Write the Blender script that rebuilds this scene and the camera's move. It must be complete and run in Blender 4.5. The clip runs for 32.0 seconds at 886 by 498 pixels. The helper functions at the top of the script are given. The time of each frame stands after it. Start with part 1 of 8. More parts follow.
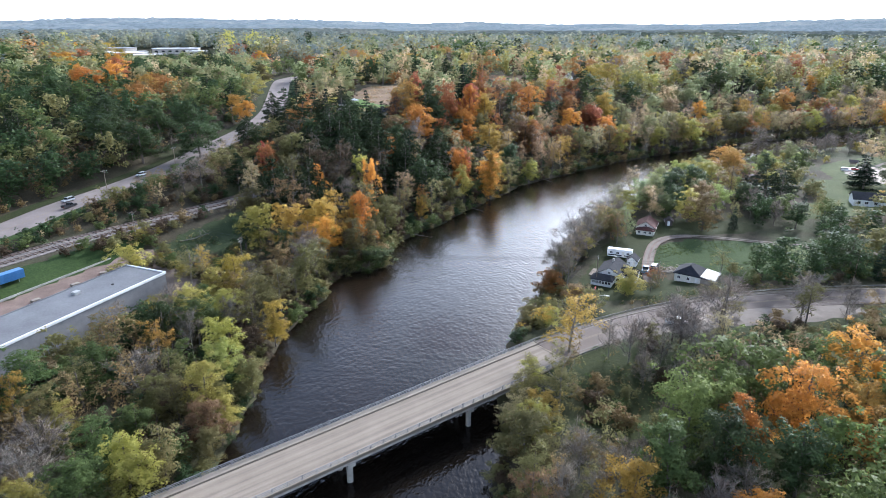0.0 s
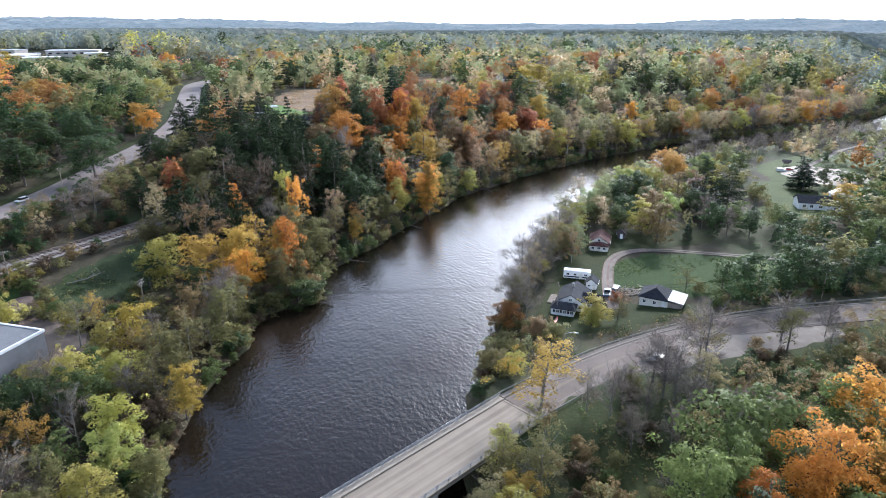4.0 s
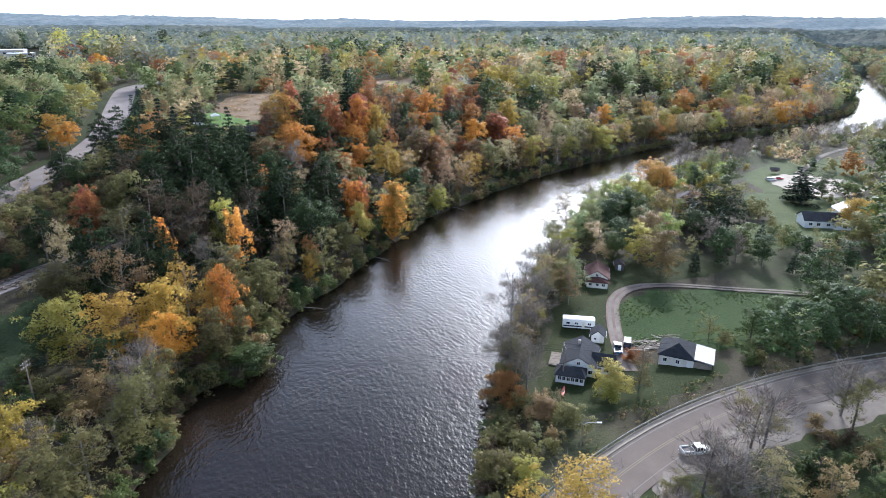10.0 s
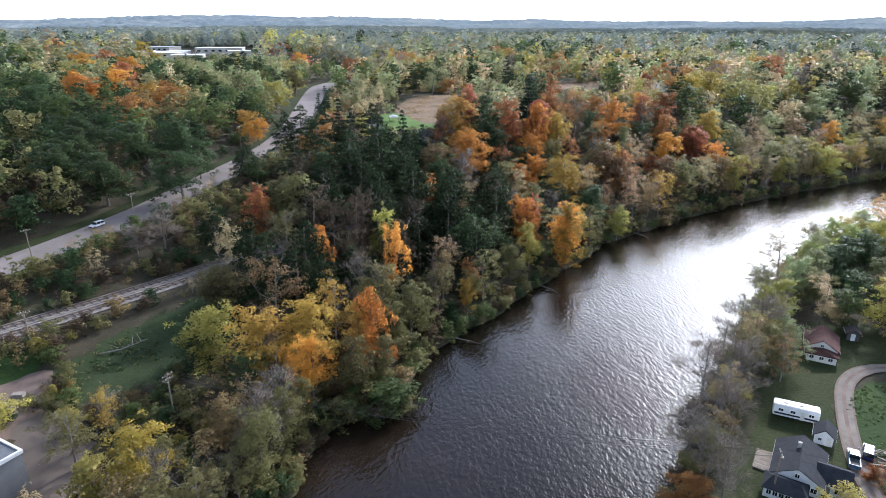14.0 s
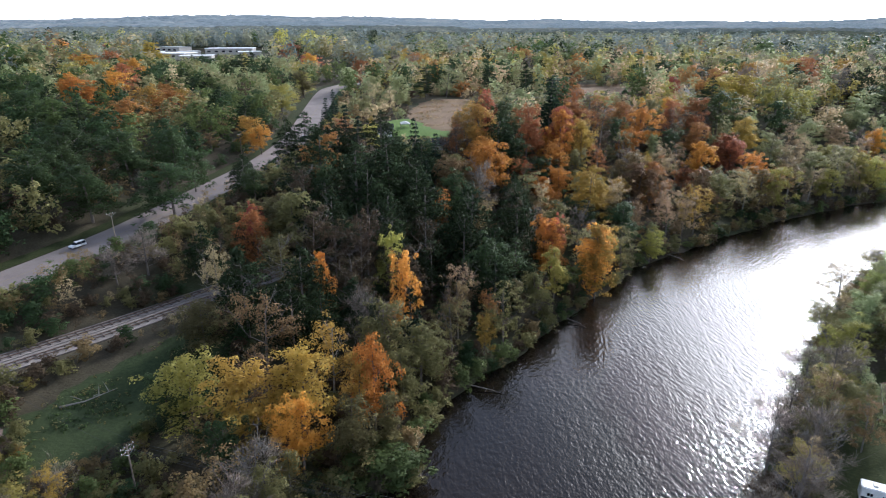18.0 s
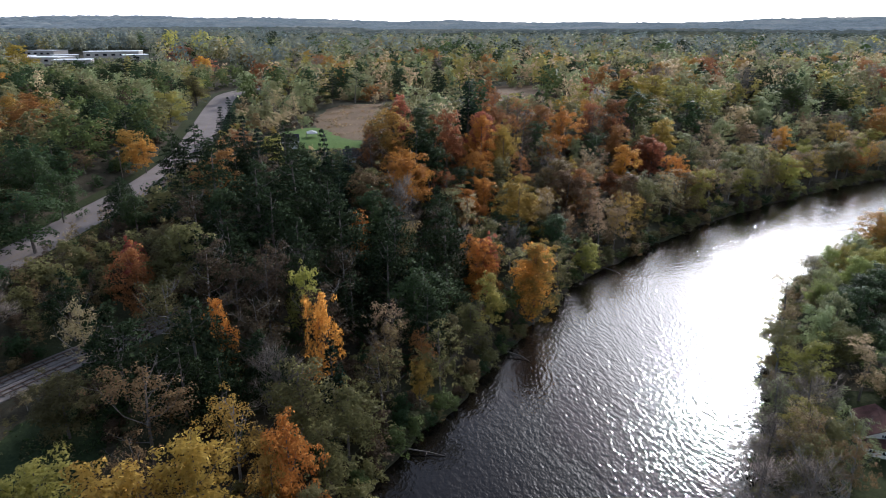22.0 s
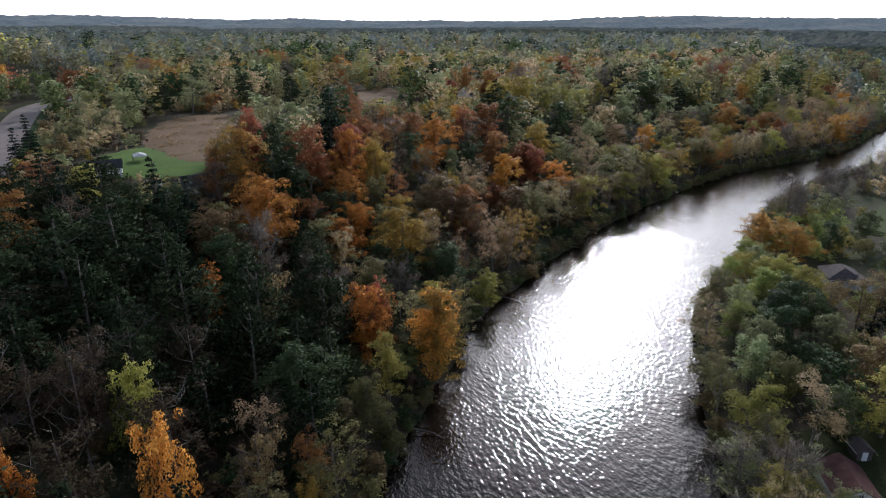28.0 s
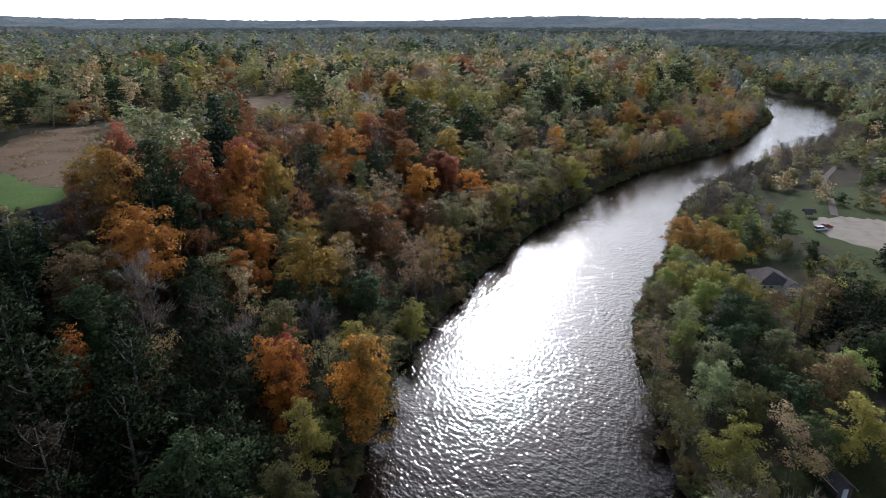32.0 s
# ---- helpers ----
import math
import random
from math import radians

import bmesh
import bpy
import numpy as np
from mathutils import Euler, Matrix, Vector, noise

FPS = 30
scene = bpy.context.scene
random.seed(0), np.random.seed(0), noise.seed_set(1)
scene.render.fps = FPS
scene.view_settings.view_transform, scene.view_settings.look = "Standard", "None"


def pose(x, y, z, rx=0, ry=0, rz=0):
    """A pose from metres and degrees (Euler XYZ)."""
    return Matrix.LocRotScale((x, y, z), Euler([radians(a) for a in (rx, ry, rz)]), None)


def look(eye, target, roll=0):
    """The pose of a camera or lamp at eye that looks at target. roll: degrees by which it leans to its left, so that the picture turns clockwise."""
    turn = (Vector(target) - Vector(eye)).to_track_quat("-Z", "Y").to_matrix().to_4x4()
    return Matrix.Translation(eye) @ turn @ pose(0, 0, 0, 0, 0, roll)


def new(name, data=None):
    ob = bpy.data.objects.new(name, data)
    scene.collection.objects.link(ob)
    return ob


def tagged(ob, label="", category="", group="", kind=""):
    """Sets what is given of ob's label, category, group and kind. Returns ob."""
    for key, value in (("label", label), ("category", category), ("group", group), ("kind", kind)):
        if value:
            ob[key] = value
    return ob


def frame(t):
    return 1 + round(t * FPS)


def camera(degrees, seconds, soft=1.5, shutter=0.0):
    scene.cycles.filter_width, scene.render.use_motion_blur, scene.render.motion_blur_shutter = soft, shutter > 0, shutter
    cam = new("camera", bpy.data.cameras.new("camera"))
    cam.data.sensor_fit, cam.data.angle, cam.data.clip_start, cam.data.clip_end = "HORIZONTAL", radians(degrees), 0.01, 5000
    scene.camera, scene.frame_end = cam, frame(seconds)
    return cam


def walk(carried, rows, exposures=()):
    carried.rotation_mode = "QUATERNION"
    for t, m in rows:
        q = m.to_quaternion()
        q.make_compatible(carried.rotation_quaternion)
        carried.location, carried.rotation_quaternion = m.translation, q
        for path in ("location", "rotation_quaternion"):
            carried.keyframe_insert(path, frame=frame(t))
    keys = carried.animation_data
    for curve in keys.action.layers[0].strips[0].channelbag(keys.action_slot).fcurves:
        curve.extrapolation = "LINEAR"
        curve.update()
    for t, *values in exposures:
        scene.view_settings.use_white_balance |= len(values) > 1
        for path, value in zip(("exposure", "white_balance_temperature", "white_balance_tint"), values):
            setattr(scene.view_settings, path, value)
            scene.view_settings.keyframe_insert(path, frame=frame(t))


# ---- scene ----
cam = camera(71.01, 32.0, soft=0.85)
PATH = [
    (0, 0.00, 0.00, 76.20, -0.30, -19.80),
    (0.5, -0.64, 3.16, 76.16, -1.77, -19.81),
    (1, -1.25, 6.29, 76.13, -3.34, -19.81),
    (1.5, -1.76, 9.32, 76.18, -5.39, -19.82),
    (2, -2.23, 12.37, 76.22, -6.51, -19.82),
    (2.5, -2.78, 15.54, 76.18, -7.15, -19.82),
    (4.5, -2.63, 27.56, 76.55, -7.23, -19.85),
    (5, -2.33, 30.31, 76.64, -7.12, -19.87),
    (5.5, -2.35, 33.30, 76.74, -7.16, -19.89),
    (6, -2.44, 36.36, 76.82, -7.17, -19.91),
    (6.5, -2.41, 39.41, 76.87, -7.21, -19.93),
    (7, -2.39, 42.48, 76.90, -7.66, -19.95),
    (7.5, -2.48, 45.55, 76.95, -9.33, -19.97),
    (8, -2.54, 48.59, 77.01, -10.16, -19.99),
    (8.5, -2.48, 51.58, 77.10, -10.59, -20.02),
    (9, -2.36, 54.53, 77.19, -10.94, -20.05),
    (9.5, -2.22, 57.50, 77.23, -11.14, -20.08),
    (10, -2.07, 60.48, 77.25, -11.30, -20.10),
    (10.5, -1.92, 63.54, 77.32, -11.45, -20.10),
    (11, -1.79, 66.58, 77.35, -11.56, -20.08),
    (11.5, -1.81, 69.53, 77.27, -11.79, -20.07),
    (12, -1.73, 72.39, 77.20, -9.78, -20.06),
    (12.5, -1.21, 75.05, 77.29, -3.94, -20.05),
    (13, -0.69, 77.72, 77.38, 1.66, -20.05),
    (13.5, -0.57, 80.59, 77.33, 4.33, -20.05),
    (14, -0.61, 83.51, 77.24, 4.97, -20.04),
    (14.5, -0.65, 86.39, 77.20, 5.50, -20.03),
    (16.5, -1.88, 97.47, 76.86, 6.52, -19.99),
    (17, -2.23, 100.18, 77.02, 6.72, -20.01),
    (17.5, -2.69, 102.77, 77.18, 7.01, -20.03),
    (18, -3.20, 105.37, 77.32, 6.20, -20.04),
    (18.5, -3.77, 108.09, 77.33, 3.74, -20.03),
    (19, -4.36, 110.93, 77.29, 1.53, -20.02),
    (19.5, -4.97, 113.96, 77.17, -0.52, -20.00),
    (20, -5.55, 116.98, 77.05, -1.25, -19.98),
    (20.5, -6.05, 119.73, 77.00, -1.60, -19.97),
    (21, -6.49, 122.39, 76.96, -1.91, -19.96),
    (21.5, -6.85, 125.01, 76.88, -2.10, -19.94),
    (22, -7.16, 127.65, 76.79, -2.25, -19.94),
    (22.5, -7.46, 130.36, 76.74, -2.81, -19.93),
    (23, -7.68, 133.19, 76.70, -4.13, -19.93),
    (23.5, -7.79, 136.34, 76.61, -4.96, -19.94),
    (24, -7.86, 139.45, 76.55, -5.49, -19.95),
    (24.5, -7.96, 142.18, 76.57, -6.70, -19.96),
    (25, -8.14, 144.71, 76.66, -7.88, -19.98),
    (25.5, -8.57, 146.99, 76.87, -8.90, -20.00),
    (27.5, -8.79, 157.80, 76.99, -12.17, -20.06),
    (28, -8.68, 160.42, 76.96, -15.72, -20.07),
    (28.5, -8.56, 163.24, 76.85, -18.61, -20.08),
    (29, -8.37, 166.06, 76.74, -19.61, -20.08),
    (29.5, -8.04, 168.70, 76.74, -20.36, -20.09),
    (30, -7.65, 171.30, 76.76, -22.56, -20.09),
    (30.5, -7.22, 173.94, 76.75, -23.95, -20.09),
    (31, -6.77, 176.58, 76.74, -24.45, -20.09),
    (31.5, -6.31, 179.18, 76.73, -25.00, -20.09),
    (32, -5.84, 181.77, 76.71, -25.13, -20.08),
]
EXPOSURES = [(0, 1.4, 5600, 12), (5, 1.4, 5600, 12), (9, 1.35, 5600, 12), (13, 1.3, 5650, 12), (20, 0.65, 5750, 13), (25, 0.1, 5850, 14), (28, 0.0, 5850, 14), (32, 0.05, 5850, 14)]
walk(cam, [(t, pose(x, y, z, 90 + p, 0, a)) for t, x, y, z, a, p in PATH], EXPOSURES)

# ---- world and sun ----
SUN_AZ, SUN_EL = 31.0, 29.0      # degrees right of +y, degrees above the horizon
world = bpy.data.worlds.new("sky")
scene.world = world
world.use_nodes = True
wn = world.node_tree.nodes
sky = wn.new("ShaderNodeTexSky")
sky.sky_type = 'NISHITA'
sky.sun_disc = False
sky.sun_elevation = radians(SUN_EL)
sky.sun_rotation = radians(SUN_AZ)
sky.air_density, sky.dust_density, sky.ozone_density = 1.0, 1.5, 1.0
wn["Background"].inputs["Strength"].default_value = 0.125
# thin high cloud over the blue: an even white veil with soft streaks
wtc, wnz, wmix = wn.new("ShaderNodeTexCoord"), wn.new("ShaderNodeTexNoise"), wn.new("ShaderNodeMix")
wmix.data_type = 'RGBA'
wnz.inputs["Scale"].default_value, wnz.inputs["Detail"].default_value = 2.2, 4.0
wrange = wn.new("ShaderNodeMapRange")
wrange.inputs["From Min"].default_value, wrange.inputs["From Max"].default_value = 0.3, 0.7
wrange.inputs["To Min"].default_value, wrange.inputs["To Max"].default_value = 0.28, 0.62
wmix.inputs[7].default_value = (12.2, 12.5, 13.0, 1)
# the bright aureole that thin cloud spreads round the sun
wdot, wpow, wmul, wadd = wn.new("ShaderNodeVectorMath"), wn.new("ShaderNodeMath"), wn.new("ShaderNodeMath"), wn.new("ShaderNodeMix")
wdot.operation, wpow.operation, wmul.operation = 'DOT_PRODUCT', 'POWER', 'MULTIPLY'
wdot.inputs[1].default_value = (math.sin(radians(SUN_AZ)) * math.cos(radians(SUN_EL)), math.cos(radians(SUN_AZ)) * math.cos(radians(SUN_EL)), math.sin(radians(SUN_EL)))
wpow.inputs[1].default_value = 65.0
wmul.inputs[1].default_value = 1.0
wadd.data_type, wadd.blend_type = 'RGBA', 'ADD'
wadd.inputs[7].default_value = (72.0, 70.5, 68.5, 1)
for a, b in ((wtc.outputs["Generated"], wdot.inputs[0]), (wdot.outputs["Value"], wpow.inputs[0]), (wpow.outputs[0], wmul.inputs[0]), (wmul.outputs[0], wadd.inputs[0]), (wmix.outputs[2], wadd.inputs[6])):
    world.node_tree.links.new(a, b)
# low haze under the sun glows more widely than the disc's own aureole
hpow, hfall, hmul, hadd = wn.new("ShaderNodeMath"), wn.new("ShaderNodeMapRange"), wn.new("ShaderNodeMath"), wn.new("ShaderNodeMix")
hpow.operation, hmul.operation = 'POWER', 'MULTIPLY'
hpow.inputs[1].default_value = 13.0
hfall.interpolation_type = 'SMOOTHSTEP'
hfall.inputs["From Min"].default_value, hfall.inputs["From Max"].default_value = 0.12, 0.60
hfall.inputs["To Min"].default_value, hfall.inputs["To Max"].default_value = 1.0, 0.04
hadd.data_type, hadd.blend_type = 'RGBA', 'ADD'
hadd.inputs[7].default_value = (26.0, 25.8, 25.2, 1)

# the veil thins towards the zenith
wsep, wthin, wfac = wn.new("ShaderNodeSeparateXYZ"), wn.new("ShaderNodeMapRange"), wn.new("ShaderNodeMath")
wthin.inputs["From Min"].default_value, wthin.inputs["From Max"].default_value = 0.04, 0.52
wthin.inputs["To Min"].default_value, wthin.inputs["To Max"].default_value = 1.8, 0.11
wfac.operation = 'MULTIPLY'
for a, b in ((wtc.outputs["Generated"], wsep.inputs[0]), (wsep.outputs["Z"], wthin.inputs["Value"]), (wthin.outputs["Result"], wfac.inputs[0]), (wrange.outputs["Result"], wfac.inputs[1])):
    world.node_tree.links.new(a, b)
for a, b in ((wtc.outputs["Generated"], wnz.inputs["Vector"]), (wnz.outputs["Fac"], wrange.inputs["Value"]), (wfac.outputs[0], wmix.inputs[0]),
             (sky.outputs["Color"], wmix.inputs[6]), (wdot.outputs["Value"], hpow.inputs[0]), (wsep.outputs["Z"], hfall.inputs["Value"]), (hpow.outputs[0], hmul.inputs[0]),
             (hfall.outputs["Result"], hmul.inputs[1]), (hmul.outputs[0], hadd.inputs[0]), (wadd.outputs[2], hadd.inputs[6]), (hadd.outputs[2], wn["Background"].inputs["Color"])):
    world.node_tree.links.new(a, b)

sun_data = bpy.data.lights.new("sun", 'SUN')
sun_data.energy = 2.4
sun_data.angle = radians(3.5)
sun_data.color = (1.0, 0.95, 0.88)
sun = new("sun", sun_data)
sd = Vector((math.sin(radians(SUN_AZ)) * math.cos(radians(SUN_EL)), math.cos(radians(SUN_AZ)) * math.cos(radians(SUN_EL)), math.sin(radians(SUN_EL))))
sun.matrix_world = look(sd * 600, (0, 0, 0))

# ---- materials ----
def nodes_of(name):
    m = bpy.data.materials.new(name)
    m.use_nodes = True
    nt = m.node_tree
    return m, nt, nt.nodes["Principled BSDF"]


def noise_node(nt, scale, detail=4.0, rough=0.6, coord="Object"):
    tc = nt.nodes.new("ShaderNodeTexCoord")
    nz = nt.nodes.new("ShaderNodeTexNoise")
    nz.inputs["Scale"].default_value = scale
    nz.inputs["Detail"].default_value = detail
    nz.inputs["Roughness"].default_value = rough
    nt.links.new(tc.outputs[coord], nz.inputs["Vector"])
    return nz


def ramp(nt, src, stops):
    r = nt.nodes.new("ShaderNodeValToRGB")
    els = r.color_ramp.elements
    while len(els) < len(stops):
        els.new(0.5)
    for e, (p, c) in zip(els, stops):
        e.position, e.color = p, (*c, 1)
    nt.links.new(src, r.inputs["Fac"])
    return r


def mixed(nt, fac, a, b, mode='MIX'):
    m = nt.nodes.new("ShaderNodeMix")
    m.data_type, m.blend_type = 'RGBA', mode
    for sock, v in ((m.inputs[0], fac), (m.inputs[6], a), (m.inputs[7], b)):
        if hasattr(v, "is_linked"):
            nt.links.new(v, sock)
        elif isinstance(v, tuple):
            sock.default_value = (*v, 1)
        else:
            sock.default_value = v
    return m.outputs[2]


def bump(nt, bsdf, height, strength, distance):
    b = nt.nodes.new("ShaderNodeBump")
    b.inputs["Strength"].default_value = strength
    b.inputs["Distance"].default_value = distance
    nt.links.new(height, b.inputs["Height"])
    nt.links.new(b.outputs["Normal"], bsdf.inputs["Normal"])
    return b


def surface(name, dark, light, scale=1.0, rough=0.8, metal=0.0, fine=12.0, bumps=0.3, depth=0.02, coord="Object"):
    """A worn surface: two scales of noise between two colours, fine relief."""
    m, nt, b = nodes_of(name)
    n1, n2 = noise_node(nt, scale, coord=coord), noise_node(nt, scale * fine, 3.0, coord=coord)
    r1 = ramp(nt, n1.outputs["Fac"], [(0.3, dark), (0.7, light)])
    col = mixed(nt, 0.35, r1.outputs["Color"], ramp(nt, n2.outputs["Fac"], [(0.25, tuple(v * 0.6 for v in dark)), (0.75, light)]).outputs["Color"])
    nt.links.new(col, b.inputs["Base Color"])
    b.inputs["Roughness"].default_value = rough
    b.inputs["Metallic"].default_value = metal
    bump(nt, b, n2.outputs["Fac"], bumps, depth)
    return m


def leaf_material(name, dark, light, shine=0.12, through_light=0.55):
    """Foliage: each clump of leaves and each tree takes its own shade; light comes through the leaves."""
    m, nt, b = nodes_of(name)
    geo, info = nt.nodes.new("ShaderNodeNewGeometry"), nt.nodes.new("ShaderNodeObjectInfo")
    tone = ramp(nt, geo.outputs["Random Per Island"], [(0.0, tuple(0.3 * a + 0.7 * c for a, c in zip(dark, light))), (1.0, light)])
    hsv = nt.nodes.new("ShaderNodeHueSaturation")
    mr = nt.nodes.new("ShaderNodeMapRange")
    mr.inputs["To Min"].default_value, mr.inputs["To Max"].default_value = 0.78, 1.22
    nt.links.new(info.outputs["Random"], mr.inputs["Value"])
    nt.links.new(mr.outputs["Result"], hsv.inputs["Value"])
    mh = nt.nodes.new("ShaderNodeMapRange")
    mh.inputs["To Min"].default_value, mh.inputs["To Max"].default_value = 0.485, 0.515
    mul = nt.nodes.new("ShaderNodeMath")
    mul.operation = 'MULTIPLY'
    mul.inputs[1].default_value = 7.31
    fr = nt.nodes.new("ShaderNodeMath")
    fr.operation = 'FRACT'
    nt.links.new(info.outputs["Random"], mul.inputs[0])
    nt.links.new(mul.outputs[0], fr.inputs[0])
    nt.links.new(fr.outputs[0], mh.inputs["Value"])
    nt.links.new(mh.outputs["Result"], hsv.inputs["Hue"])
    nz = nt.nodes.new("ShaderNodeTexNoise")     # boughs and neighbouring trees that have turned more or less
    nz.inputs["Scale"].default_value, nz.inputs["Detail"].default_value = 0.11, 3.0
    nt.links.new(geo.outputs["Position"], nz.inputs["Vector"])
    turned = ramp(nt, nz.outputs["Fac"], [(0.36, (0.0, 0.0, 0.0)), (0.66, (1.0, 1.0, 1.0))])
    patch = mixed(nt, 0.5, tone.outputs["Color"], tuple(0.6 * a + 0.4 * c for a, c in zip(dark, light)))
    nt.links.new(mixed(nt, turned.outputs["Color"], tone.outputs["Color"], patch), hsv.inputs["Color"])
    nt.links.new(hsv.outputs["Color"], b.inputs["Base Color"])
    b.inputs["Roughness"].default_value = 0.5
    b.inputs["Specular IOR Level"].default_value = 0.6 * shine
    tr = nt.nodes.new("ShaderNodeBsdfTranslucent")
    nt.links.new(hsv.outputs["Color"], tr.inputs["Color"])
    mx = nt.nodes.new("ShaderNodeMixShader")
    mx.inputs["Fac"].default_value = through_light
    nt.links.new(b.outputs["BSDF"], mx.inputs[1])
    nt.links.new(tr.outputs["BSDF"], mx.inputs[2])
    nt.links.new(mx.outputs["Shader"], nt.nodes["Material Output"].inputs["Surface"])
    return m


LEAF = {
    "darkgreen": leaf_material("leaves_dark_green", (0.018, 0.030, 0.013), (0.062, 0.092, 0.036)),
    "green": leaf_material("leaves_green", (0.032, 0.048, 0.016), (0.108, 0.145, 0.048)),
    "olive": leaf_material("leaves_olive", (0.07, 0.066, 0.025), (0.23, 0.21, 0.09), 0.12, 0.68),
    "brightgreen": leaf_material("leaves_bright_green", (0.13, 0.165, 0.04), (0.40, 0.45, 0.14), 0.12, 0.68),
    "midgreen": leaf_material("leaves_fresh_green", (0.066, 0.088, 0.024), (0.215, 0.265, 0.085), 0.12, 0.62),
    "yellowgreen": leaf_material("leaves_yellow_green", (0.17, 0.155, 0.035), (0.47, 0.43, 0.12), 0.12, 0.68),
    "yellow": leaf_material("leaves_yellow", (0.2, 0.14, 0.022), (0.45, 0.34, 0.07)),
    "gold": leaf_material("leaves_gold", (0.20, 0.12, 0.025), (0.50, 0.33, 0.085), 0.12, 0.68),
    "orange": leaf_material("leaves_orange", (0.30, 0.125, 0.022), (0.68, 0.34, 0.075), 0.12, 0.68),
    "rust": leaf_material("leaves_rust", (0.15, 0.062, 0.024), (0.40, 0.185, 0.07), 0.12, 0.68),
    "red": leaf_material("leaves_red", (0.2, 0.055, 0.035), (0.46, 0.155, 0.085)),
    "brown": leaf_material("leaves_brown", (0.10, 0.066, 0.030), (0.27, 0.185, 0.09)),
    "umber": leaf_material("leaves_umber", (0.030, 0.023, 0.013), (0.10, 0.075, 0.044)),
    # fawn and sage: brown and olive made paler, upland haze put into the colour
    "fawn": leaf_material("leaves_fawn", (0.20, 0.145, 0.08), (0.50, 0.375, 0.215), 0.12, 0.68),
    "sage": leaf_material("leaves_sage", (0.125, 0.125, 0.056), (0.37, 0.36, 0.175), 0.12, 0.68),
    "tan": leaf_material("leaves_tan", (0.22, 0.175, 0.085), (0.52, 0.425, 0.235), 0.12, 0.68),
    "greygreen": leaf_material("leaves_grey_green", (0.125, 0.145, 0.065), (0.37, 0.405, 0.20), 0.12, 0.68),
    "twig": leaf_material("grey_brown_twigs", (0.10, 0.082, 0.066), (0.26, 0.22, 0.18), 0.05, 0.1),
    "pine": leaf_material("needles_pine", (0.013, 0.022, 0.011), (0.044, 0.064, 0.030), 0.03, 0.25),
    "spruce": leaf_material("needles_spruce", (0.008, 0.016, 0.010), (0.026, 0.046, 0.028), 0.03, 0.2),
}
# woods so far off they stand as backdrop; haze mixed into their colour
LEAF["far"] = leaf_material("leaves_far_haze", (0.13, 0.145, 0.10), (0.31, 0.32, 0.225), 0.0)
LEAF["farther"] = leaf_material("leaves_farther_haze", (0.09, 0.112, 0.10), (0.20, 0.23, 0.205), 0.0)


def canopy_material(name, dark, light, warm):
    """The closed top of far woods: groves of several tones, each crown a little apart; haze comes in with the colours.
    """
    m, nt, b = nodes_of(name)
    n1, n2, n3 = noise_node(nt, 0.0035, 4), noise_node(nt, 0.03, 4), noise_node(nt, 0.16, 2)
    a = ramp(nt, n2.outputs["Fac"], [(0.3, dark), (0.7, light)])
    w = ramp(nt, n1.outputs["Fac"], [(0.5, (0, 0, 0)), (0.68, (1, 1, 1))])
    col = mixed(nt, w.outputs["Color"], a.outputs["Color"], warm)
    nt.links.new(mixed(nt, 0.3, col, ramp(nt, n3.outputs["Fac"], [(0.3, tuple(0.5 * v for v in dark)), (0.7, light)]).outputs["Color"]), b.inputs["Base Color"])
    b.inputs["Roughness"].default_value = 1.0
    b.inputs["Specular IOR Level"].default_value = 0.0
    return m


# haze is put into the canopy colour, greyer and bluer band by band
CANOPY = [canopy_material("far_canopy_hazy_green", (0.038, 0.05, 0.036), (0.125, 0.135, 0.09), (0.15, 0.14, 0.09)),
          canopy_material("far_canopy_hazy_grey", (0.06, 0.075, 0.068), (0.15, 0.165, 0.14), (0.185, 0.18, 0.14)),
          canopy_material("far_canopy_hazy_blue", (0.10, 0.125, 0.135), (0.20, 0.23, 0.235), (0.25, 0.26, 0.24))]
BARK = surface("bark", (0.06, 0.05, 0.042), (0.17, 0.145, 0.12), 2.0, 0.9)
BARK_PALE = surface("pale_bark", (0.115, 0.103, 0.088), (0.26, 0.237, 0.205), 2.0, 0.9)
ASPHALT = surface("asphalt", (0.088, 0.069, 0.056), (0.142, 0.114, 0.093), 0.15, 0.85, fine=30, depth=0.01)
ASPHALT_PALE = surface("pale_asphalt", (0.15, 0.125, 0.112), (0.235, 0.20, 0.18), 0.12, 0.85, fine=30, depth=0.01)
CONCRETE = surface("deck_concrete", (0.165, 0.138, 0.102), (0.245, 0.205, 0.156), 0.12, 0.85, fine=25, depth=0.01)
RAIL_STEEL = surface("dull_rail_steel", (0.13, 0.13, 0.13), (0.26, 0.26, 0.255), 1.5, 0.7, 0.2)


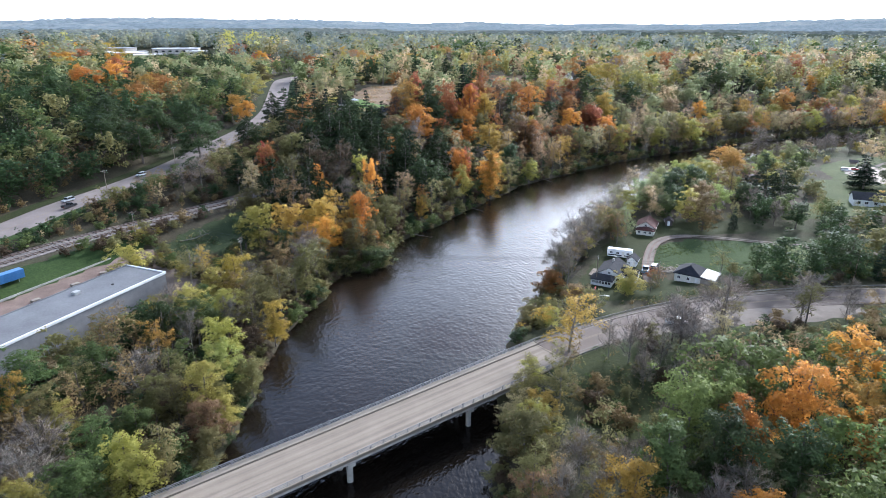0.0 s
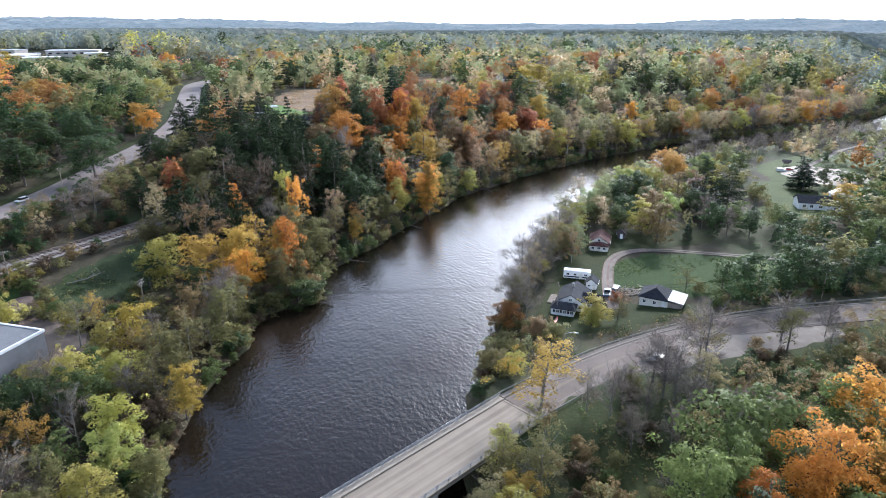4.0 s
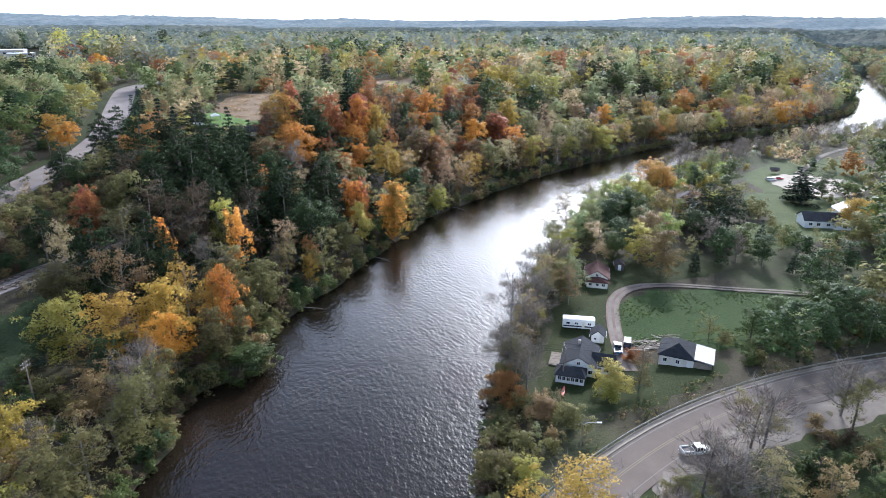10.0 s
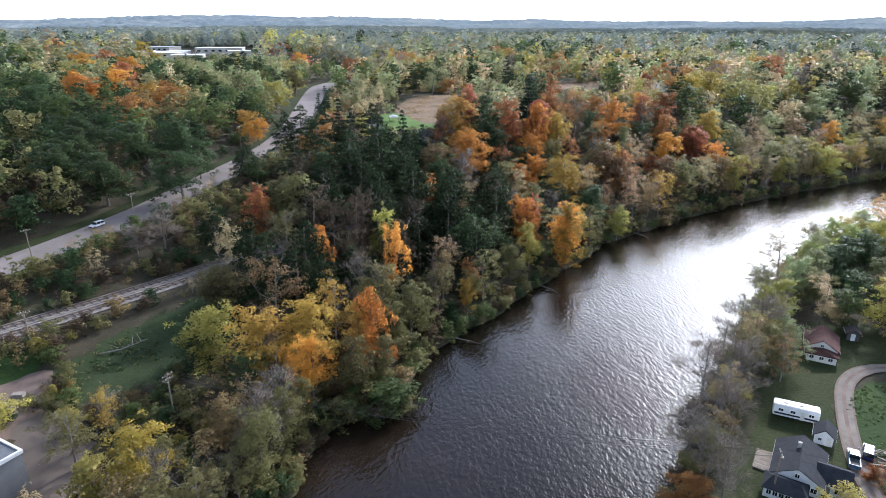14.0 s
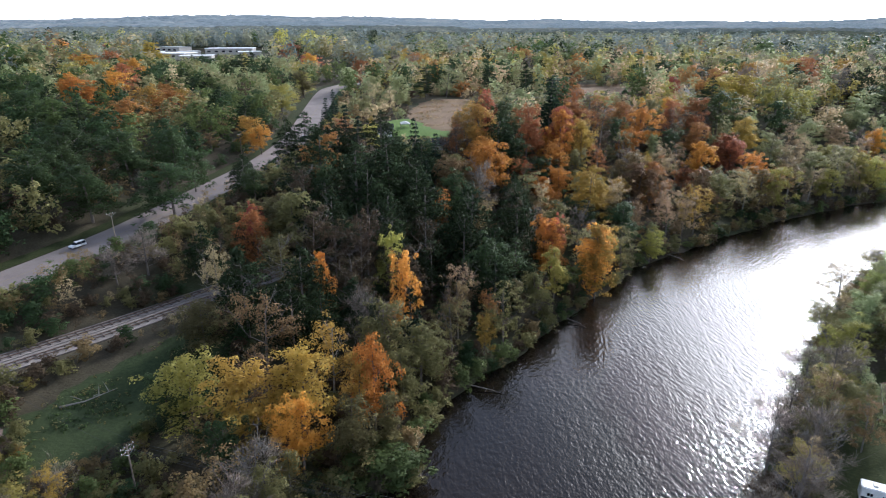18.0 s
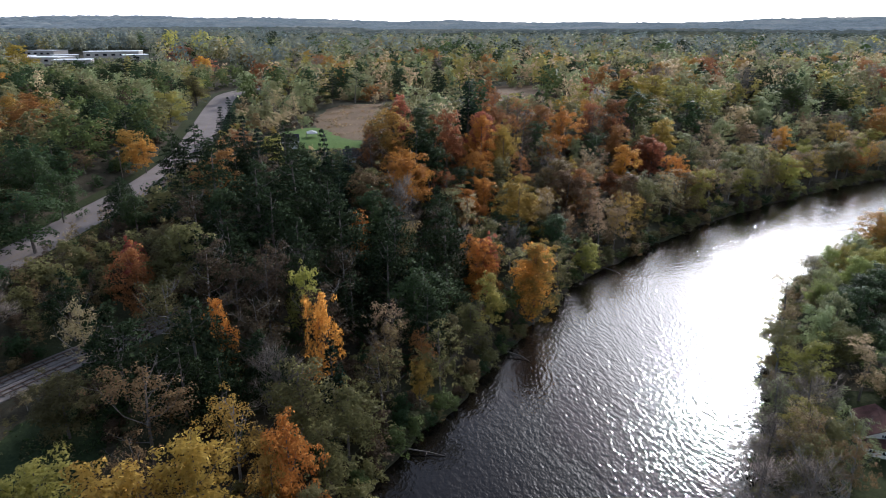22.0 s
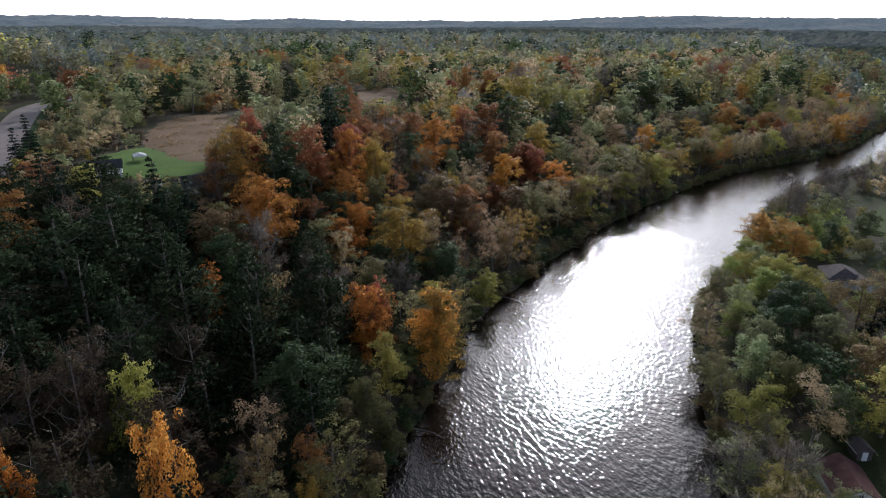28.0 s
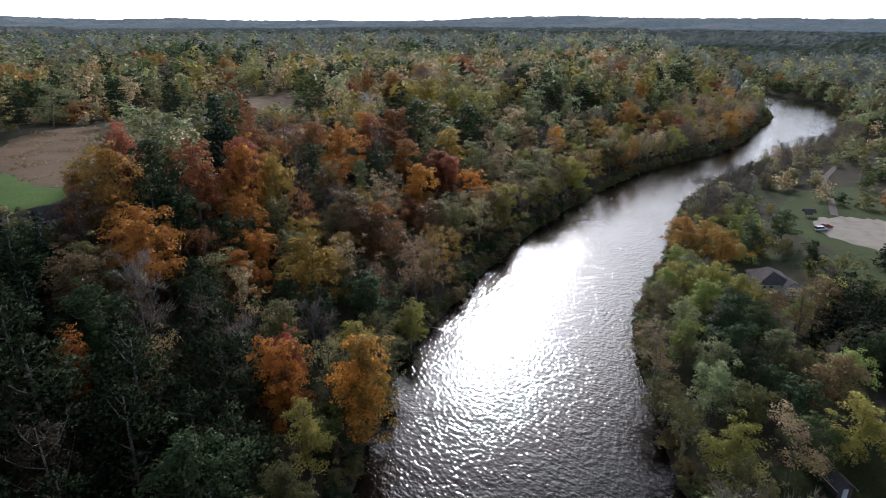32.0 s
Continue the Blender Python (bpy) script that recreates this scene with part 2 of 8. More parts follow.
def deck_material():
    """Worn concrete with long wheel and gutter streaks along the deck."""
    m, nt, b = nodes_of("worn_deck")
    tc, mp = nt.nodes.new("ShaderNodeTexCoord"), nt.nodes.new("ShaderNodeMapping")
    mp.inputs["Scale"].default_value = (0.012, 0.85, 1.0)
    nt.links.new(tc.outputs["Object"], mp.inputs["Vector"])
    st = nt.nodes.new("ShaderNodeTexNoise")
    st.inputs["Scale"].default_value, st.inputs["Detail"].default_value = 1.0, 3.0
    nt.links.new(mp.outputs["Vector"], st.inputs["Vector"])
    n1, n2 = noise_node(nt, 0.2, 4), noise_node(nt, 4.0, 3)
    streak = ramp(nt, st.outputs["Fac"], [(0.36, (0.105, 0.084, 0.062)), (0.5, (0.19, 0.155, 0.115)), (0.64, (0.25, 0.21, 0.162))])
    stain = ramp(nt, n1.outputs["Fac"], [(0.3, (0.14, 0.115, 0.085)), (0.7, (0.25, 0.21, 0.165))])
    col = mixed(nt, 0.4, streak.outputs["Color"], stain.outputs["Color"])
    nt.links.new(mixed(nt, 0.2, col, ramp(nt, n2.outputs["Fac"], [(0.3, (0.09, 0.075, 0.058)), (0.7, (0.26, 0.225, 0.18))]).outputs["Color"]), b.inputs["Base Color"])
    b.inputs["Roughness"].default_value = 0.9
    b.inputs["Specular IOR Level"].default_value = 0.2
    bump(nt, b, n2.outputs["Fac"], 0.3, 0.01)
    return m


DECK = deck_material()
PIER_CONC = surface("pier_concrete", (0.25, 0.23, 0.20), (0.42, 0.40, 0.36), 0.5, 0.85)
GALV = surface("galvanised_steel", (0.32, 0.33, 0.33), (0.50, 0.51, 0.51), 1.5, 0.5, 0.7)
PALE_GRAVEL = surface("pale_gravel", (0.21, 0.178, 0.133), (0.33, 0.285, 0.215), 0.25, 0.95, fine=20)
GUARD_STEEL = surface("weathered_guard_steel", (0.13, 0.12, 0.10), (0.26, 0.25, 0.22), 1.5, 0.7, 0.3)
GRAVEL = surface("gravel", (0.12, 0.10, 0.082), (0.22, 0.19, 0.157), 0.3, 0.95, fine=20)
DIRT = surface("dirt", (0.10, 0.07, 0.055), (0.21, 0.155, 0.125), 0.2, 0.95, fine=20)
BALLAST = surface("ballast", (0.11, 0.092, 0.08), (0.21, 0.18, 0.155), 0.6, 0.95, fine=10)
RUST_STEEL = surface("rail_steel", (0.10, 0.06, 0.04), (0.22, 0.15, 0.11), 2.0, 0.55, 0.6)
SLEEPER = surface("sleeper_wood", (0.035, 0.028, 0.022), (0.10, 0.08, 0.06), 1.0, 0.9)
WHITE = surface("white_paint", (0.60, 0.60, 0.58), (0.80, 0.80, 0.78), 0.8, 0.6, bumps=0.1)
CREAM = surface("cream_siding", (0.55, 0.52, 0.45), (0.74, 0.71, 0.64), 0.8, 0.7, bumps=0.1)
YELLOWLINE = surface("yellow_line", (0.13, 0.11, 0.075), (0.26, 0.20, 0.10), 2.0, 0.8)
WHITELINE = surface("white_line", (0.13, 0.115, 0.10), (0.24, 0.22, 0.20), 2.0, 0.8)
SHINGLE_GREY = surface("grey_shingles", (0.014, 0.015, 0.018), (0.034, 0.036, 0.042), 0.9, 0.9, fine=14)
SHINGLE_MAROON = surface("maroon_shingles", (0.045, 0.020, 0.017), (0.105, 0.05, 0.042), 0.9, 0.9, fine=14)
SHINGLE_BROWN = surface("brown_shingles", (0.06, 0.05, 0.046), (0.12, 0.102, 0.095), 0.9, 0.9, fine=14)
TIN = surface("tin_roof", (0.26, 0.27, 0.26), (0.40, 0.41, 0.39), 0.7, 0.6, 0.1, bumps=0.1)
WORKS_WALL = surface("painted_block_wall", (0.14, 0.14, 0.14), (0.23, 0.228, 0.225), 0.4, 0.85, fine=20)
FLATROOF = surface("flat_roof_membrane", (0.105, 0.108, 0.112), (0.165, 0.168, 0.172), 0.12, 0.85, fine=20)
WOOD = surface("weathered_wood", (0.13, 0.11, 0.085), (0.30, 0.26, 0.21), 1.2, 0.9)
PALE_WOOD = surface("pale_scrap_wood", (0.26, 0.22, 0.17), (0.46, 0.41, 0.33), 1.2, 0.9)
POLEWOOD = surface("pole_wood", (0.12, 0.09, 0.065), (0.25, 0.20, 0.15), 1.0, 0.9)
BLACK = surface("black_rubber", (0.012, 0.012, 0.012), (0.03, 0.03, 0.03), 3.0, 0.8)
CABLE = surface("cable_rubber", (0.02, 0.02, 0.02), (0.045, 0.045, 0.045), 3.0, 0.7)
REDPLASTIC = surface("red_plastic", (0.50, 0.045, 0.03), (0.66, 0.09, 0.06), 1.0, 0.4, bumps=0.05)
BLUETARP = surface("blue_panel", (0.03, 0.11, 0.26), (0.06, 0.19, 0.40), 0.6, 0.45, bumps=0.1)

for rough_top in (SHINGLE_GREY, SHINGLE_MAROON, SHINGLE_BROWN, ASPHALT, ASPHALT_PALE, GRAVEL, DIRT, FLATROOF):
    rough_top.node_tree.nodes["Principled BSDF"].inputs["Specular IOR Level"].default_value = 0.15


def paint(name, col):
    m, nt, b = nodes_of(name)
    n = noise_node(nt, 1.3)
    nt.links.new(ramp(nt, n.outputs["Fac"], [(0.3, tuple(0.8 * v for v in col)), (0.7, col)]).outputs["Color"], b.inputs["Base Color"])
    b.inputs["Roughness"].default_value = 0.38
    b.inputs["Coat Weight"].default_value = 0.15
    return m


CARWHITE, CARBLUE, CARRED = paint("car_white", (0.75, 0.75, 0.73)), paint("car_blue", (0.015, 0.03, 0.10)), paint("car_red", (0.42, 0.025, 0.02))
CARLIGHTBLUE, CARDARK, CARSILVER = paint("car_light_blue", (0.075, 0.15, 0.23)), paint("car_dark", (0.03, 0.03, 0.035)), paint("car_silver", (0.42, 0.43, 0.43))
GLASS, gnt, gb = nodes_of("window_glass")
gb.inputs["Base Color"].default_value = (0.012, 0.015, 0.018, 1)
gb.inputs["Roughness"].default_value = 0.06
CHROME = surface("chrome", (0.5, 0.5, 0.5), (0.7, 0.7, 0.7), 2.0, 0.2, 1.0, bumps=0.02)
LAMPRED = paint("tail_lamp_red", (0.35, 0.015, 0.01))


def ground_material():
    """Grass, dead leaves and soil in patches."""
    m, nt, b = nodes_of("ground_cover")
    n1, n2, n3 = noise_node(nt, 0.018, 5), noise_node(nt, 0.16, 5), noise_node(nt, 2.2, 4)
    grass = ramp(nt, n2.outputs["Fac"], [(0.3, (0.022, 0.038, 0.012)), (0.5, (0.042, 0.06, 0.02)), (0.72, (0.075, 0.085, 0.036))])
    litter = ramp(nt, n2.outputs["Fac"], [(0.3, (0.026, 0.02, 0.014)), (0.7, (0.07, 0.053, 0.036))])
    zone = ramp(nt, n1.outputs["Fac"], [(0.34, (0, 0, 0)), (0.52, (1, 1, 1))])
    col = mixed(nt, zone.outputs["Color"], grass.outputs["Color"], litter.outputs["Color"])
    col = mixed(nt, 0.4, col, ramp(nt, n3.outputs["Fac"], [(0.3, (0.016, 0.017, 0.009)), (0.7, (0.085, 0.082, 0.045))]).outputs["Color"])
    nt.links.new(col, b.inputs["Base Color"])
    b.inputs["Roughness"].default_value = 0.95
    b.inputs["Specular IOR Level"].default_value = 0.1
    bump(nt, b, n3.outputs["Fac"], 0.6, 0.25)
    return m


def grass_material(name, dark, light):
    m, nt, b = nodes_of(name)
    n1, n2 = noise_node(nt, 0.07, 5), noise_node(nt, 1.6, 5)
    a = ramp(nt, n1.outputs["Fac"], [(0.3, dark), (0.7, light)])
    c = ramp(nt, n2.outputs["Fac"], [(0.3, tuple(0.5 * v for v in dark)), (0.75, tuple(1.25 * v for v in light))])
    nt.links.new(mixed(nt, 0.45, a.outputs["Color"], c.outputs["Color"]), b.inputs["Base Color"])
    b.inputs["Roughness"].default_value = 0.95
    b.inputs["Specular IOR Level"].default_value = 0.1
    bump(nt, b, n2.outputs["Fac"], 0.7, 0.2)
    return m


GROUND = ground_material()
LAWN = grass_material("mown_grass", (0.017, 0.026, 0.008), (0.040, 0.046, 0.016))
LAWN_FRESH = grass_material("fresh_lawn_grass", (0.040, 0.056, 0.019), (0.082, 0.098, 0.036))
MEADOW = grass_material("rough_grass", (0.014, 0.031, 0.008), (0.042, 0.066, 0.018))
BRIGHT_LAWN = grass_material("bright_lawn_grass", (0.055, 0.10, 0.02), (0.115, 0.175, 0.042))
WEEDS = grass_material("rough_weeds", (0.014, 0.024, 0.010), (0.042, 0.056, 0.022))
DRY_GRASS = grass_material("yellowing_grass", (0.075, 0.075, 0.03), (0.17, 0.16, 0.07))
FIELD = grass_material("dry_field", (0.105, 0.075, 0.042), (0.215, 0.145, 0.088))


def water_material():
    m, nt, b = nodes_of("river_water")
    tc = nt.nodes.new("ShaderNodeTexCoord")
    mp = nt.nodes.new("ShaderNodeMapping")
    mp.inputs["Rotation"].default_value = (0, 0, radians(-38))
    mp.inputs["Scale"].default_value = (1.0, 0.62, 1.0)
    nt.links.new(tc.outputs["Object"], mp.inputs["Vector"])
    hs = []
    for sc, det, w in ((1.15, 1.4, 0.58), (0.33, 1.5, 0.42), (2.7, 1.0, 0.15)):
        n = nt.nodes.new("ShaderNodeTexNoise")
        n.inputs["Scale"].default_value, n.inputs["Detail"].default_value = sc, det
        nt.links.new(mp.outputs["Vector"], n.inputs["Vector"])
        k = nt.nodes.new("ShaderNodeMath")
        k.operation = 'MULTIPLY'
        k.inputs[1].default_value = w
        nt.links.new(n.outputs["Fac"], k.inputs[0])
        hs.append(k.outputs[0])
    tot = hs[0]
    for h in hs[1:]:
        a = nt.nodes.new("ShaderNodeMath")
        nt.links.new(tot, a.inputs[0])
        nt.links.new(h, a.inputs[1])
        tot = a.outputs[0]
    big = nt.nodes.new("ShaderNodeTexNoise")
    big.inputs["Scale"].default_value, big.inputs["Detail"].default_value = 0.03, 4.0
    nt.links.new(mp.outputs["Vector"], big.inputs["Vector"])
    amt = nt.nodes.new("ShaderNodeMapRange")
    amt.inputs["From Min"].default_value, amt.inputs["From Max"].default_value = 0.3, 0.7
    amt.inputs["To Min"].default_value, amt.inputs["To Max"].default_value = 0.42, 0.82
    nt.links.new(big.outputs["Fac"], amt.inputs["Value"])
    bp = bump(nt, b, tot, 1.0, 0.35)
    nt.links.new(amt.outputs["Result"], bp.inputs["Strength"])
    nt.links.new(ramp(nt, big.outputs["Fac"], [(0.35, (0.005, 0.004, 0.003)), (0.65, (0.012, 0.008, 0.005))]).outputs["Color"], b.inputs["Base Color"])
    b.inputs["Roughness"].default_value = 0.045
    b.inputs["IOR"].default_value = 1.33
    b.inputs["Specular IOR Level"].default_value = 0.42
    return m


WATER = water_material()

# ---- helpers for parts ----
def mesh_of(bm, name, material):
    me = bpy.data.meshes.new(name)
    bm.to_mesh(me)
    bm.free()
    me.materials.append(material)
    return me


def part(name, bm, material, parent=None, label=""):
    ob = new(name, mesh_of(bm, name, material))
    ob.parent = parent
    if label:
        ob["label"] = label
    return ob


def raw(name, verts, faces, material, parent=None, label="", smooth=False):
    me = bpy.data.meshes.new(name)
    me.from_pydata([tuple(v) for v in verts], [], [tuple(f) for f in faces])
    me.materials.append(material)
    if smooth:
        me.polygons.foreach_set("use_smooth", [True] * len(me.polygons))
    ob = new(name, me)
    ob.parent = parent
    if label:
        ob["label"] = label
    return ob


def box(bm, x0, y0, z0, x1, y1, z1, bevel=0.0):
    r = bmesh.ops.create_cube(bm, size=1.0)
    for v in r["verts"]:
        v.co = Vector(((x0 + x1) / 2 + v.co.x * (x1 - x0), (y0 + y1) / 2 + v.co.y * (y1 - y0), (z0 + z1) / 2 + v.co.z * (z1 - z0)))
    if bevel:
        es = list({e for v in r["verts"] for e in v.link_edges})
        bmesh.ops.bevel(bm, geom=es, offset=bevel, segments=2, affect='EDGES')
    return r["verts"]


def boxed(*dims, bevel=0.0):
    bm = bmesh.new()
    box(bm, *dims, bevel=bevel)
    return bm


def tube(bm, pts, r0, r1, sides=6):
    """A tapered limb along points."""
    pts = [Vector(p) for p in pts]
    rings = []
    for i, p in enumerate(pts):
        d = (pts[min(i + 1, len(pts) - 1)] - pts[max(i - 1, 0)]).normalized()
        q = d.to_track_quat('Z', 'Y')
        r = r0 + (r1 - r0) * i / max(1, len(pts) - 1)
        rings.append([bm.verts.new(p + q @ Vector((r * math.cos(a), r * math.sin(a), 0))) for a in (2 * math.pi * k / sides for k in range(sides))])
    for a, b in zip(rings, rings[1:]):
        for k in range(sides):
            bm.faces.new((a[k], a[(k + 1) % sides], b[(k + 1) % sides], b[k]))
    bm.faces.new(rings[0][::-1])
    bm.faces.new(rings[-1])


def thing(name, m, label, category, group="", kind=""):
    e = new(name)
    e.empty_display_size = 0.3
    e.matrix_basis = m
    return tagged(e, label, category, group, kind)


# ---- plan ----
def smooth_line(pts, step=4.0):
    """Catmull-Rom through the points, resampled."""
    p = np.array(pts, float)
    q = np.vstack([2 * p[0] - p[1], p, 2 * p[-1] - p[-2]])
    out = []
    for i in range(1, len(q) - 2):
        n = max(2, int(np.linalg.norm(q[i + 1] - q[i]) / step))
        for u in np.arange(n) / n:
            a, b, c, d = q[i - 1:i + 3]
            out.append(0.5 * (2 * b + (c - a) * u + (2 * a - 5 * b + 4 * c - d) * u * u + (3 * b - a - 3 * c + d) * u ** 3))
    out.append(p[-1])
    return np.array(out)


BANK_LEFT = smooth_line([(-95, -260), (-62, -100), (-45, 0), (-39, 60), (-41, 122), (-40, 143), (-36, 162), (-31, 186), (-18, 194), (-18, 212), (-7, 230),
                         (8, 253), (26, 281), (47, 311), (67, 328), (96, 354), (148, 390), (229, 433), (331, 463), (417, 513), (462, 538), (508, 580), (560, 635),
                         (620, 700), (690, 790), (763, 870), (840, 960), (985, 1085), (1085, 1240), (1250, 1450)], 3)
BANK_RIGHT = smooth_line([(-45, -260), (-14, -100), (0, 0), (8, 75), (15, 125), (26, 158), (34, 180), (46, 205), (62, 231), (86, 270), (109, 300),
                          (142, 325), (206, 377), (293, 415), (417, 455), (508, 510), (560, 542), (592, 580), (648, 684), (725, 775), (820, 890),
                          (914, 999), (1029, 1098), (1125, 1262), (1300, 1470)], 3)


def ragged(line, size, seed):
    """Small coves and points along a bank."""
    rng = np.random.default_rng(seed)
    d = np.gradient(line, axis=0)
    nrm = np.stack([-d[:, 1], d[:, 0]], 1) / np.linalg.norm(d, axis=1)[:, None]
    s = np.concatenate([[0], np.cumsum(np.linalg.norm(np.diff(line, axis=0), axis=1))])
    k = sum(a * np.sin(s * 6.283 / w + rng.random() * 6.283) for w, a in ((11, 0.35), (17, 0.4), (29, 0.45), (47, 0.35)))
    return line + nrm * (size * k)[:, None]


BANK_LEFT, BANK_RIGHT = ragged(BANK_LEFT, 1.3, 3), ragged(BANK_RIGHT, 1.1, 4)
RIVER = np.vstack([BANK_LEFT, BANK_RIGHT[::-1]])
HIGHWAY = smooth_line([(-185, 90, 6), (-164, 160, 8), (-150, 203, 10), (-143, 228, 11.5), (-133, 252, 13), (-122, 282, 15.5), (-113, 320, 19), (-106.5, 355, 21.5),
                       (-106, 393, 24), (-111.5, 430, 26), (-119.5, 470, 27.5), (-129, 515, 28.5), (-138, 560, 29), (-141, 590, 29.3), (-134, 625, 29.6), (-116, 670, 30)], 5)
RAIL = smooth_line([(-165, 95, 8), (-147, 145, 9), (-131, 172, 9.5), (-119, 190, 10), (-106, 208, 10), (-92, 227, 10), (-80, 244, 10.3), (-67, 259, 11), (-50, 278, 13), (-38, 300, 16)], 4)
BRIDGE_A, BRIDGE_B = Vector((-57.4, 63.7, 6.0)), Vector((25.2, 125.9, 6.0))
ROAD = smooth_line([(25.2, 125.9, 6.0), (44, 138.3, 5.4), (62, 147.3, 5.0), (82, 153.5, 5.0), (104, 157.3, 5.0), (130, 158.6, 5.2), (165, 157.5, 5.6), (210, 153, 6), (280, 140, 7)], 4)
ROAD_WEST = smooth_line([(-57.4, 63.7, 6.0), (-80, 48.3, 6.2), (-110, 30, 6.5), (-160, 0, 7)], 4)


def near_line(px, py, line):
    """Distance from points to a polyline, and the height of the line there."""
    best = np.full(px.shape, 1e9)
    hz = np.zeros(px.shape)
    for a, b in zip(line, line[1:]):
        dx, dy = b[0] - a[0], b[1] - a[1]
        u = np.clip(((px - a[0]) * dx + (py - a[1]) * dy) / (dx * dx + dy * dy + 1e-9), 0, 1)
        d = np.hypot(px - a[0] - u * dx, py - a[1] - u * dy)
        k = d < best
        best = np.where(k, d, best)
        if len(a) > 2:
            hz = np.where(k, a[2] + u * (b[2] - a[2]), hz)
    return best, hz


def in_poly(px, py, poly):
    inside = np.zeros(px.shape, bool)
    x0, y0 = poly[-1][:2]
    for x1, y1 in (p[:2] for p in poly):
        k = ((y0 > py) != (y1 > py)) & (px < (x1 - x0) * (py - y0) / (y1 - y0 + 1e-12) + x0)
        inside ^= k
        x0, y0 = x1, y1
    return inside


def sstep(v, a, b):
    u = np.clip((v - a) / (b - a), 0, 1)
    return u * u * (3 - 2 * u)


def ground_height(px, py):
    px, py = np.asarray(px, float), np.asarray(py, float)
    dl, _ = near_line(px, py, BANK_LEFT)
    dr, _ = near_line(px, py, BANK_RIGHT)
    wet = in_poly(px, py, RIVER)
    d = np.minimum(dl, dr)
    roll = 1.2 * np.sin(px * 0.021 + 1.0) * np.sin(py * 0.017) + 0.5 * np.sin(px * 0.07) * np.sin(py * 0.06 + 2)
    plat = np.interp(py, [60, 180, 230, 280, 330, 400, 520, 900, 2000], [7, 8, 12, 17, 22, 28.5, 30, 32, 36])
    left = 2.6 * sstep(dl, 0, 7) + (plat - 2.6) * sstep(dl, 8, 95) + roll * sstep(dl, 20, 80) + 6 * sstep(-px, 165, 230) * sstep(py, 120, 220)
    right = 3.4 * sstep(dr, 0, 7) + 2.0 * sstep(dr, 20, 110) + 26 * sstep(dr, 190, 420) + roll * 0.5 * sstep(dr, 30, 120)
    h = np.where(dl < dr, left, right)
    far = np.hypot(px, py)
    h = h + (14 * np.sin(px * 0.0016 + 0.5) * np.sin(py * 0.0013) + 8) * sstep(far, 900, 2600) + (38 + 8 * np.sin(px * 0.0021 + 2.0) * np.sin(px * 0.0009) + 5 * np.sin(px * 0.006)) * sstep(far, 2600, 4500)
    h = np.where(wet, -0.35 - 1.8 * sstep(d, 0, 10), h)
    for line, w, cut in ((HIGHWAY, 11, 0.15), (RAIL, 6, 0.4), (ROAD, 9, 0.15), (ROAD_WEST, 7, 0.15)):
        dd, hz = near_line(px, py, line)
        k = 1 - sstep(dd, w, w + 14)
        h = np.where(wet, h, h + (hz - cut - h) * k)
    return h


# ---- ground: one sheet to the horizon ----
def axis_steps(lo, hi, fine, reach, bend):
    mid = list(np.arange(lo, hi + 0.1, fine)) + list(np.arange(hi + 12, bend, 12.0))
    hi, s = mid[-1], 12.0
    up = []
    while (up[-1] if up else hi) < reach:
        s *= 1.16
        up.append((up[-1] if up else hi) + s)
    down, s = [], fine
    while (down[-1] if down else lo) > -reach:
        s *= 1.16
        down.append((down[-1] if down else lo) - s)
    return np.array(down[::-1] + mid + up)


gx, gy = axis_steps(-240, 300, 4.0, 4600, 1300), axis_steps(40, 520, 4.0, 4600, 1500)
GX, GY = np.meshgrid(gx, gy)
GZ = ground_height(GX, GY)
nx, ny = len(gx), len(gy)
idx = np.arange(nx * ny).reshape(ny, nx)
ground_faces = np.stack([idx[:-1, :-1], idx[:-1, 1:], idx[1:, 1:], idx[1:, :-1]], -1).reshape(-1, 4)


def gz(x, y):
    """The height of the ground sheet at a place."""
    i, j = int(np.searchsorted(gx, x)) - 1, int(np.searchsorted(gy, y)) - 1
    u, w = (x - gx[i]) / (gx[i + 1] - gx[i]), (y - gy[j]) / (gy[j + 1] - gy[j])
    return float((GZ[j, i] * (1 - u) + GZ[j, i + 1] * u) * (1 - w) + (GZ[j + 1, i] * (1 - u) + GZ[j + 1, i + 1] * u) * w)


ground = raw("ground", np.stack([GX.ravel(), GY.ravel(), GZ.ravel()], 1).tolist(), ground_faces.tolist(), GROUND, smooth=True)
tagged(ground, "grassy and leaf-strewn river valley ground", "ground", kind="structure")


def strip(name, line, left, right, lift, material, label, category, thick=0.0, parent=None, kind="structure"):
    """A ribbon along a line, offset to its left and right, as high as the line plus lift; with sides if thick."""
    d = np.gradient(line[:, :2], axis=0)
    d /= np.linalg.norm(d, axis=1)[:, None]
    n = np.stack([-d[:, 1], d[:, 0]], 1)
    z = line[:, 2] + lift
    a, b = line[:, :2] + n * left, line[:, :2] - n * right
    v = [(*p, h) for p, h in zip(a, z)] + [(*p, h) for p, h in zip(b, z)]
    m = len(line)
    f = [(i, m + i, m + i + 1, i + 1) for i in range(m - 1)]
    if thick:
        v += [(x, y, h - thick) for x, y, h in v]
        o = 2 * m
        f += [(i, i + 1, o + i + 1, o + i) for i in range(m - 1)] + [(m + i, o + m + i, o + m + i + 1, m + i + 1) for i in range(m - 1)]
        f += [(0, o, o + m, m), (m - 1, 2 * m - 1, o + 2 * m - 1, o + m - 1)]
    ob = raw(name, v, f, material, parent)
    if parent is None:
        tagged(ob, label, category, kind=kind)
    return ob


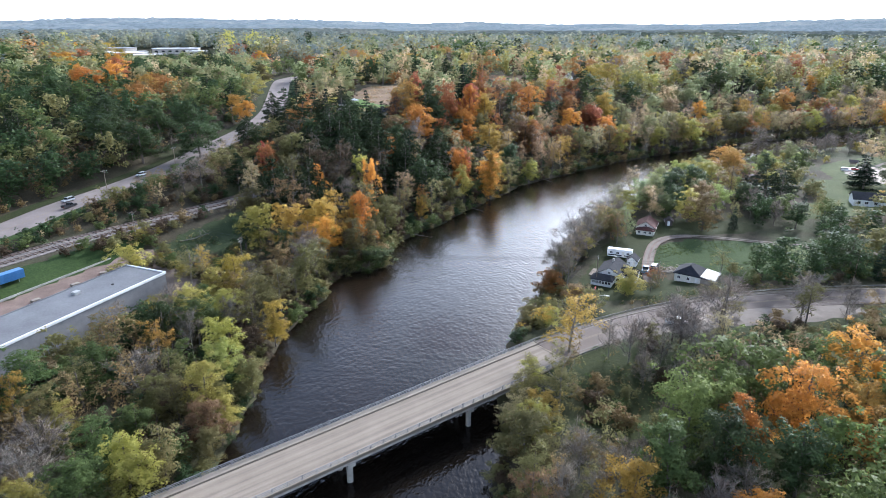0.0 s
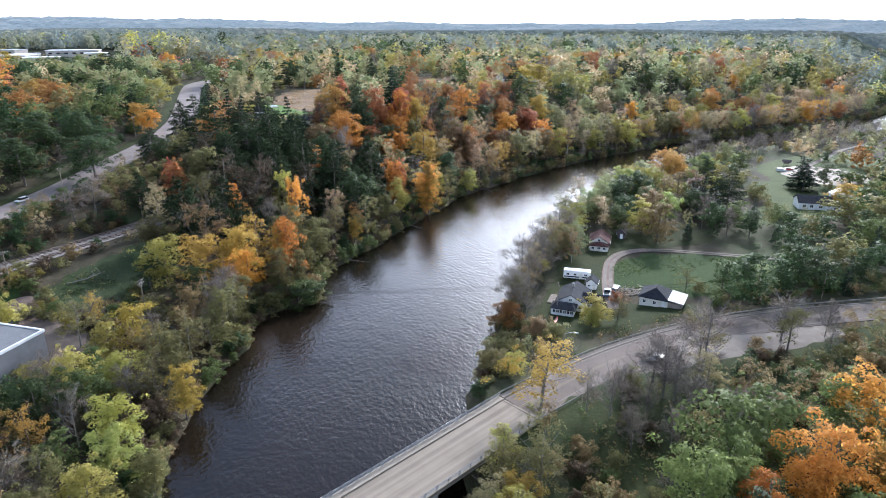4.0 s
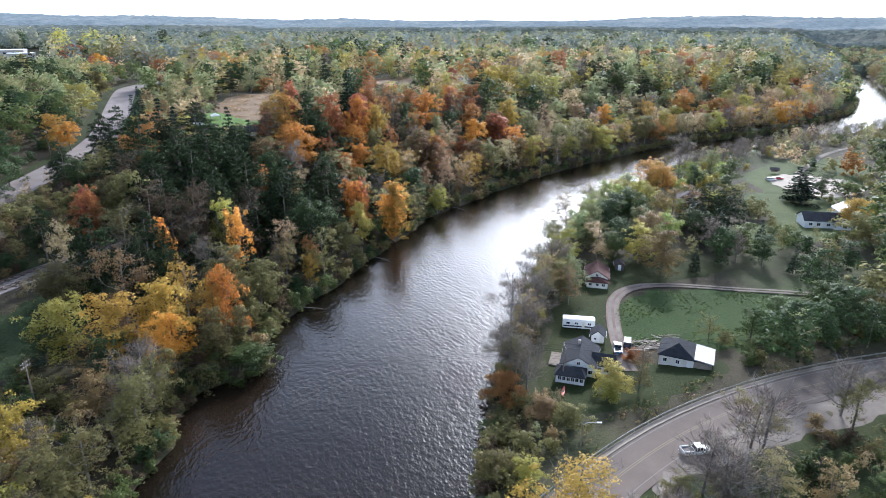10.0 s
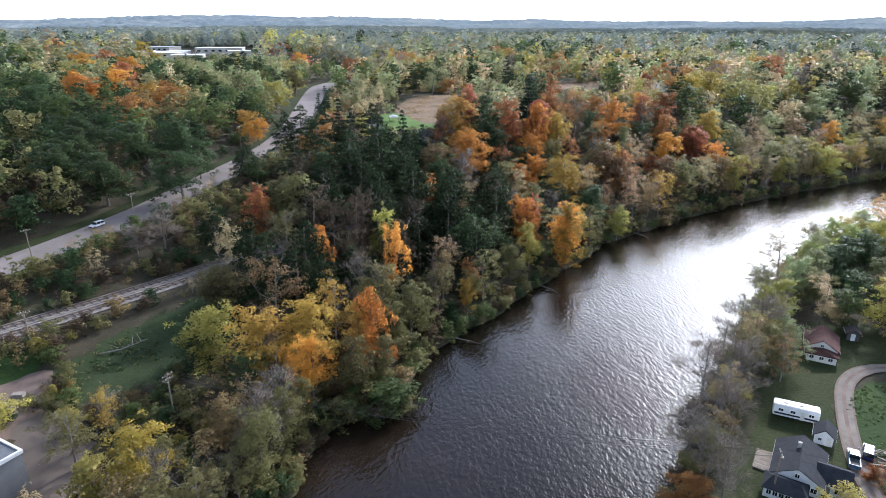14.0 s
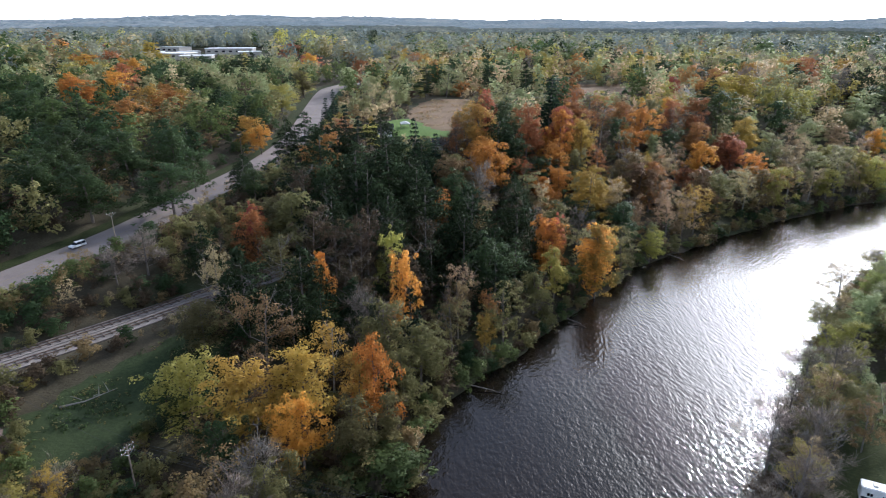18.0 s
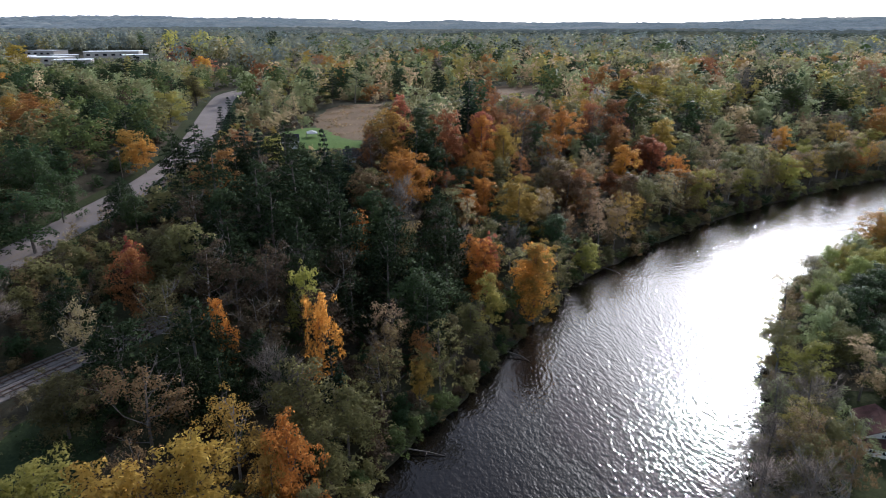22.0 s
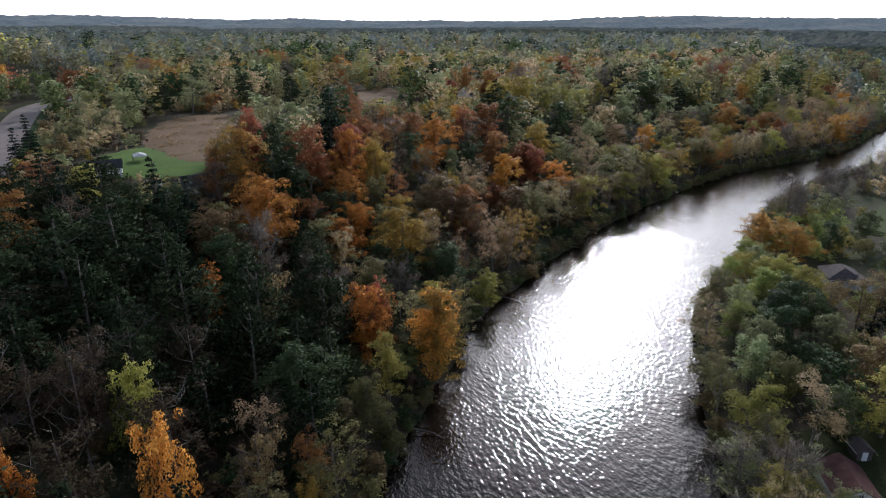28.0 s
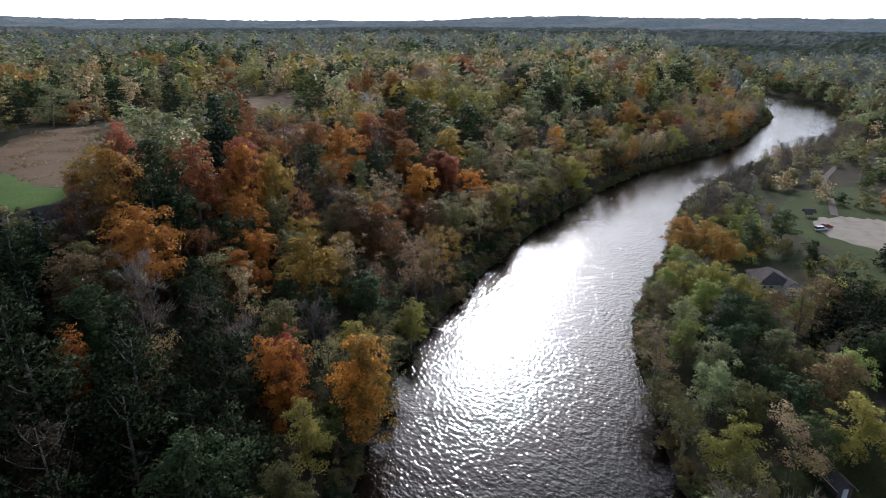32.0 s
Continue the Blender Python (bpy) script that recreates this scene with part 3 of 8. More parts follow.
# ---- water ----
ra = np.array([BANK_LEFT[int(round(i))] for i in np.linspace(0, len(BANK_LEFT) - 1, 160)])
rb = np.array([BANK_RIGHT[int(round(i))] for i in np.linspace(0, len(BANK_RIGHT) - 1, 160)])
mid = (ra + rb) / 2
ra, rb = mid + (ra - mid) * 1.25, mid + (rb - mid) * 1.25
wv, wf = [], []
for p, q in zip(ra, rb):
    for u in np.linspace(0, 1, 9):
        wv.append((*(p + (q - p) * u), 0.0))
for i in range(159):
    for j in range(8):
        wf.append((i * 9 + j, i * 9 + j + 1, (i + 1) * 9 + j + 1, (i + 1) * 9 + j))
river = tagged(raw("water", wv, wf, WATER, smooth=True), "dark rippled river water reflecting the bright sky", "river", kind="structure")

# ---- roads, railway ----
road = strip("road", ROAD, 5.0, 5.0, 0.0, ASPHALT, "worn grey two-lane asphalt road curving off the bridge", "road", 0.3)
strip("centre_line", ROAD, 0.24, -0.14, 0.008, YELLOWLINE, "", "", parent=road)
strip("centre_line", ROAD, -0.14, 0.24, 0.008, YELLOWLINE, "", "", parent=road)
strip("edge_line", ROAD, 3.72, -3.62, 0.008, WHITELINE, "", "", parent=road)
strip("edge_line", ROAD, -3.62, 3.72, 0.008, WHITELINE, "", "", parent=road)
strip("road", ROAD_WEST, 5.0, 5.0, 0.0, ASPHALT, "grey asphalt road leading up to the bridge", "road", 0.3)
highway = strip("road", HIGHWAY, 7.5, 7.5, 0.0, ASPHALT_PALE, "wide pale asphalt highway climbing through the woods", "road", 0.3)
strip("centre_line", HIGHWAY, 0.27, -0.15, 0.01, YELLOWLINE, "", "", parent=highway)
strip("centre_line", HIGHWAY, -0.15, 0.27, 0.01, YELLOWLINE, "", "", parent=highway)
strip("edge_line", HIGHWAY, 6.33, -6.2, 0.01, WHITELINE, "", "", parent=highway)
strip("edge_line", HIGHWAY, -6.2, 6.33, 0.01, WHITELINE, "", "", parent=highway)
strip("verge", HIGHWAY, 13.5, -7.6, 0.10, LAWN, "mown grass verge beside the highway", "grass")
strip("verge", HIGHWAY, -7.6, 12.0, 0.08, MEADOW, "rough grass verge beside the highway", "grass")
track = strip("railway_track", RAIL, 2.6, 2.6, -0.15, BALLAST, "single railway track on stone ballast", "railway", 0.5)
for off in (-0.72, 0.72):
    strip("rail", RAIL, off + 0.09, -off + 0.09, 0.20, RUST_STEEL, "", "", 0.16, parent=track)
siding = strip("railway_track", RAIL, 7.2, -3.0, -0.20, BALLAST, "railway siding on stone ballast", "railway", 0.4)
for off in (4.3, 5.75):
    strip("rail", RAIL, off + 0.09, -off + 0.09, 0.15, RUST_STEEL, "", "", 0.16, parent=siding)
sl = mesh_of(boxed(-1.3, -0.13, -0.10, 1.3, 0.13, 0.06), "sleeper", SLEEPER)
rl = smooth_line(RAIL, 0.9)
rd = np.gradient(rl[:, :2], axis=0)
for i in range(0, len(rl), 1):
    if not (-135 < rl[i][0] < -66) or i % 2:
        continue
    for par, off, dz in ((track, 0.0, 0.0), (siding, 5.0, -0.05)):
        n = Vector((-rd[i][1], rd[i][0])).normalized()
        s = new("sleeper", sl)
        s.parent = par
        s.matrix_basis = pose(rl[i][0] + n.x * off, rl[i][1] + n.y * off, rl[i][2] + dz, 0, 0, math.degrees(math.atan2(n.y, n.x)))

# ---- bridge ----
bd = BRIDGE_B - BRIDGE_A
BL, BA = bd.length, math.degrees(math.atan2(bd.y, bd.x))
bridge = thing("bridge", pose(*BRIDGE_A, 0, 0, BA), "long concrete girder road bridge with steel railings over the river", "bridge")
part("deck", boxed(-2, -5.75, -0.45, BL, 5.3, 0.0), DECK, bridge)
part("sidewalk", boxed(-2, 3.9, 0.0, BL, 5.3, 0.18, bevel=0.03), CONCRETE, bridge)
part("kerb", boxed(-2, -5.75, 0.0, BL, -5.4, 0.18, bevel=0.03), CONCRETE, bridge)
for y in (-4.6, -1.55, 1.55, 4.6):
    part("girder", boxed(-1, y - 0.28, -1.7, BL - 0.5, y + 0.28, -0.45, bevel=0.04), PIER_CONC, bridge)
for x in (0.5, BL - 0.6):
    part("expansion_joint", boxed(x - 0.1, -5.4, 0.0, x + 0.1, 3.9, 0.012), SLEEPER, bridge)
# thin dark strip on the deck along the foot of the sidewalk
part("dark_edge_line", boxed(0, 3.72, 0.0, BL, 3.88, 0.014), SLEEPER, bridge)
for x in (49.0 - 0.1, 76.0):
    bm = bmesh.new()
    box(bm, x - 0.75, -4.9, -2.5, x + 0.75, 4.9, -1.7, bevel=0.08)
    for y in (-3.9, 0.0, 3.9):
        tube(bm, [(x, y, -8.5), (x, y, -2.5)], 0.55, 0.55, 12)
    part("pier", bm, PIER_CONC, bridge)
bm = bmesh.new()
box(bm, BL - 0.8, -5.4, -6, BL + 0.6, 5.4, -0.46)
part("abutment", bm, PIER_CONC, bridge)
pm = mesh_of(boxed(-0.07, -0.09, 0, 0.07, 0.09, 1.05, bevel=0.015), "rail_post", RAIL_STEEL)
for y in (-5.57, 5.12):
    for z, r in ((0.42, 0.055), (0.72, 0.055), (1.02, 0.07)):
        bm = bmesh.new()
        tube(bm, [(-2, y, z), (BL * 0.5, y, z), (BL + 0.2, y, z)], r, r, 6)
        part("railing", bm, RAIL_STEEL, bridge)
    for i in range(int(BL / 2.6)):
        s = new("rail_post", pm)
        s.parent = bridge
        s.matrix_basis = pose(0.4 + i * 2.6, y, 0.15)

# ---- open ground ----
def patch(name, poly, material, lift, label, category, step=2.5):
    """A thin sheet draped over the ground inside an outline."""
    poly = smooth_line(poly + [poly[0]], 3.0)
    x0, y0, x1, y1 = poly[:, 0].min(), poly[:, 1].min(), poly[:, 0].max(), poly[:, 1].max()
    xs, ys = np.arange(x0 - step, x1 + 2 * step, step), np.arange(y0 - step, y1 + 2 * step, step)
    X, Y = np.meshgrid(xs, ys)
    jx, jy = X + 0.6 * np.sin(Y * 3.1), Y + 0.6 * np.sin(X * 2.7)
    ins = in_poly(jx, jy, poly)
    keep = ins[:-1, :-1] | ins[1:, :-1] | ins[:-1, 1:] | ins[1:, 1:]
    ids, v, f = {}, [], []
    for j, i in zip(*np.nonzero(keep)):
        q = []
        for b, a in ((j, i), (j, i + 1), (j + 1, i + 1), (j + 1, i)):
            if (b, a) not in ids:
                ids[b, a] = len(v)
                v.append((jx[b, a], jy[b, a], gz(jx[b, a], jy[b, a]) + (lift if ins[b, a] else -0.05)))
            q.append(ids[b, a])
        f.append(q)
    return tagged(raw(name, v, f, material, smooth=True), label, category, kind="structure")


patch("meadow", [(66, 183), (74, 201), (86, 209), (100, 209), (118, 201), (128, 190), (112, 178), (98, 172), (84, 180)], MEADOW, 0.24, "rough green meadow inside the drive's loop", "grass")
patch("lawn", [(40, 160), (44, 176), (52, 192), (62, 212), (74, 232), (92, 238), (112, 232), (122, 222), (100, 216), (84, 214), (70, 200), (66, 176), (84, 168), (70, 160), (54, 156)], LAWN, 0.21, "worn lawn round the riverside houses", "grass")
patch("lawn", [(140, 232), (150, 250), (170, 262), (176, 284), (188, 300), (210, 290), (224, 275), (214, 256), (196, 240), (168, 236)], LAWN_FRESH, 0.23, "green lawn round the white house", "grass")
patch("lawn", [(196, 300), (208, 332), (232, 350), (262, 362), (290, 352), (268, 318), (240, 296), (215, 288)], LAWN_FRESH, 0.22, "mown grass round the gravel car park", "grass")
patch("car_park", [(207, 306), (213, 322), (229, 331), (243, 322), (248, 305), (232, 288), (212, 288)], PALE_GRAVEL, 0.30, "pale gravel car park beside the river", "car park")
patch("lay_by", [(49, 134), (57, 141.5), (68, 146), (84, 150), (104, 152), (112, 149), (98, 143.5), (84, 142), (70, 139.5), (60, 135.5)], GRAVEL, 0.27, "pale gravel lay-by beside the road", "lay-by")
patch("lawn", [(-76, 398), (-73, 416), (-61, 436), (-52, 428), (-42, 408), (-32, 398), (-38, 386), (-60, 390)], BRIGHT_LAWN, 0.24, "bright green lawn among the upland trees", "grass")
patch("field", [(-57, 440), (-61, 466), (-57, 505), (-36, 522), (-18, 508), (-8, 482), (-18, 440), (-27, 408), (-36, 404), (-46, 416), (-52, 432)], FIELD, 0.28, "dry reddish-brown field at the wood's edge", "field")
patch("meadow", [(-26, 520), (-18, 540), (2, 560), (24, 576), (22, 552), (6, 528), (-12, 514)], DRY_GRASS, 0.24, "yellowing rough meadow behind the field", "grass", 4.0)
patch("field", [(30, 528), (34, 560), (46, 600), (52, 636), (82, 638), (86, 600), (82, 570), (66, 528), (48, 520)], FIELD, 0.24, "dry tan field ringed by upland woods", "field", 4.0)
patch("yard", [(-128, 118), (-119, 142), (-110, 164), (-101, 184), (-92, 192), (-86, 182), (-92, 166), (-104, 136), (-112, 116)], DIRT, 0.26, "bare dirt yard behind the works", "yard")
patch("meadow", [(-96, 186), (-91, 198), (-84, 214), (-74, 230), (-65, 224), (-64, 208), (-71, 194), (-82, 184)], WEEDS, 0.22, "green clearing below the railway", "grass")
patch("rough_grass", [(24, 116), (40, 131), (58, 137), (84, 142), (108, 146), (140, 148), (150, 120), (120, 100), (80, 92), (40, 96)], LAWN, 0.2, "rough dark green grass between road and trees", "grass", 4.0)
patch("rough_grass", [(-132, 150), (-122, 172), (-112, 190), (-98, 196), (-104, 180), (-114, 158), (-124, 140)], MEADOW, 0.18, "green grass between the railway and the yard", "grass", 4.0)
patch("gravel_lot", [(-97, 180), (-88, 180), (-77, 175), (-70, 165), (-67, 155), (-72, 149), (-76, 157), (-82, 168), (-91, 174)], ASPHALT, 0.24, "bare grey gravel lot at the end of the works", "gravel lot")
patch("pavement", [(44, 442), (46, 470), (58, 482), (66, 466), (56, 448)], GRAVEL, 0.26, "pale drive before the upland house", "drive")


def path_line(pts):
    return np.array([(x, y, gz(x, y)) for x, y in smooth_line(pts, 2.0)])


DRIVE = path_line([(63, 171), (65.2, 181), (70.5, 195.5), (77, 208), (86, 214.2), (98, 213), (115, 205), (130, 198), (146, 190)])
for off in (-0.85, 0.85):
    strip("drive", DRIVE, off + 0.5, -off + 0.5, 0.34, GRAVEL, "pale wheel track of a gravel drive", "drive")
strip("drive", DRIVE[:len(DRIVE) // 2], 1.75, 1.75, 0.31, DIRT, "worn bare earth of the gravel drive", "drive")
TRAIL = path_line([(236, 330), (262, 350), (290, 372), (330, 392)])
strip("trail", TRAIL, 1.4, 1.4, 0.3, GRAVEL, "gravel trail through the riverside park", "trail")


# ---- houses ----
def roof_mesh(w, d, z, rise, over=0.45, hip=0.0, thick=0.16):
    """A pitched roof over w x d, ridge along y; hip: how far its ends slope in."""
    bm = bmesh.new()
    W, D = w / 2 + over, d / 2 + over
    zz = z - rise * over / (w / 2)
    a = [(-W, -D, zz), (W, -D, zz), (W, D, zz), (-W, D, zz), (0, -D + hip, z + rise), (0, D - hip, z + rise)]
    v = [bm.verts.new(p) for p in a]
    u = [bm.verts.new((p[0], p[1], p[2] + thick)) for p in a]
    for f in ((0, 4, 5, 3), (1, 2, 5, 4)):
        bm.faces.new([u[i] for i in f[::-1]])
        bm.faces.new([v[i] for i in f])
    if hip:
        for f in ((0, 1, 4), (2, 3, 5)):
            bm.faces.new([u[i] for i in f])
            bm.faces.new([v[i] for i in f[::-1]])
        edge = [(0, 1), (1, 2), (2, 3), (3, 0)]
    else:
        edge = [(0, 4), (4, 1), (1, 2), (2, 5), (5, 3), (3, 0)]
    for i, j in edge:
        bm.faces.new((v[i], v[j], u[j], u[i]))
    bmesh.ops.recalc_face_normals(bm, faces=bm.faces)
    return bm


def wall_mesh(w, d, z, rise):
    """Four walls, with gables up to a ridge along y when rise is given."""
    bm = bmesh.new()
    W, D = w / 2, d / 2
    v = [bm.verts.new(p) for p in ((-W, -D, -0.6), (W, -D, -0.6), (W, D, -0.6), (-W, D, -0.6), (-W, -D, z), (W, -D, z), (W, D, z), (-W, D, z))]
    bm.faces.new((v[1], v[2], v[6], v[5]))
    bm.faces.new((v[3], v[0], v[4], v[7]))
    if rise:
        a, b = bm.verts.new((0, -D, z + rise)), bm.verts.new((0, D, z + rise))
        bm.faces.new((v[0], v[1], v[5], a, v[4]))
        bm.faces.new((v[2], v[3], v[7], b, v[6]))
    else:
        bm.faces.new((v[0], v[1], v[5], v[4]))
        bm.faces.new((v[2], v[3], v[7], v[6]))
        bm.faces.new((v[4], v[5], v[6], v[7]))
    return bm


def window(parent, x, y, z, w, h, face):
    """A framed window standing proud of a wall; face: the way the wall looks, -y, +y, -x or +x."""
    bm = bmesh.new()
    if face in ("-y", "+y"):
        s = -1 if face == "-y" else 1
        dims = lambda a, b, c, d, t0, t1: (x + a, y + min(s * t0, s * t1), z + b, x + c, y + max(s * t0, s * t1), z + d)
    else:
        s = -1 if face == "-x" else 1
        dims = lambda a, b, c, d, t0, t1: (x + min(s * t0, s * t1), y + a, z + b, x + max(s * t0, s * t1), y + c, z + d)
    t = 0.09
    for q in ((-w / 2, 0, -w / 2 + t, h), (w / 2 - t, 0, w / 2, h), (-w / 2 + t, 0, w / 2 - t, t), (-w / 2 + t, h - t, w / 2 - t, h), (-0.03, t, 0.03, h - t)):
        box(bm, *dims(*q, -0.02, 0.07))
    fr = part("window", bm, WHITE, parent)
    part("pane", boxed(*dims(-w / 2 + t, t, w / 2 - t, h - t, -0.02, 0.03)), GLASS, fr)
    return fr


def door(parent, x, y, z, w, h, material, s=-1):
    d = part("door", boxed(x - w / 2, min(y, y + s * 0.06), z, x + w / 2, max(y, y + s * 0.06), z + h, bevel=0.012), material, parent)
    part("handle", boxed(x + w / 2 - 0.16, min(y, y + s * 0.12), z + h * 0.45, x + w / 2 - 0.08, max(y, y + s * 0.12), z + h * 0.5, bevel=0.01), CHROME, d)
    return d


def courses(parent, w, d, z, rise, material, over=0.45, step=0.42):
    """Rows of shingles, each a thin lath lapping the one below, on both slopes."""
    run = w / 2 + over
    n = int(math.hypot(run, rise * run / (w / 2)) / step)
    for s in (-1, 1):
        bm = bmesh.new()
        for i in range(n):
            u0, u1 = i / n, (i + 1) / n
            xa, xb = s * run * (1 - u0), s * run * (1 - u1)
            za, zb = z + rise - (abs(xa) / (w / 2)) * rise + 0.19, z + rise - (abs(xb) / (w / 2)) * rise + 0.17
            q = [bm.verts.new(p) for p in ((xa, -d / 2 - over, za), (xa, d / 2 + over, za), (xb, d / 2 + over, zb), (xb, -d / 2 - over, zb), (xa, -d / 2 - over, za - 0.03), (xa, d / 2 + over, za - 0.03))]
            bm.faces.new(q[:4])
            bm.faces.new((q[0], q[4], q[5], q[1]))
        bmesh.ops.recalc_face_normals(bm, faces=bm.faces)
        part("shingle_course", bm, material, parent)


def house(x, y, a, label, blocks, name="house", size=1.0):
    """Blocks: (dx, dy, turn, w, d, eaves, rise, hip, wall, roofing)."""
    e = thing(name, pose(x, y, gz(x, y) + 0.05, 0, 0, a), label, name.replace("_", " "))
    e.scale = (size, size, size)
    for dx, dy, turn, w, d, z, rise, hip, wm, rm in blocks:
        m = pose(dx, dy, 0, 0, 0, turn)
        wl = part("wall", wall_mesh(w, d, z, 0 if hip else rise), wm, e)
        rf = part("roof", roof_mesh(w, d, z, rise, hip=hip), rm, e)
        wl.matrix_basis = rf.matrix_basis = m
        if not hip:
            courses(rf, w, d, z, rise, rm)
            for s in (-1, 1):
                part("fascia", boxed(s * (w / 2 + 0.45) - 0.03, -d / 2 - 0.45, z - 0.42 * rise / (w / 2) - 0.12, s * (w / 2 + 0.45) + 0.03, d / 2 + 0.45, z - 0.42 * rise / (w / 2) + 0.06), WHITE, rf)
    return e


h1 = house(53.0, 176.5, -28, "white house with dark grey shingle roofs near the river", [
    (0, 0, 0, 9.0, 12.0, 3.0, 2.5, 0, WHITE, SHINGLE_GREY), (6.2, -0.5, 90, 6.5, 5.5, 2.8, 1.8, 0, WHITE, SHINGLE_GREY), (-1.6, -8.4, 90, 4.8, 7.2, 2.6, 1.2, 1.6, WHITE, SHINGLE_GREY)], size=0.84)
for wx in (-4.2, -3.1, -2.0, -0.9, 0.2, 1.3):
    window(h1, wx, -10.85, 1.0, 0.95, 1.15, "-y")
window(h1, 0.0, -6.05, 3.3, 0.9, 1.0, "-y")
window(h1, 3.2, -6.05, 1.0, 1.2, 1.2, "-y")
window(h1, 7.2, -3.8, 1.0, 1.3, 1.2, "-y")
window(h1, -4.55, 2.0, 1.0, 1.2, 1.2, "-x")
door(h1, 5.4, -3.8, 0.15, 0.95, 2.05, WOOD)
part("chimney", boxed(-0.9, 1.6, 4.4, -0.2, 2.3, 6.5, bevel=0.03), PIER_CONC, h1)
part("deck", boxed(-8.0, -3.0, 0.2, -4.7, 4.0, 0.55, bevel=0.03), WOOD, h1)
for wy in (-2.6, -1.2, 0.2, 1.6, 3.0):
    part("deck_stair", boxed(-8.1, wy, 0.56, -4.8, wy + 1.0, 0.60), POLEWOOD, h1)

h2 = house(77.0, 172.8, -36, "small white house with grey hip roof beside the road", [(-1.5, 0, 0, 7.4, 7.6, 2.7, 2.0, 3.0, CREAM, SHINGLE_GREY)])
part("lean_to_wall", boxed(2.25, -3.7, -0.5, 5.9, 3.4, 2.1), WOOD, h2)
bm = bmesh.new()
q = box(bm, 2.15, -4.1, 2.25, 6.3, 3.8, 2.4)
for v in q:
    v.co.z += 0.55 * (6.3 - v.co.x) / 4.15
lr = part("lean_to_roof", bm, TIN, h2, "pale tin lean-to roof")
for i in range(9):
    bm = bmesh.new()
    q = box(bm, 2.15, -4.0 + i * 0.95, 2.40, 6.3, -3.94 + i * 0.95, 2.45)
    for v in q:
        v.co.z += 0.55 * (6.3 - v.co.x) / 4.15
    part("roof_rib", bm, TIN, lr)
for wx in (-3.9, -1.2):
    window(h2, wx, -3.85, 0.9, 0.9, 1.0, "-y")
door(h2, 1.2, -3.8, 0.1, 0.9, 2.0, WHITE)
part("barn_door", boxed(2.9, -3.78, 0.0, 5.2, -3.7, 1.9), WOOD, h2)

h3 = house(77.5, 221.5, -25, "small cream cabin with maroon shingle roof beside the trees", [(0, 0.5, 0, 6.6, 8.5, 2.7, 2.0, 0, CREAM, SHINGLE_MAROON), (0.2, -4.8, 0, 6.0, 2.2, 2.1, 0.9, 0.9, CREAM, SHINGLE_MAROON)])
window(h3, 0.0, -3.8, 3.0, 0.8, 0.8, "-y")
for wx in (-1.8, 0.2, 2.0):
    window(h3, wx, -5.95, 0.8, 1.0, 0.9, "-y")
window(h3, 3.35, 1.0, 1.0, 1.1, 1.1, "+x")

sh1 = house(88.5, 229.0, -20, "small dark garden shed with a white door", [(0, 0, 0, 2.6, 3.0, 2.2, 0.9, 0, SHINGLE_BROWN, SHINGLE_BROWN)], "shed")
door(sh1, 0, -1.5, 0.0, 0.95, 1.95, WHITE)
sh2 = house(62.0, 186.5, -28, "small white shed with a grey roof", [(0, 0, 0, 3.0, 3.4, 2.2, 1.2, 0, WHITE, SHINGLE_GREY)], "shed")
window(sh2, -0.6, -1.72, 0.9, 0.7, 0.7, "-y")
door(sh2, 0.8, -1.7, 0.0, 0.8, 1.9, CREAM)

hr = house(181.0, 250.5, -22, "long white house with a dark grey shingle roof", [(0, 0, 90, 8.5, 15.0, 2.9, 2.2, 0, WHITE, SHINGLE_GREY), (5.5, -3.2, 0, 6.0, 5.5, 2.7, 1.7, 0, WHITE, SHINGLE_GREY)])
for wx in (-5.5, -2.8, 0.5):
    window(hr, wx, -4.3, 1.0, 1.3, 1.2, "-y")
window(hr, 5.5, -6.0, 1.0, 1.3, 1.2, "-y")
hg = house(199.0, 259.0, -22, "white garage with a pale grey roof", [(0, 0, 0, 7.0, 8.0, 2.8, 1.9, 0, WHITE, TIN)], "garage")
part("garage_door", boxed(-2.2, -4.06, 0.0, 2.2, -4.0, 2.3), CREAM, hg)
hs = house(152.5, 293.5, -30, "brown-roofed bungalow among the riverside trees", [(0, 0, 0, 9.5, 10.0, 2.8, 2.4, 3.6, CREAM, SHINGLE_BROWN), (3.8, -5.0, 0, 4.5, 4.0, 2.6, 1.4, 0, WHITE, SHINGLE_BROWN)])
for wx in (-3.4, -1.4):
    window(hs, wx, -5.05, 1.0, 1.2, 1.2, "-y")
window(hs, 3.8, -7.05, 0.9, 1.6, 1.3, "-y")
hw = house(-35.5, 368.0, 20, "grey-roofed white house in the upland wood", [(0, 0, 90, 8.5, 13.0, 2.9, 2.4, 0, WHITE, SHINGLE_GREY)])
for wx in (-4, 0, 4):
    window(hw, wx, -4.3, 1.0, 1.3, 1.2, "-y")
hw2 = house(-63.0, 392.0, 10, "white house behind the dark pines", [(0, 0, 90, 7.5, 10.0, 2.9, 2.2, 0, WHITE, SHINGLE_GREY)])
for wx in (-3, 0, 3):
    window(hw2, wx, -3.8, 1.0, 1.2, 1.2, "-y")
hgb = house(106.0, 521.0, -30, "tall white gabled house above the yellow trees", [(0, 0, 0, 9.0, 11.0, 6.2, 4.2, 0, WHITE, SHINGLE_BROWN)])
for wx, wz in ((-2.4, 1.0), (0.0, 3.8), (2.4, 1.0), (0.0, 7.0)):
    window(hgb, wx, -5.55, wz, 1.1, 1.4, "-y")

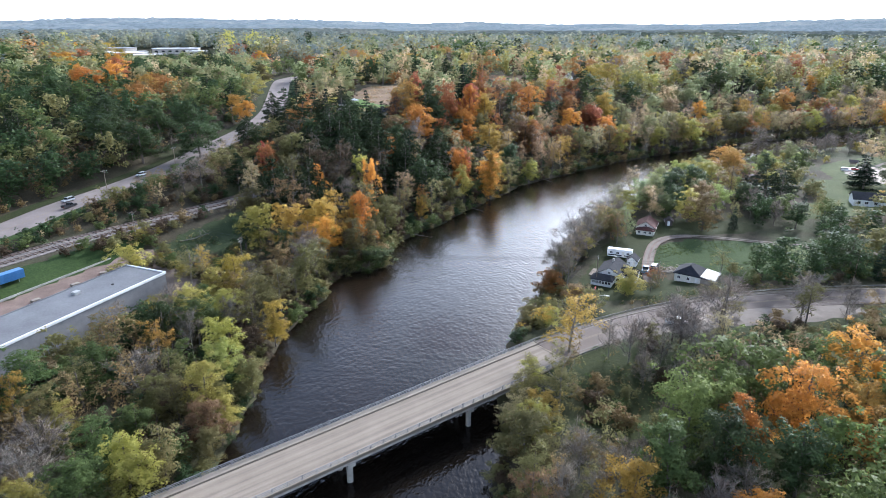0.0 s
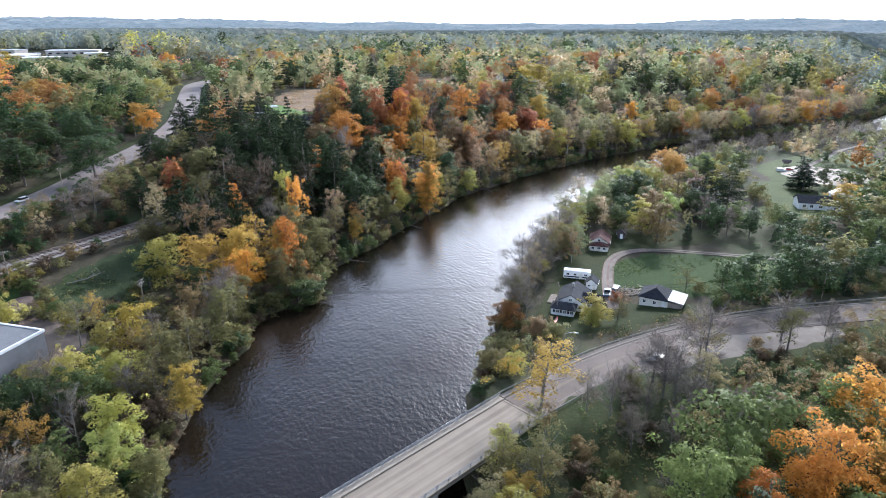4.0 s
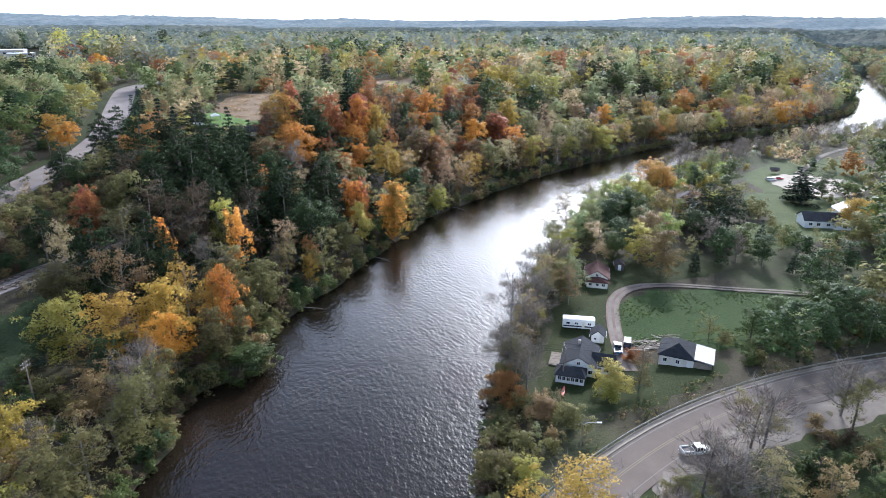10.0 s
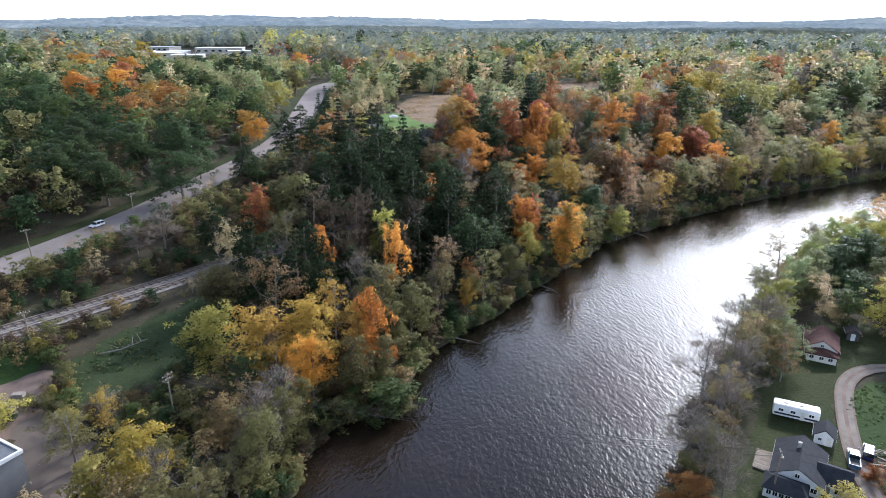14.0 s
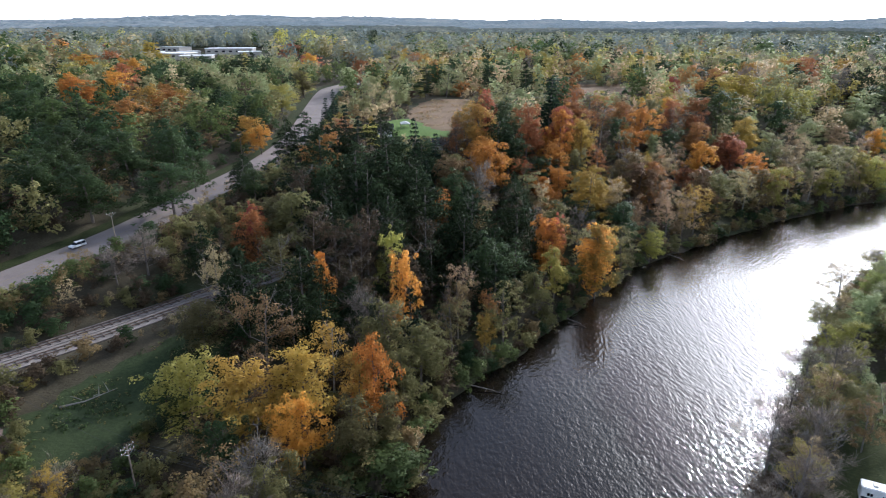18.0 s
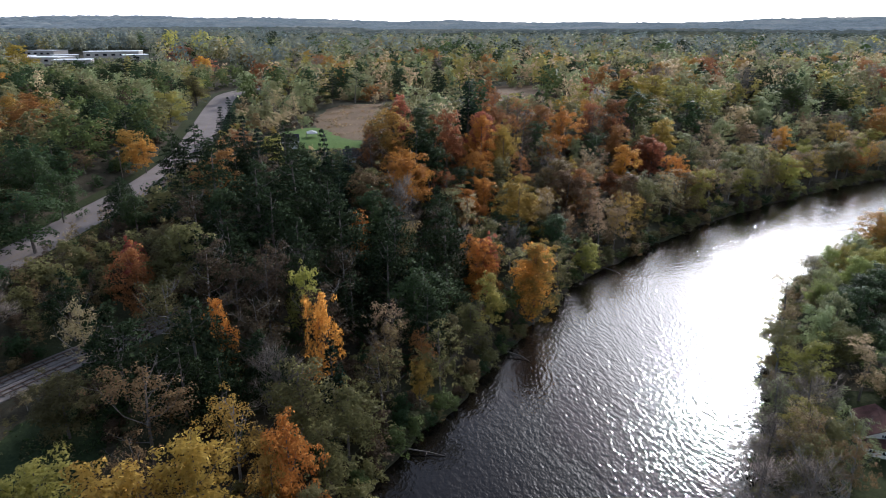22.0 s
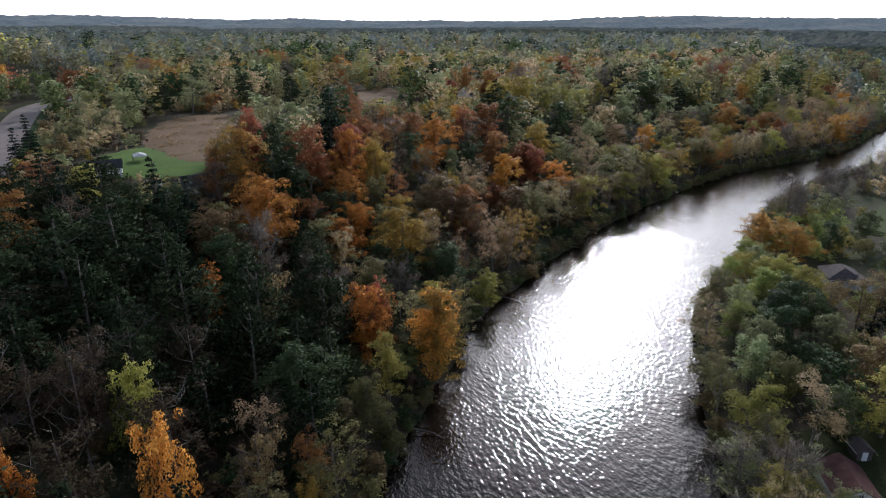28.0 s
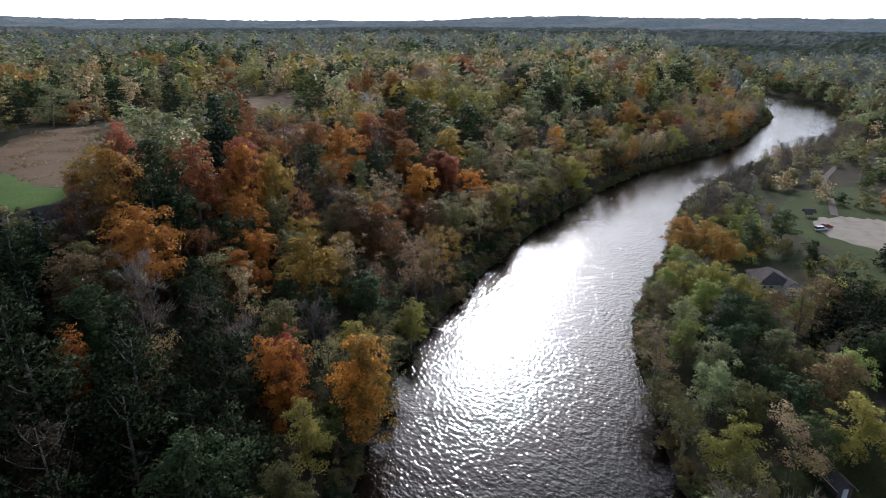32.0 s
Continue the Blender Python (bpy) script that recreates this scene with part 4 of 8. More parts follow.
gaz = thing("gazebo", pose(-54.7, 408.0, gz(-54.7, 408.0), 0, 0, 15), "white-roofed open shelter on the lawn", "gazebo")
for px_, py_ in ((-2.4, -1.6), (2.4, -1.6), (2.4, 1.6), (-2.4, 1.6)):
    part("post", boxed(px_ - 0.08, py_ - 0.08, -0.3, px_ + 0.08, py_ + 0.08, 2.4), WOOD, gaz)
part("roof", roof_mesh(3.6, 5.4, 2.35, 0.7, hip=1.5), TIN, gaz)

kio = thing("kiosk", pose(226.0, 334.0, gz(226.0, 334.0), 0, 0, -35), "dark-roofed wooden notice kiosk on the grass", "kiosk")
for px_ in (-1.3, 1.3):
    part("post", boxed(px_ - 0.09, -0.09, -0.3, px_ + 0.09, 0.09, 2.5), WOOD, kio)
part("roof", roof_mesh(2.0, 3.6, 2.45, 0.8), SHINGLE_BROWN, kio).matrix_basis = pose(0, 0, 0, 0, 0, 90)
part("notice_board", boxed(-1.2, -0.05, 0.9, 1.2, 0.05, 2.1, bevel=0.01), WOOD, kio)

# works building with its flat roof, and its yard
WA = 67.5
wk = thing("factory_building", pose(-84.5, 162.0, gz(-84.5, 150.0), 0, 0, WA), "long low works building with a grey flat roof", "factory")
WH = 11.2 - gz(-84.5, 150.0)
part("wall", boxed(-88, -7.2, -1.5, 2.5, 7.2, WH - 0.05), WORKS_WALL, wk)
part("roof", boxed(-88, -7.0, WH - 0.05, 2.3, 7.0, WH + 0.02), FLATROOF, wk)
for dims in ((-88, -7.4, WH - 0.4, 2.7, -7.0, WH + 0.28), (2.3, -7.0, WH - 0.4, 2.7, 7.0, WH + 0.28)):
    part("parapet", boxed(*dims, bevel=0.02), WHITE, wk)
part("parapet", boxed(-88, 7.0, WH - 0.4, 2.7, 7.4, WH + 0.2, bevel=0.02), FLATROOF, wk)
for vx, vy, vs in ((-17.5, 2.5, 0.9), (-9.5, -1.0, 0.35), (-44, 3, 0.9)):
    bm = bmesh.new()
    box(bm, vx - vs, vy - vs * 0.8, WH + 0.02, vx + vs, vy + vs * 0.8, WH + vs * 0.9, bevel=0.08)
    part("roof_vent", bm, TIN if vs > 0.5 else BLACK, wk)


def crate(x, y, a, w, d, h, material, label, name="crate"):
    e = thing(name, pose(x, y, gz(x, y) + 0.12, 0, 0, a), label, name.replace("_", " "))
    part("box", boxed(-w / 2, -d / 2, 0, w / 2, d / 2, h, bevel=0.04), material, e)
    for s in (-0.4, 0.0, 0.4):
        part("batten", boxed(w * s - 0.05, -d / 2 - 0.04, 0.03, w * s + 0.05, -d / 2, h - 0.03), WOOD, e)
    return e


for cx, cy, ca in ((-100, 172, 20), (-97, 178, 40), (-103.5, 163, 60), (-95, 183, 10), (-108, 152, 60)):
    crate(cx, cy, ca, 2.2, 1.4, 0.9, WOOD, "pale wooden pallet stack on the dirt yard", "pallet_stack")
wl2 = thing("yard_wall", pose(-108, 172.0, gz(-108, 172), 0, 0, 67), "low pale concrete wall along the yard", "wall")
for i in range(12):
    part("panel", boxed(-24 + i * 3, -0.12, -0.4, -21.05 + i * 3, 0.12, 0.7, bevel=0.02), PIER_CONC, wl2)


# ---- vehicles ----
def wheel(parent, x, y, r, w=0.22):
    bm = bmesh.new()
    s = 1 if y > 0 else -1
    tube(bm, [(x, y - s * w, r), (x, y, r)], r, r, 16)
    t = part("wheel", bm, BLACK, parent)
    bm = bmesh.new()
    tube(bm, [(x, y - s * 0.02, r), (x, y + s * 0.02, r)], r * 0.6, r * 0.55, 12)
    part("rim", bm, CHROME, t)


def profile(bm, pts, half, taper=0.0, zt=1.0):
    """A side outline, pulled to both sides, narrower towards its top."""
    top, low = max(p[1] for p in pts), min(p[1] for p in pts)
    a = [bm.verts.new((x, -half + taper * (z - low) / (top - low), z)) for x, z in pts]
    b = [bm.verts.new((x, half - taper * (z - low) / (top - low), z)) for x, z in pts]
    bm.faces.new(a[::-1])
    bm.faces.new(b)
    n = len(pts)
    for i in range(n):
        bm.faces.new((a[i], a[(i + 1) % n], b[(i + 1) % n], b[i]))
    bmesh.ops.recalc_face_normals(bm, faces=bm.faces)
    return bm


def vehicle(kind, x, y, z, a, material, label, name="car", tilt=0.0):
    e = thing(name, pose(x, y, z, 0, tilt, a), label, {"pickup_truck": "pickup truck"}.get(name, "car"))
    L = {"pickup": 5.7, "suv": 4.8, "sedan": 4.7}[kind]
    H = L / 2
    if kind == "pickup":
        body = [(-H, 0.45), (-H, 1.05), (-0.55, 1.08), (0.9, 1.10), (H - 0.25, 1.02), (H, 0.85), (H, 0.42)]
        cab = [(-0.55, 1.08), (-0.4, 1.78), (0.75, 1.78), (1.35, 1.10)]
    elif kind == "suv":
        body = [(-H, 0.42), (-H, 1.05), (1.0, 1.05), (H - 0.2, 0.95), (H, 0.75), (H, 0.4)]
        cab = [(-H + 0.05, 1.05), (-H + 0.3, 1.72), (0.55, 1.72), (1.25, 1.05)]
    else:
        body = [(-H, 0.38), (-H, 0.92), (-1.5, 0.98), (1.1, 0.95), (H - 0.2, 0.80), (H, 0.62), (H, 0.36)]
        cab = [(-1.75, 0.97), (-1.05, 1.42), (0.35, 1.42), (1.2, 0.95)]
    bm = profile(bmesh.new(), body, 0.92, 0.06)
    bmesh.ops.bevel(bm, geom=bm.edges[:], offset=0.045, segments=2, affect='EDGES')
    bd_ = part("body", bm, material, e)
    part("cabin", profile(bmesh.new(), cab, 0.86, 0.16), GLASS, e, "dark glazed cabin")
    zt = max(p[1] for p in cab)
    xs = [p[0] for p in cab if p[1] == zt]
    part("roof", boxed(min(xs) - 0.06, -0.70, zt - 0.02, max(xs) + 0.06, 0.70, zt + 0.05, bevel=0.02), material, e)
    mid_ = (min(xs) + max(xs)) / 2
    for px_ in (min(xs), mid_, max(xs) + 0.02):
        for s in (-1, 1):
            part("pillar", boxed(px_ - 0.05, min(s * 0.70, s * 0.84), cab[0][1] - 0.02, px_ + 0.05, max(s * 0.70, s * 0.84), zt), material, e)
    if kind == "pickup":
        part("load_bed", boxed(-H + 0.12, -0.74, 1.03, -0.7, 0.74, 1.10), BLACK, e, "dark open load bed")
        for s in (-1, 1):
            part("bed_side", boxed(-H + 0.02, min(s * 0.76, s * 0.90), 1.03, -0.6, max(s * 0.76, s * 0.90), 1.30, bevel=0.03), material, e)
        part("tailgate", boxed(-H, -0.80, 0.75, -H + 0.1, 0.80, 1.30, bevel=0.02), material, e)
    for x_, w_ in ((H, 1), (-H, -1)):
        part("bumper", boxed(min(x_, x_ + 0.1 * w_), -0.86, 0.38, max(x_, x_ + 0.1 * w_), 0.86, 0.58, bevel=0.02), CHROME if kind == "pickup" else BLACK, e)
        for s in (-1, 1):
            part("headlight" if w_ > 0 else "tail_light", boxed(min(x_ - 0.02 * w_, x_ + 0.03 * w_), s * 0.70 - 0.14, 0.66, max(x_ - 0.02 * w_, x_ + 0.03 * w_), s * 0.70 + 0.14, 0.82), WHITE if w_ > 0 else LAMPRED, e)
    for s in (-1, 1):
        wheel(e, H - 0.95, s * 0.90, 0.36)
        wheel(e, -H + 1.05, s * 0.90, 0.36)
    return e


vehicle("pickup", 60.0, 141.2, gz(60, 141.2) + 0.14, -3, CARWHITE, "white pickup truck parked on the gravel lay-by", "pickup_truck")
vehicle("pickup", 64.4, 180.6, gz(64.4, 180.6) + 0.1, 66, CARLIGHTBLUE, "light blue pickup truck parked on the drive", "pickup_truck")
vehicle("suv", 68.0, 182.8, gz(68, 182.8) + 0.1, 60, CARBLUE, "dark blue car parked beside the drive")
vehicle("sedan", 218.5, 321.5, gz(218.5, 321.5) + 0.2, -15, CARRED, "red car parked on the gravel car park")
vehicle("suv", 213.5, 320.0, gz(213.5, 320) + 0.2, -15, CARWHITE, "white car parked on the gravel car park")


def on_road(line, y, side):
    """A place and heading on a road at a given y, off its middle."""
    i = int(np.argmin(abs(line[:, 1] - y)))
    d = line[i + 1] - line[i]
    n = np.array([-d[1], d[0]]) / np.hypot(d[0], d[1])
    return (*(line[i, :2] + n * side), line[i, 2] + 0.02), math.degrees(math.atan2(d[1], d[0]))


for kind, y, side, mat, label, nm in (("suv", 268, 3.5, CARWHITE, "white estate car on the highway", "car"), ("suv", 231, 3.5, CARSILVER, "silver car on the highway", "car"),
                                      ("pickup", 229, -3.2, CARDARK, "dark pickup truck on the highway", "pickup_truck"), ("sedan", 400, -3.2, CARDARK, "dark car on the highway", "car")):
    p, a = on_road(HIGHWAY, y, side)
    vehicle(kind, *p, a if side < 0 else a + 180, mat, label, nm)

rvp = (59.8, 193.4)
rv = thing("camper_trailer", pose(*rvp, gz(*rvp) + 0.05, 0, 0, -21), "long white camper trailer parked by the river trees", "trailer")
bm = boxed(-4.0, -1.2, 0.55, 4.0, 1.2, 3.1, bevel=0.14)
part("body", bm, WHITE, rv)
part("stripe", boxed(-3.85, -1.23, 1.0, 3.85, -1.2, 1.35), SHINGLE_GREY, rv, "grey side stripe")
for wx in (-2.7, -0.6, 2.6):
    window(rv, wx, -1.2, 1.6, 1.0, 0.75, "-y")
door(rv, 1.1, -1.2, 0.6, 0.7, 1.9, CREAM)
for vx in (-2, 0.8):
    part("roof_vent", boxed(vx - 0.35, -0.35, 3.1, vx + 0.35, 0.35, 3.3, bevel=0.04), CREAM, rv)
for wx in (-0.5, 0.4):
    for s in (-1, 1):
        wheel(rv, wx, s * 1.15, 0.36)
part("drawbar", boxed(4.0, -0.1, 0.5, 5.1, 0.1, 0.62), BLACK, rv)

tr = thing("semi_trailer", pose(-121.0, 160.5, gz(-121, 160.5) + 0.1, 0, 0, 62), "blue box semi-trailer parked in the yard", "trailer")
part("box", boxed(-4.6, -1.2, 1.0, 4.6, 1.2, 3.5, bevel=0.05), BLUETARP, tr)
for i in range(8):
    part("rib", boxed(-4.2 + i * 1.15, -1.24, 1.05, -4.1 + i * 1.15, -1.2, 3.45), BLUETARP, tr)
part("chassis", boxed(-4.5, -0.5, 0.75, 4.5, 0.5, 1.0), BLACK, tr)
for wx in (-3.7, -2.6):
    for s in (-1, 1):
        wheel(tr, wx, s * 1.2, 0.5)
for s in (-1, 1):
    part("landing_leg", boxed(2.9, s * 0.8 - 0.06, 0.0, 3.05, s * 0.8 + 0.06, 1.0), GALV, tr)

kp = (45.0, 166.3)
ky = thing("kayak", pose(*kp, gz(*kp) + 0.35, 0, 0, 62), "red kayak lying on the grass beside the house", "kayak")
bm = bmesh.new()
rings = []
for i in range(13):
    u = i / 12
    w, h = 0.36 * math.sin(math.pi * (0.04 + 0.92 * u)) ** 0.6, 0.16 + 0.12 * abs(2 * u - 1) ** 2
    rings.append([bm.verts.new((-1.9 + 3.8 * u, w * math.cos(a), h * math.sin(a) + 0.1 * (2 * u - 1) ** 4)) for a in (k * math.pi / 4 for k in range(8))])
for a, b in zip(rings, rings[1:]):
    for k in range(8):
        bm.faces.new((a[k], a[(k + 1) % 8], b[(k + 1) % 8], b[k]))
bm.faces.new(rings[0][::-1])
bm.faces.new(rings[-1])
part("hull", bm, REDPLASTIC, ky)
part("cockpit", boxed(-0.5, -0.22, 0.17, 0.4, 0.22, 0.21, bevel=0.01), BLACK, ky)

lum_rng = random.Random(3)
for i in range(54):
    lx, ly = 74.0 + lum_rng.uniform(-5.5, 7.5), 182.0 + lum_rng.uniform(-2.6, 2.6)
    s = 0.2 + 0.12 * (i % 4)
    e = tagged(new("plank", mesh_of(boxed(-lum_rng.uniform(1.0, 2.4), -0.12, 0, lum_rng.uniform(0.8, 2.2), 0.12, 0.07, bevel=0.01), "plank", (PALE_WOOD, WOOD, PALE_WOOD, POLEWOOD)[i % 4])), "weathered plank in the scrap lumber pile", "plank", "scrap lumber pile")
    e.matrix_basis = pose(lx, ly, gz(lx, ly) + s - 0.08, lum_rng.uniform(-6, 6), lum_rng.uniform(-4, 4), lum_rng.uniform(-60, 30))


# ---- poles, lamps, wires, guard rails ----
def utility_pole(x, y, top, a, label="weathered wooden utility pole with a crossarm", arms=1):
    z = gz(x, y)
    e = thing("utility_pole", pose(x, y, z, 0, 0, a), label, "utility pole", "utility poles")
    h = top - z
    bm = bmesh.new()
    tube(bm, [(0, 0, -0.5), (0, 0, h * 0.5), (0, 0, h)], 0.17, 0.11, 8)
    part("pole", bm, POLEWOOD, e)
    for k in range(arms):
        arm = part("crossarm", boxed(-1.25, -0.07, h - 0.55 - k * 0.9, 1.25, 0.07, h - 0.40 - k * 0.9, bevel=0.01), POLEWOOD, e)
        for ix in (-1.1, -0.45, 0.45, 1.1):
            bm = bmesh.new()
            tube(bm, [(ix, 0, h - 0.40 - k * 0.9), (ix, 0, h - 0.16 - k * 0.9)], 0.05, 0.035, 6)
            part("insulator", bm, WHITE, arm)
        for s in (-1, 1):
            bm = bmesh.new()
            tube(bm, [(0, -0.12, h - 1.2 - k * 0.9), (s * 0.8, -0.09, h - 0.55 - k * 0.9)], 0.025, 0.025, 4)
            part("brace", bm, GALV, e)
    return e


utility_pole(-61.3, 180.5, 15.2, 70, arms=2)
utility_pole(46.5, 170.5, 12.5, 80)
utility_pole(63.8, 168.2, 11.5, 60)
utility_pole(121.5, 168.0, 14.0, 85)
utility_pole(-110.2, 256.2, 29.0, 55)
utility_pole(-119.3, 362.6, 32.5, 80)
utility_pole(-126.0, 330.0, 29.5, 80)
utility_pole(-101.0, 196.0, 19.0, 40)
utility_pole(-129.0, 235.0, 24.0, 50)
utility_pole(-96.0, 350.0, 30.0, 80)


def wire(a, b, sag, r=0.02):
    a, b = Vector(a), Vector(b)
    bm = bmesh.new()
    tube(bm, [a.lerp(b, u) - Vector((0, 0, sag * 4 * u * (1 - u))) for u in np.linspace(0, 1, 15)], r, r, 3)
    return tagged(part("overhead_wire", bm, CABLE), "thin black overhead wire across the river", "wire", "overhead wires")


for off, dz in ((-1.1, 0.0), (-0.45, 0.0), (0.45, 0.0), (1.1, 0.0), (0.3, -0.95)):
    wire((-61.3 + 0.34 * off, 180.5 + 0.94 * off, 15.0 + dz), (46.5 + 0.17 * off, 170.5 + 0.98 * off, 12.3 + dz), 2.6)
for off in (-1.1, 1.1):
    wire((46.5 + 0.17 * off, 170.5 + off, 12.3), (63.8 + 0.5 * off, 168.2 + 0.87 * off, 11.3), 0.5)
    wire((63.8 + 0.5 * off, 168.2 + 0.87 * off, 11.3), (121.5, 168.0 + off, 13.8), 1.2)
    wire((121.5, 168.0 + off, 13.8), (190, 162 + off, 16.0), 1.2)
    wire((-61.3 + 0.34 * off, 180.5 + 0.94 * off, 15.0), (-101 + 0.77 * off, 196 + 0.64 * off, 18.8), 0.9)


def street_lamp(x, y, top, a, label, name="street_lamp"):
    z = gz(x, y)
    e = thing(name, pose(x, y, z, 0, 0, a), label, "street lamp")
    h = top - z
    bm = bmesh.new()
    tube(bm, [(0, 0, -0.4), (0, 0, h - 0.4)], 0.12, 0.09, 8)
    part("pole", bm, POLEWOOD, e)
    bm = bmesh.new()
    tube(bm, [(0, 0, h - 0.7), (0.6, 0, h - 0.2), (1.4, 0, h), (2.6, 0, h + 0.05)], 0.05, 0.04, 6)
    part("arm", bm, GALV, e)
    part("lamp_head", boxed(2.4, -0.16, h - 0.08, 3.3, 0.16, h + 0.12, bevel=0.05), WHITE, e)
    return e


street_lamp(40.3, 146.3, 10.9, -15, "street lamp with a curved arm on a wooden pole")
street_lamp(-140.0, 330.0, 30.0, -10, "tall highway lamp with a white head")
street_lamp(-150.0, 310.0, 28.0, -10, "tall highway lamp with a white head")


def guard_rail(line, off, i0, i1, label):
    d = np.gradient(line[:, :2], axis=0)
    d /= np.linalg.norm(d, axis=1)[:, None]
    p = line[:, :2] + np.stack([-d[:, 1], d[:, 0]], 1) * off
    e = thing("guard_rail", pose(0, 0, 0), label, "guard rail")
    for dz in (0.5, 0.68):
        bm = bmesh.new()
        tube(bm, [(p[i][0], p[i][1], line[i][2] + dz) for i in range(i0, i1)], 0.085, 0.085, 6)
        part("beam", bm, GUARD_STEEL, e)
    for i in range(i0, i1):
        part("post", boxed(p[i][0] - 0.08, p[i][1] - 0.08, line[i][2] - 0.5, p[i][0] + 0.08, p[i][1] + 0.08, line[i][2] + 0.75), WOOD, e)


guard_rail(ROAD, 5.6, 0, 36, "long steel guard rail along the curve of the road")
guard_rail(ROAD, -5.6, 0, 4, "short steel guard rail at the bridge's end")
kerb = strip("kerb", ROAD, 4.55, -4.25, 0.14, CONCRETE, "low concrete kerb along the road", "kerb", 0.2)
strip("pavement", ROAD[:24], 5.5, -4.56, 0.10, GRAVEL, "narrow worn gravel shoulder beside the road", "pavement", 0.2)


def far_works(x, y, w, d, h, a, mat, roofm):
    e = thing("warehouse", pose(x, y, gz(x, y) - 0.3, 0, 0, a), "long pale flat-roofed warehouse beyond the woods", "warehouse", "far warehouses")
    part("wall", boxed(-w / 2, -d / 2, -4, w / 2, d / 2, h), mat, e)
    part("roof", boxed(-w / 2 - 0.5, -d / 2 - 0.5, h, w / 2 + 0.5, d / 2 + 0.5, h + 0.5), roofm, e)
    for k in range(int(w / 9)):
        part("window", boxed(-w / 2 + 3 + k * 9, -d / 2 - 0.1, h * 0.45, -w / 2 + 7 + k * 9, -d / 2, h * 0.7), GLASS, e)


for wx, wy, ww, wd, hh, wa in ((-352, 792, 34, 20, 6, 16), (-404, 838, 46, 26, 7, -8), (-452, 872, 30, 20, 6, 24), (-372, 925, 60, 26, 8, 12), (-470, 960, 40, 24, 7, -13), (-328, 880, 26, 18, 6, 28), (-420, 905, 26, 16, 5, 40)):
    far_works(wx, wy, ww, wd, hh, wa, PIER_CONC, TIN if wx % 4 else WHITE)


# ---- driftwood and fallen trunks ----
def fallen(name, pts, r, mat, label, limbs=3, seed=1):
    rng = np.random.default_rng(seed)
    x, y, z = pts[0]
    e = thing(name, pose(x, y, z), label, "log", "fallen trunks")
    bm = bmesh.new()
    line = [Vector((p[0] - x, p[1] - y, p[2] - z)) for p in pts]
    tube(bm, line, r, r * 0.3, 8)
    part("trunk", bm, mat, e)
    for i in range(limbs):
        k = 0.35 + 0.6 * (i + rng.random()) / limbs
        q = line[0].lerp(line[-1], k)
        d = Vector((rng.normal(), rng.normal(), 0.5 + 0.5 * rng.random())).normalized() * r * 11
        bm = bmesh.new()
        tube(bm, [q, q + d * 0.5 + Vector((0, 0, 0.1)), q + d], r * 0.45, r * 0.12, 5)
        part("limb", bm, mat, e)


fallen("fallen_trunk", [(-88, 199, gz(-88, 199) + 0.5), (-84, 201, gz(-84, 201) + 1.0), (-79.5, 204.5, gz(-79.5, 204.5) + 2.2)], 0.22, BARK_PALE, "bleached fallen trunk lying in the green clearing", 4, 2)
for x, y, dx, dy, sd in ((-9, 226, 6, -1.5, 3), (-19, 197, 3.5, -2.5, 4), (16, 262, 3.0, -3.5, 5), (55, 317, 3, -4, 7)):
    fallen("driftwood_log", [(x - 2, y, 0.9), (x + dx * 0.5, y + dy * 0.5, 0.45), (x + dx, y + dy, 0.02)], 0.16, BARK if sd % 2 else BARK_PALE, "dead trunk leaning from the bank into the river", 3, sd)

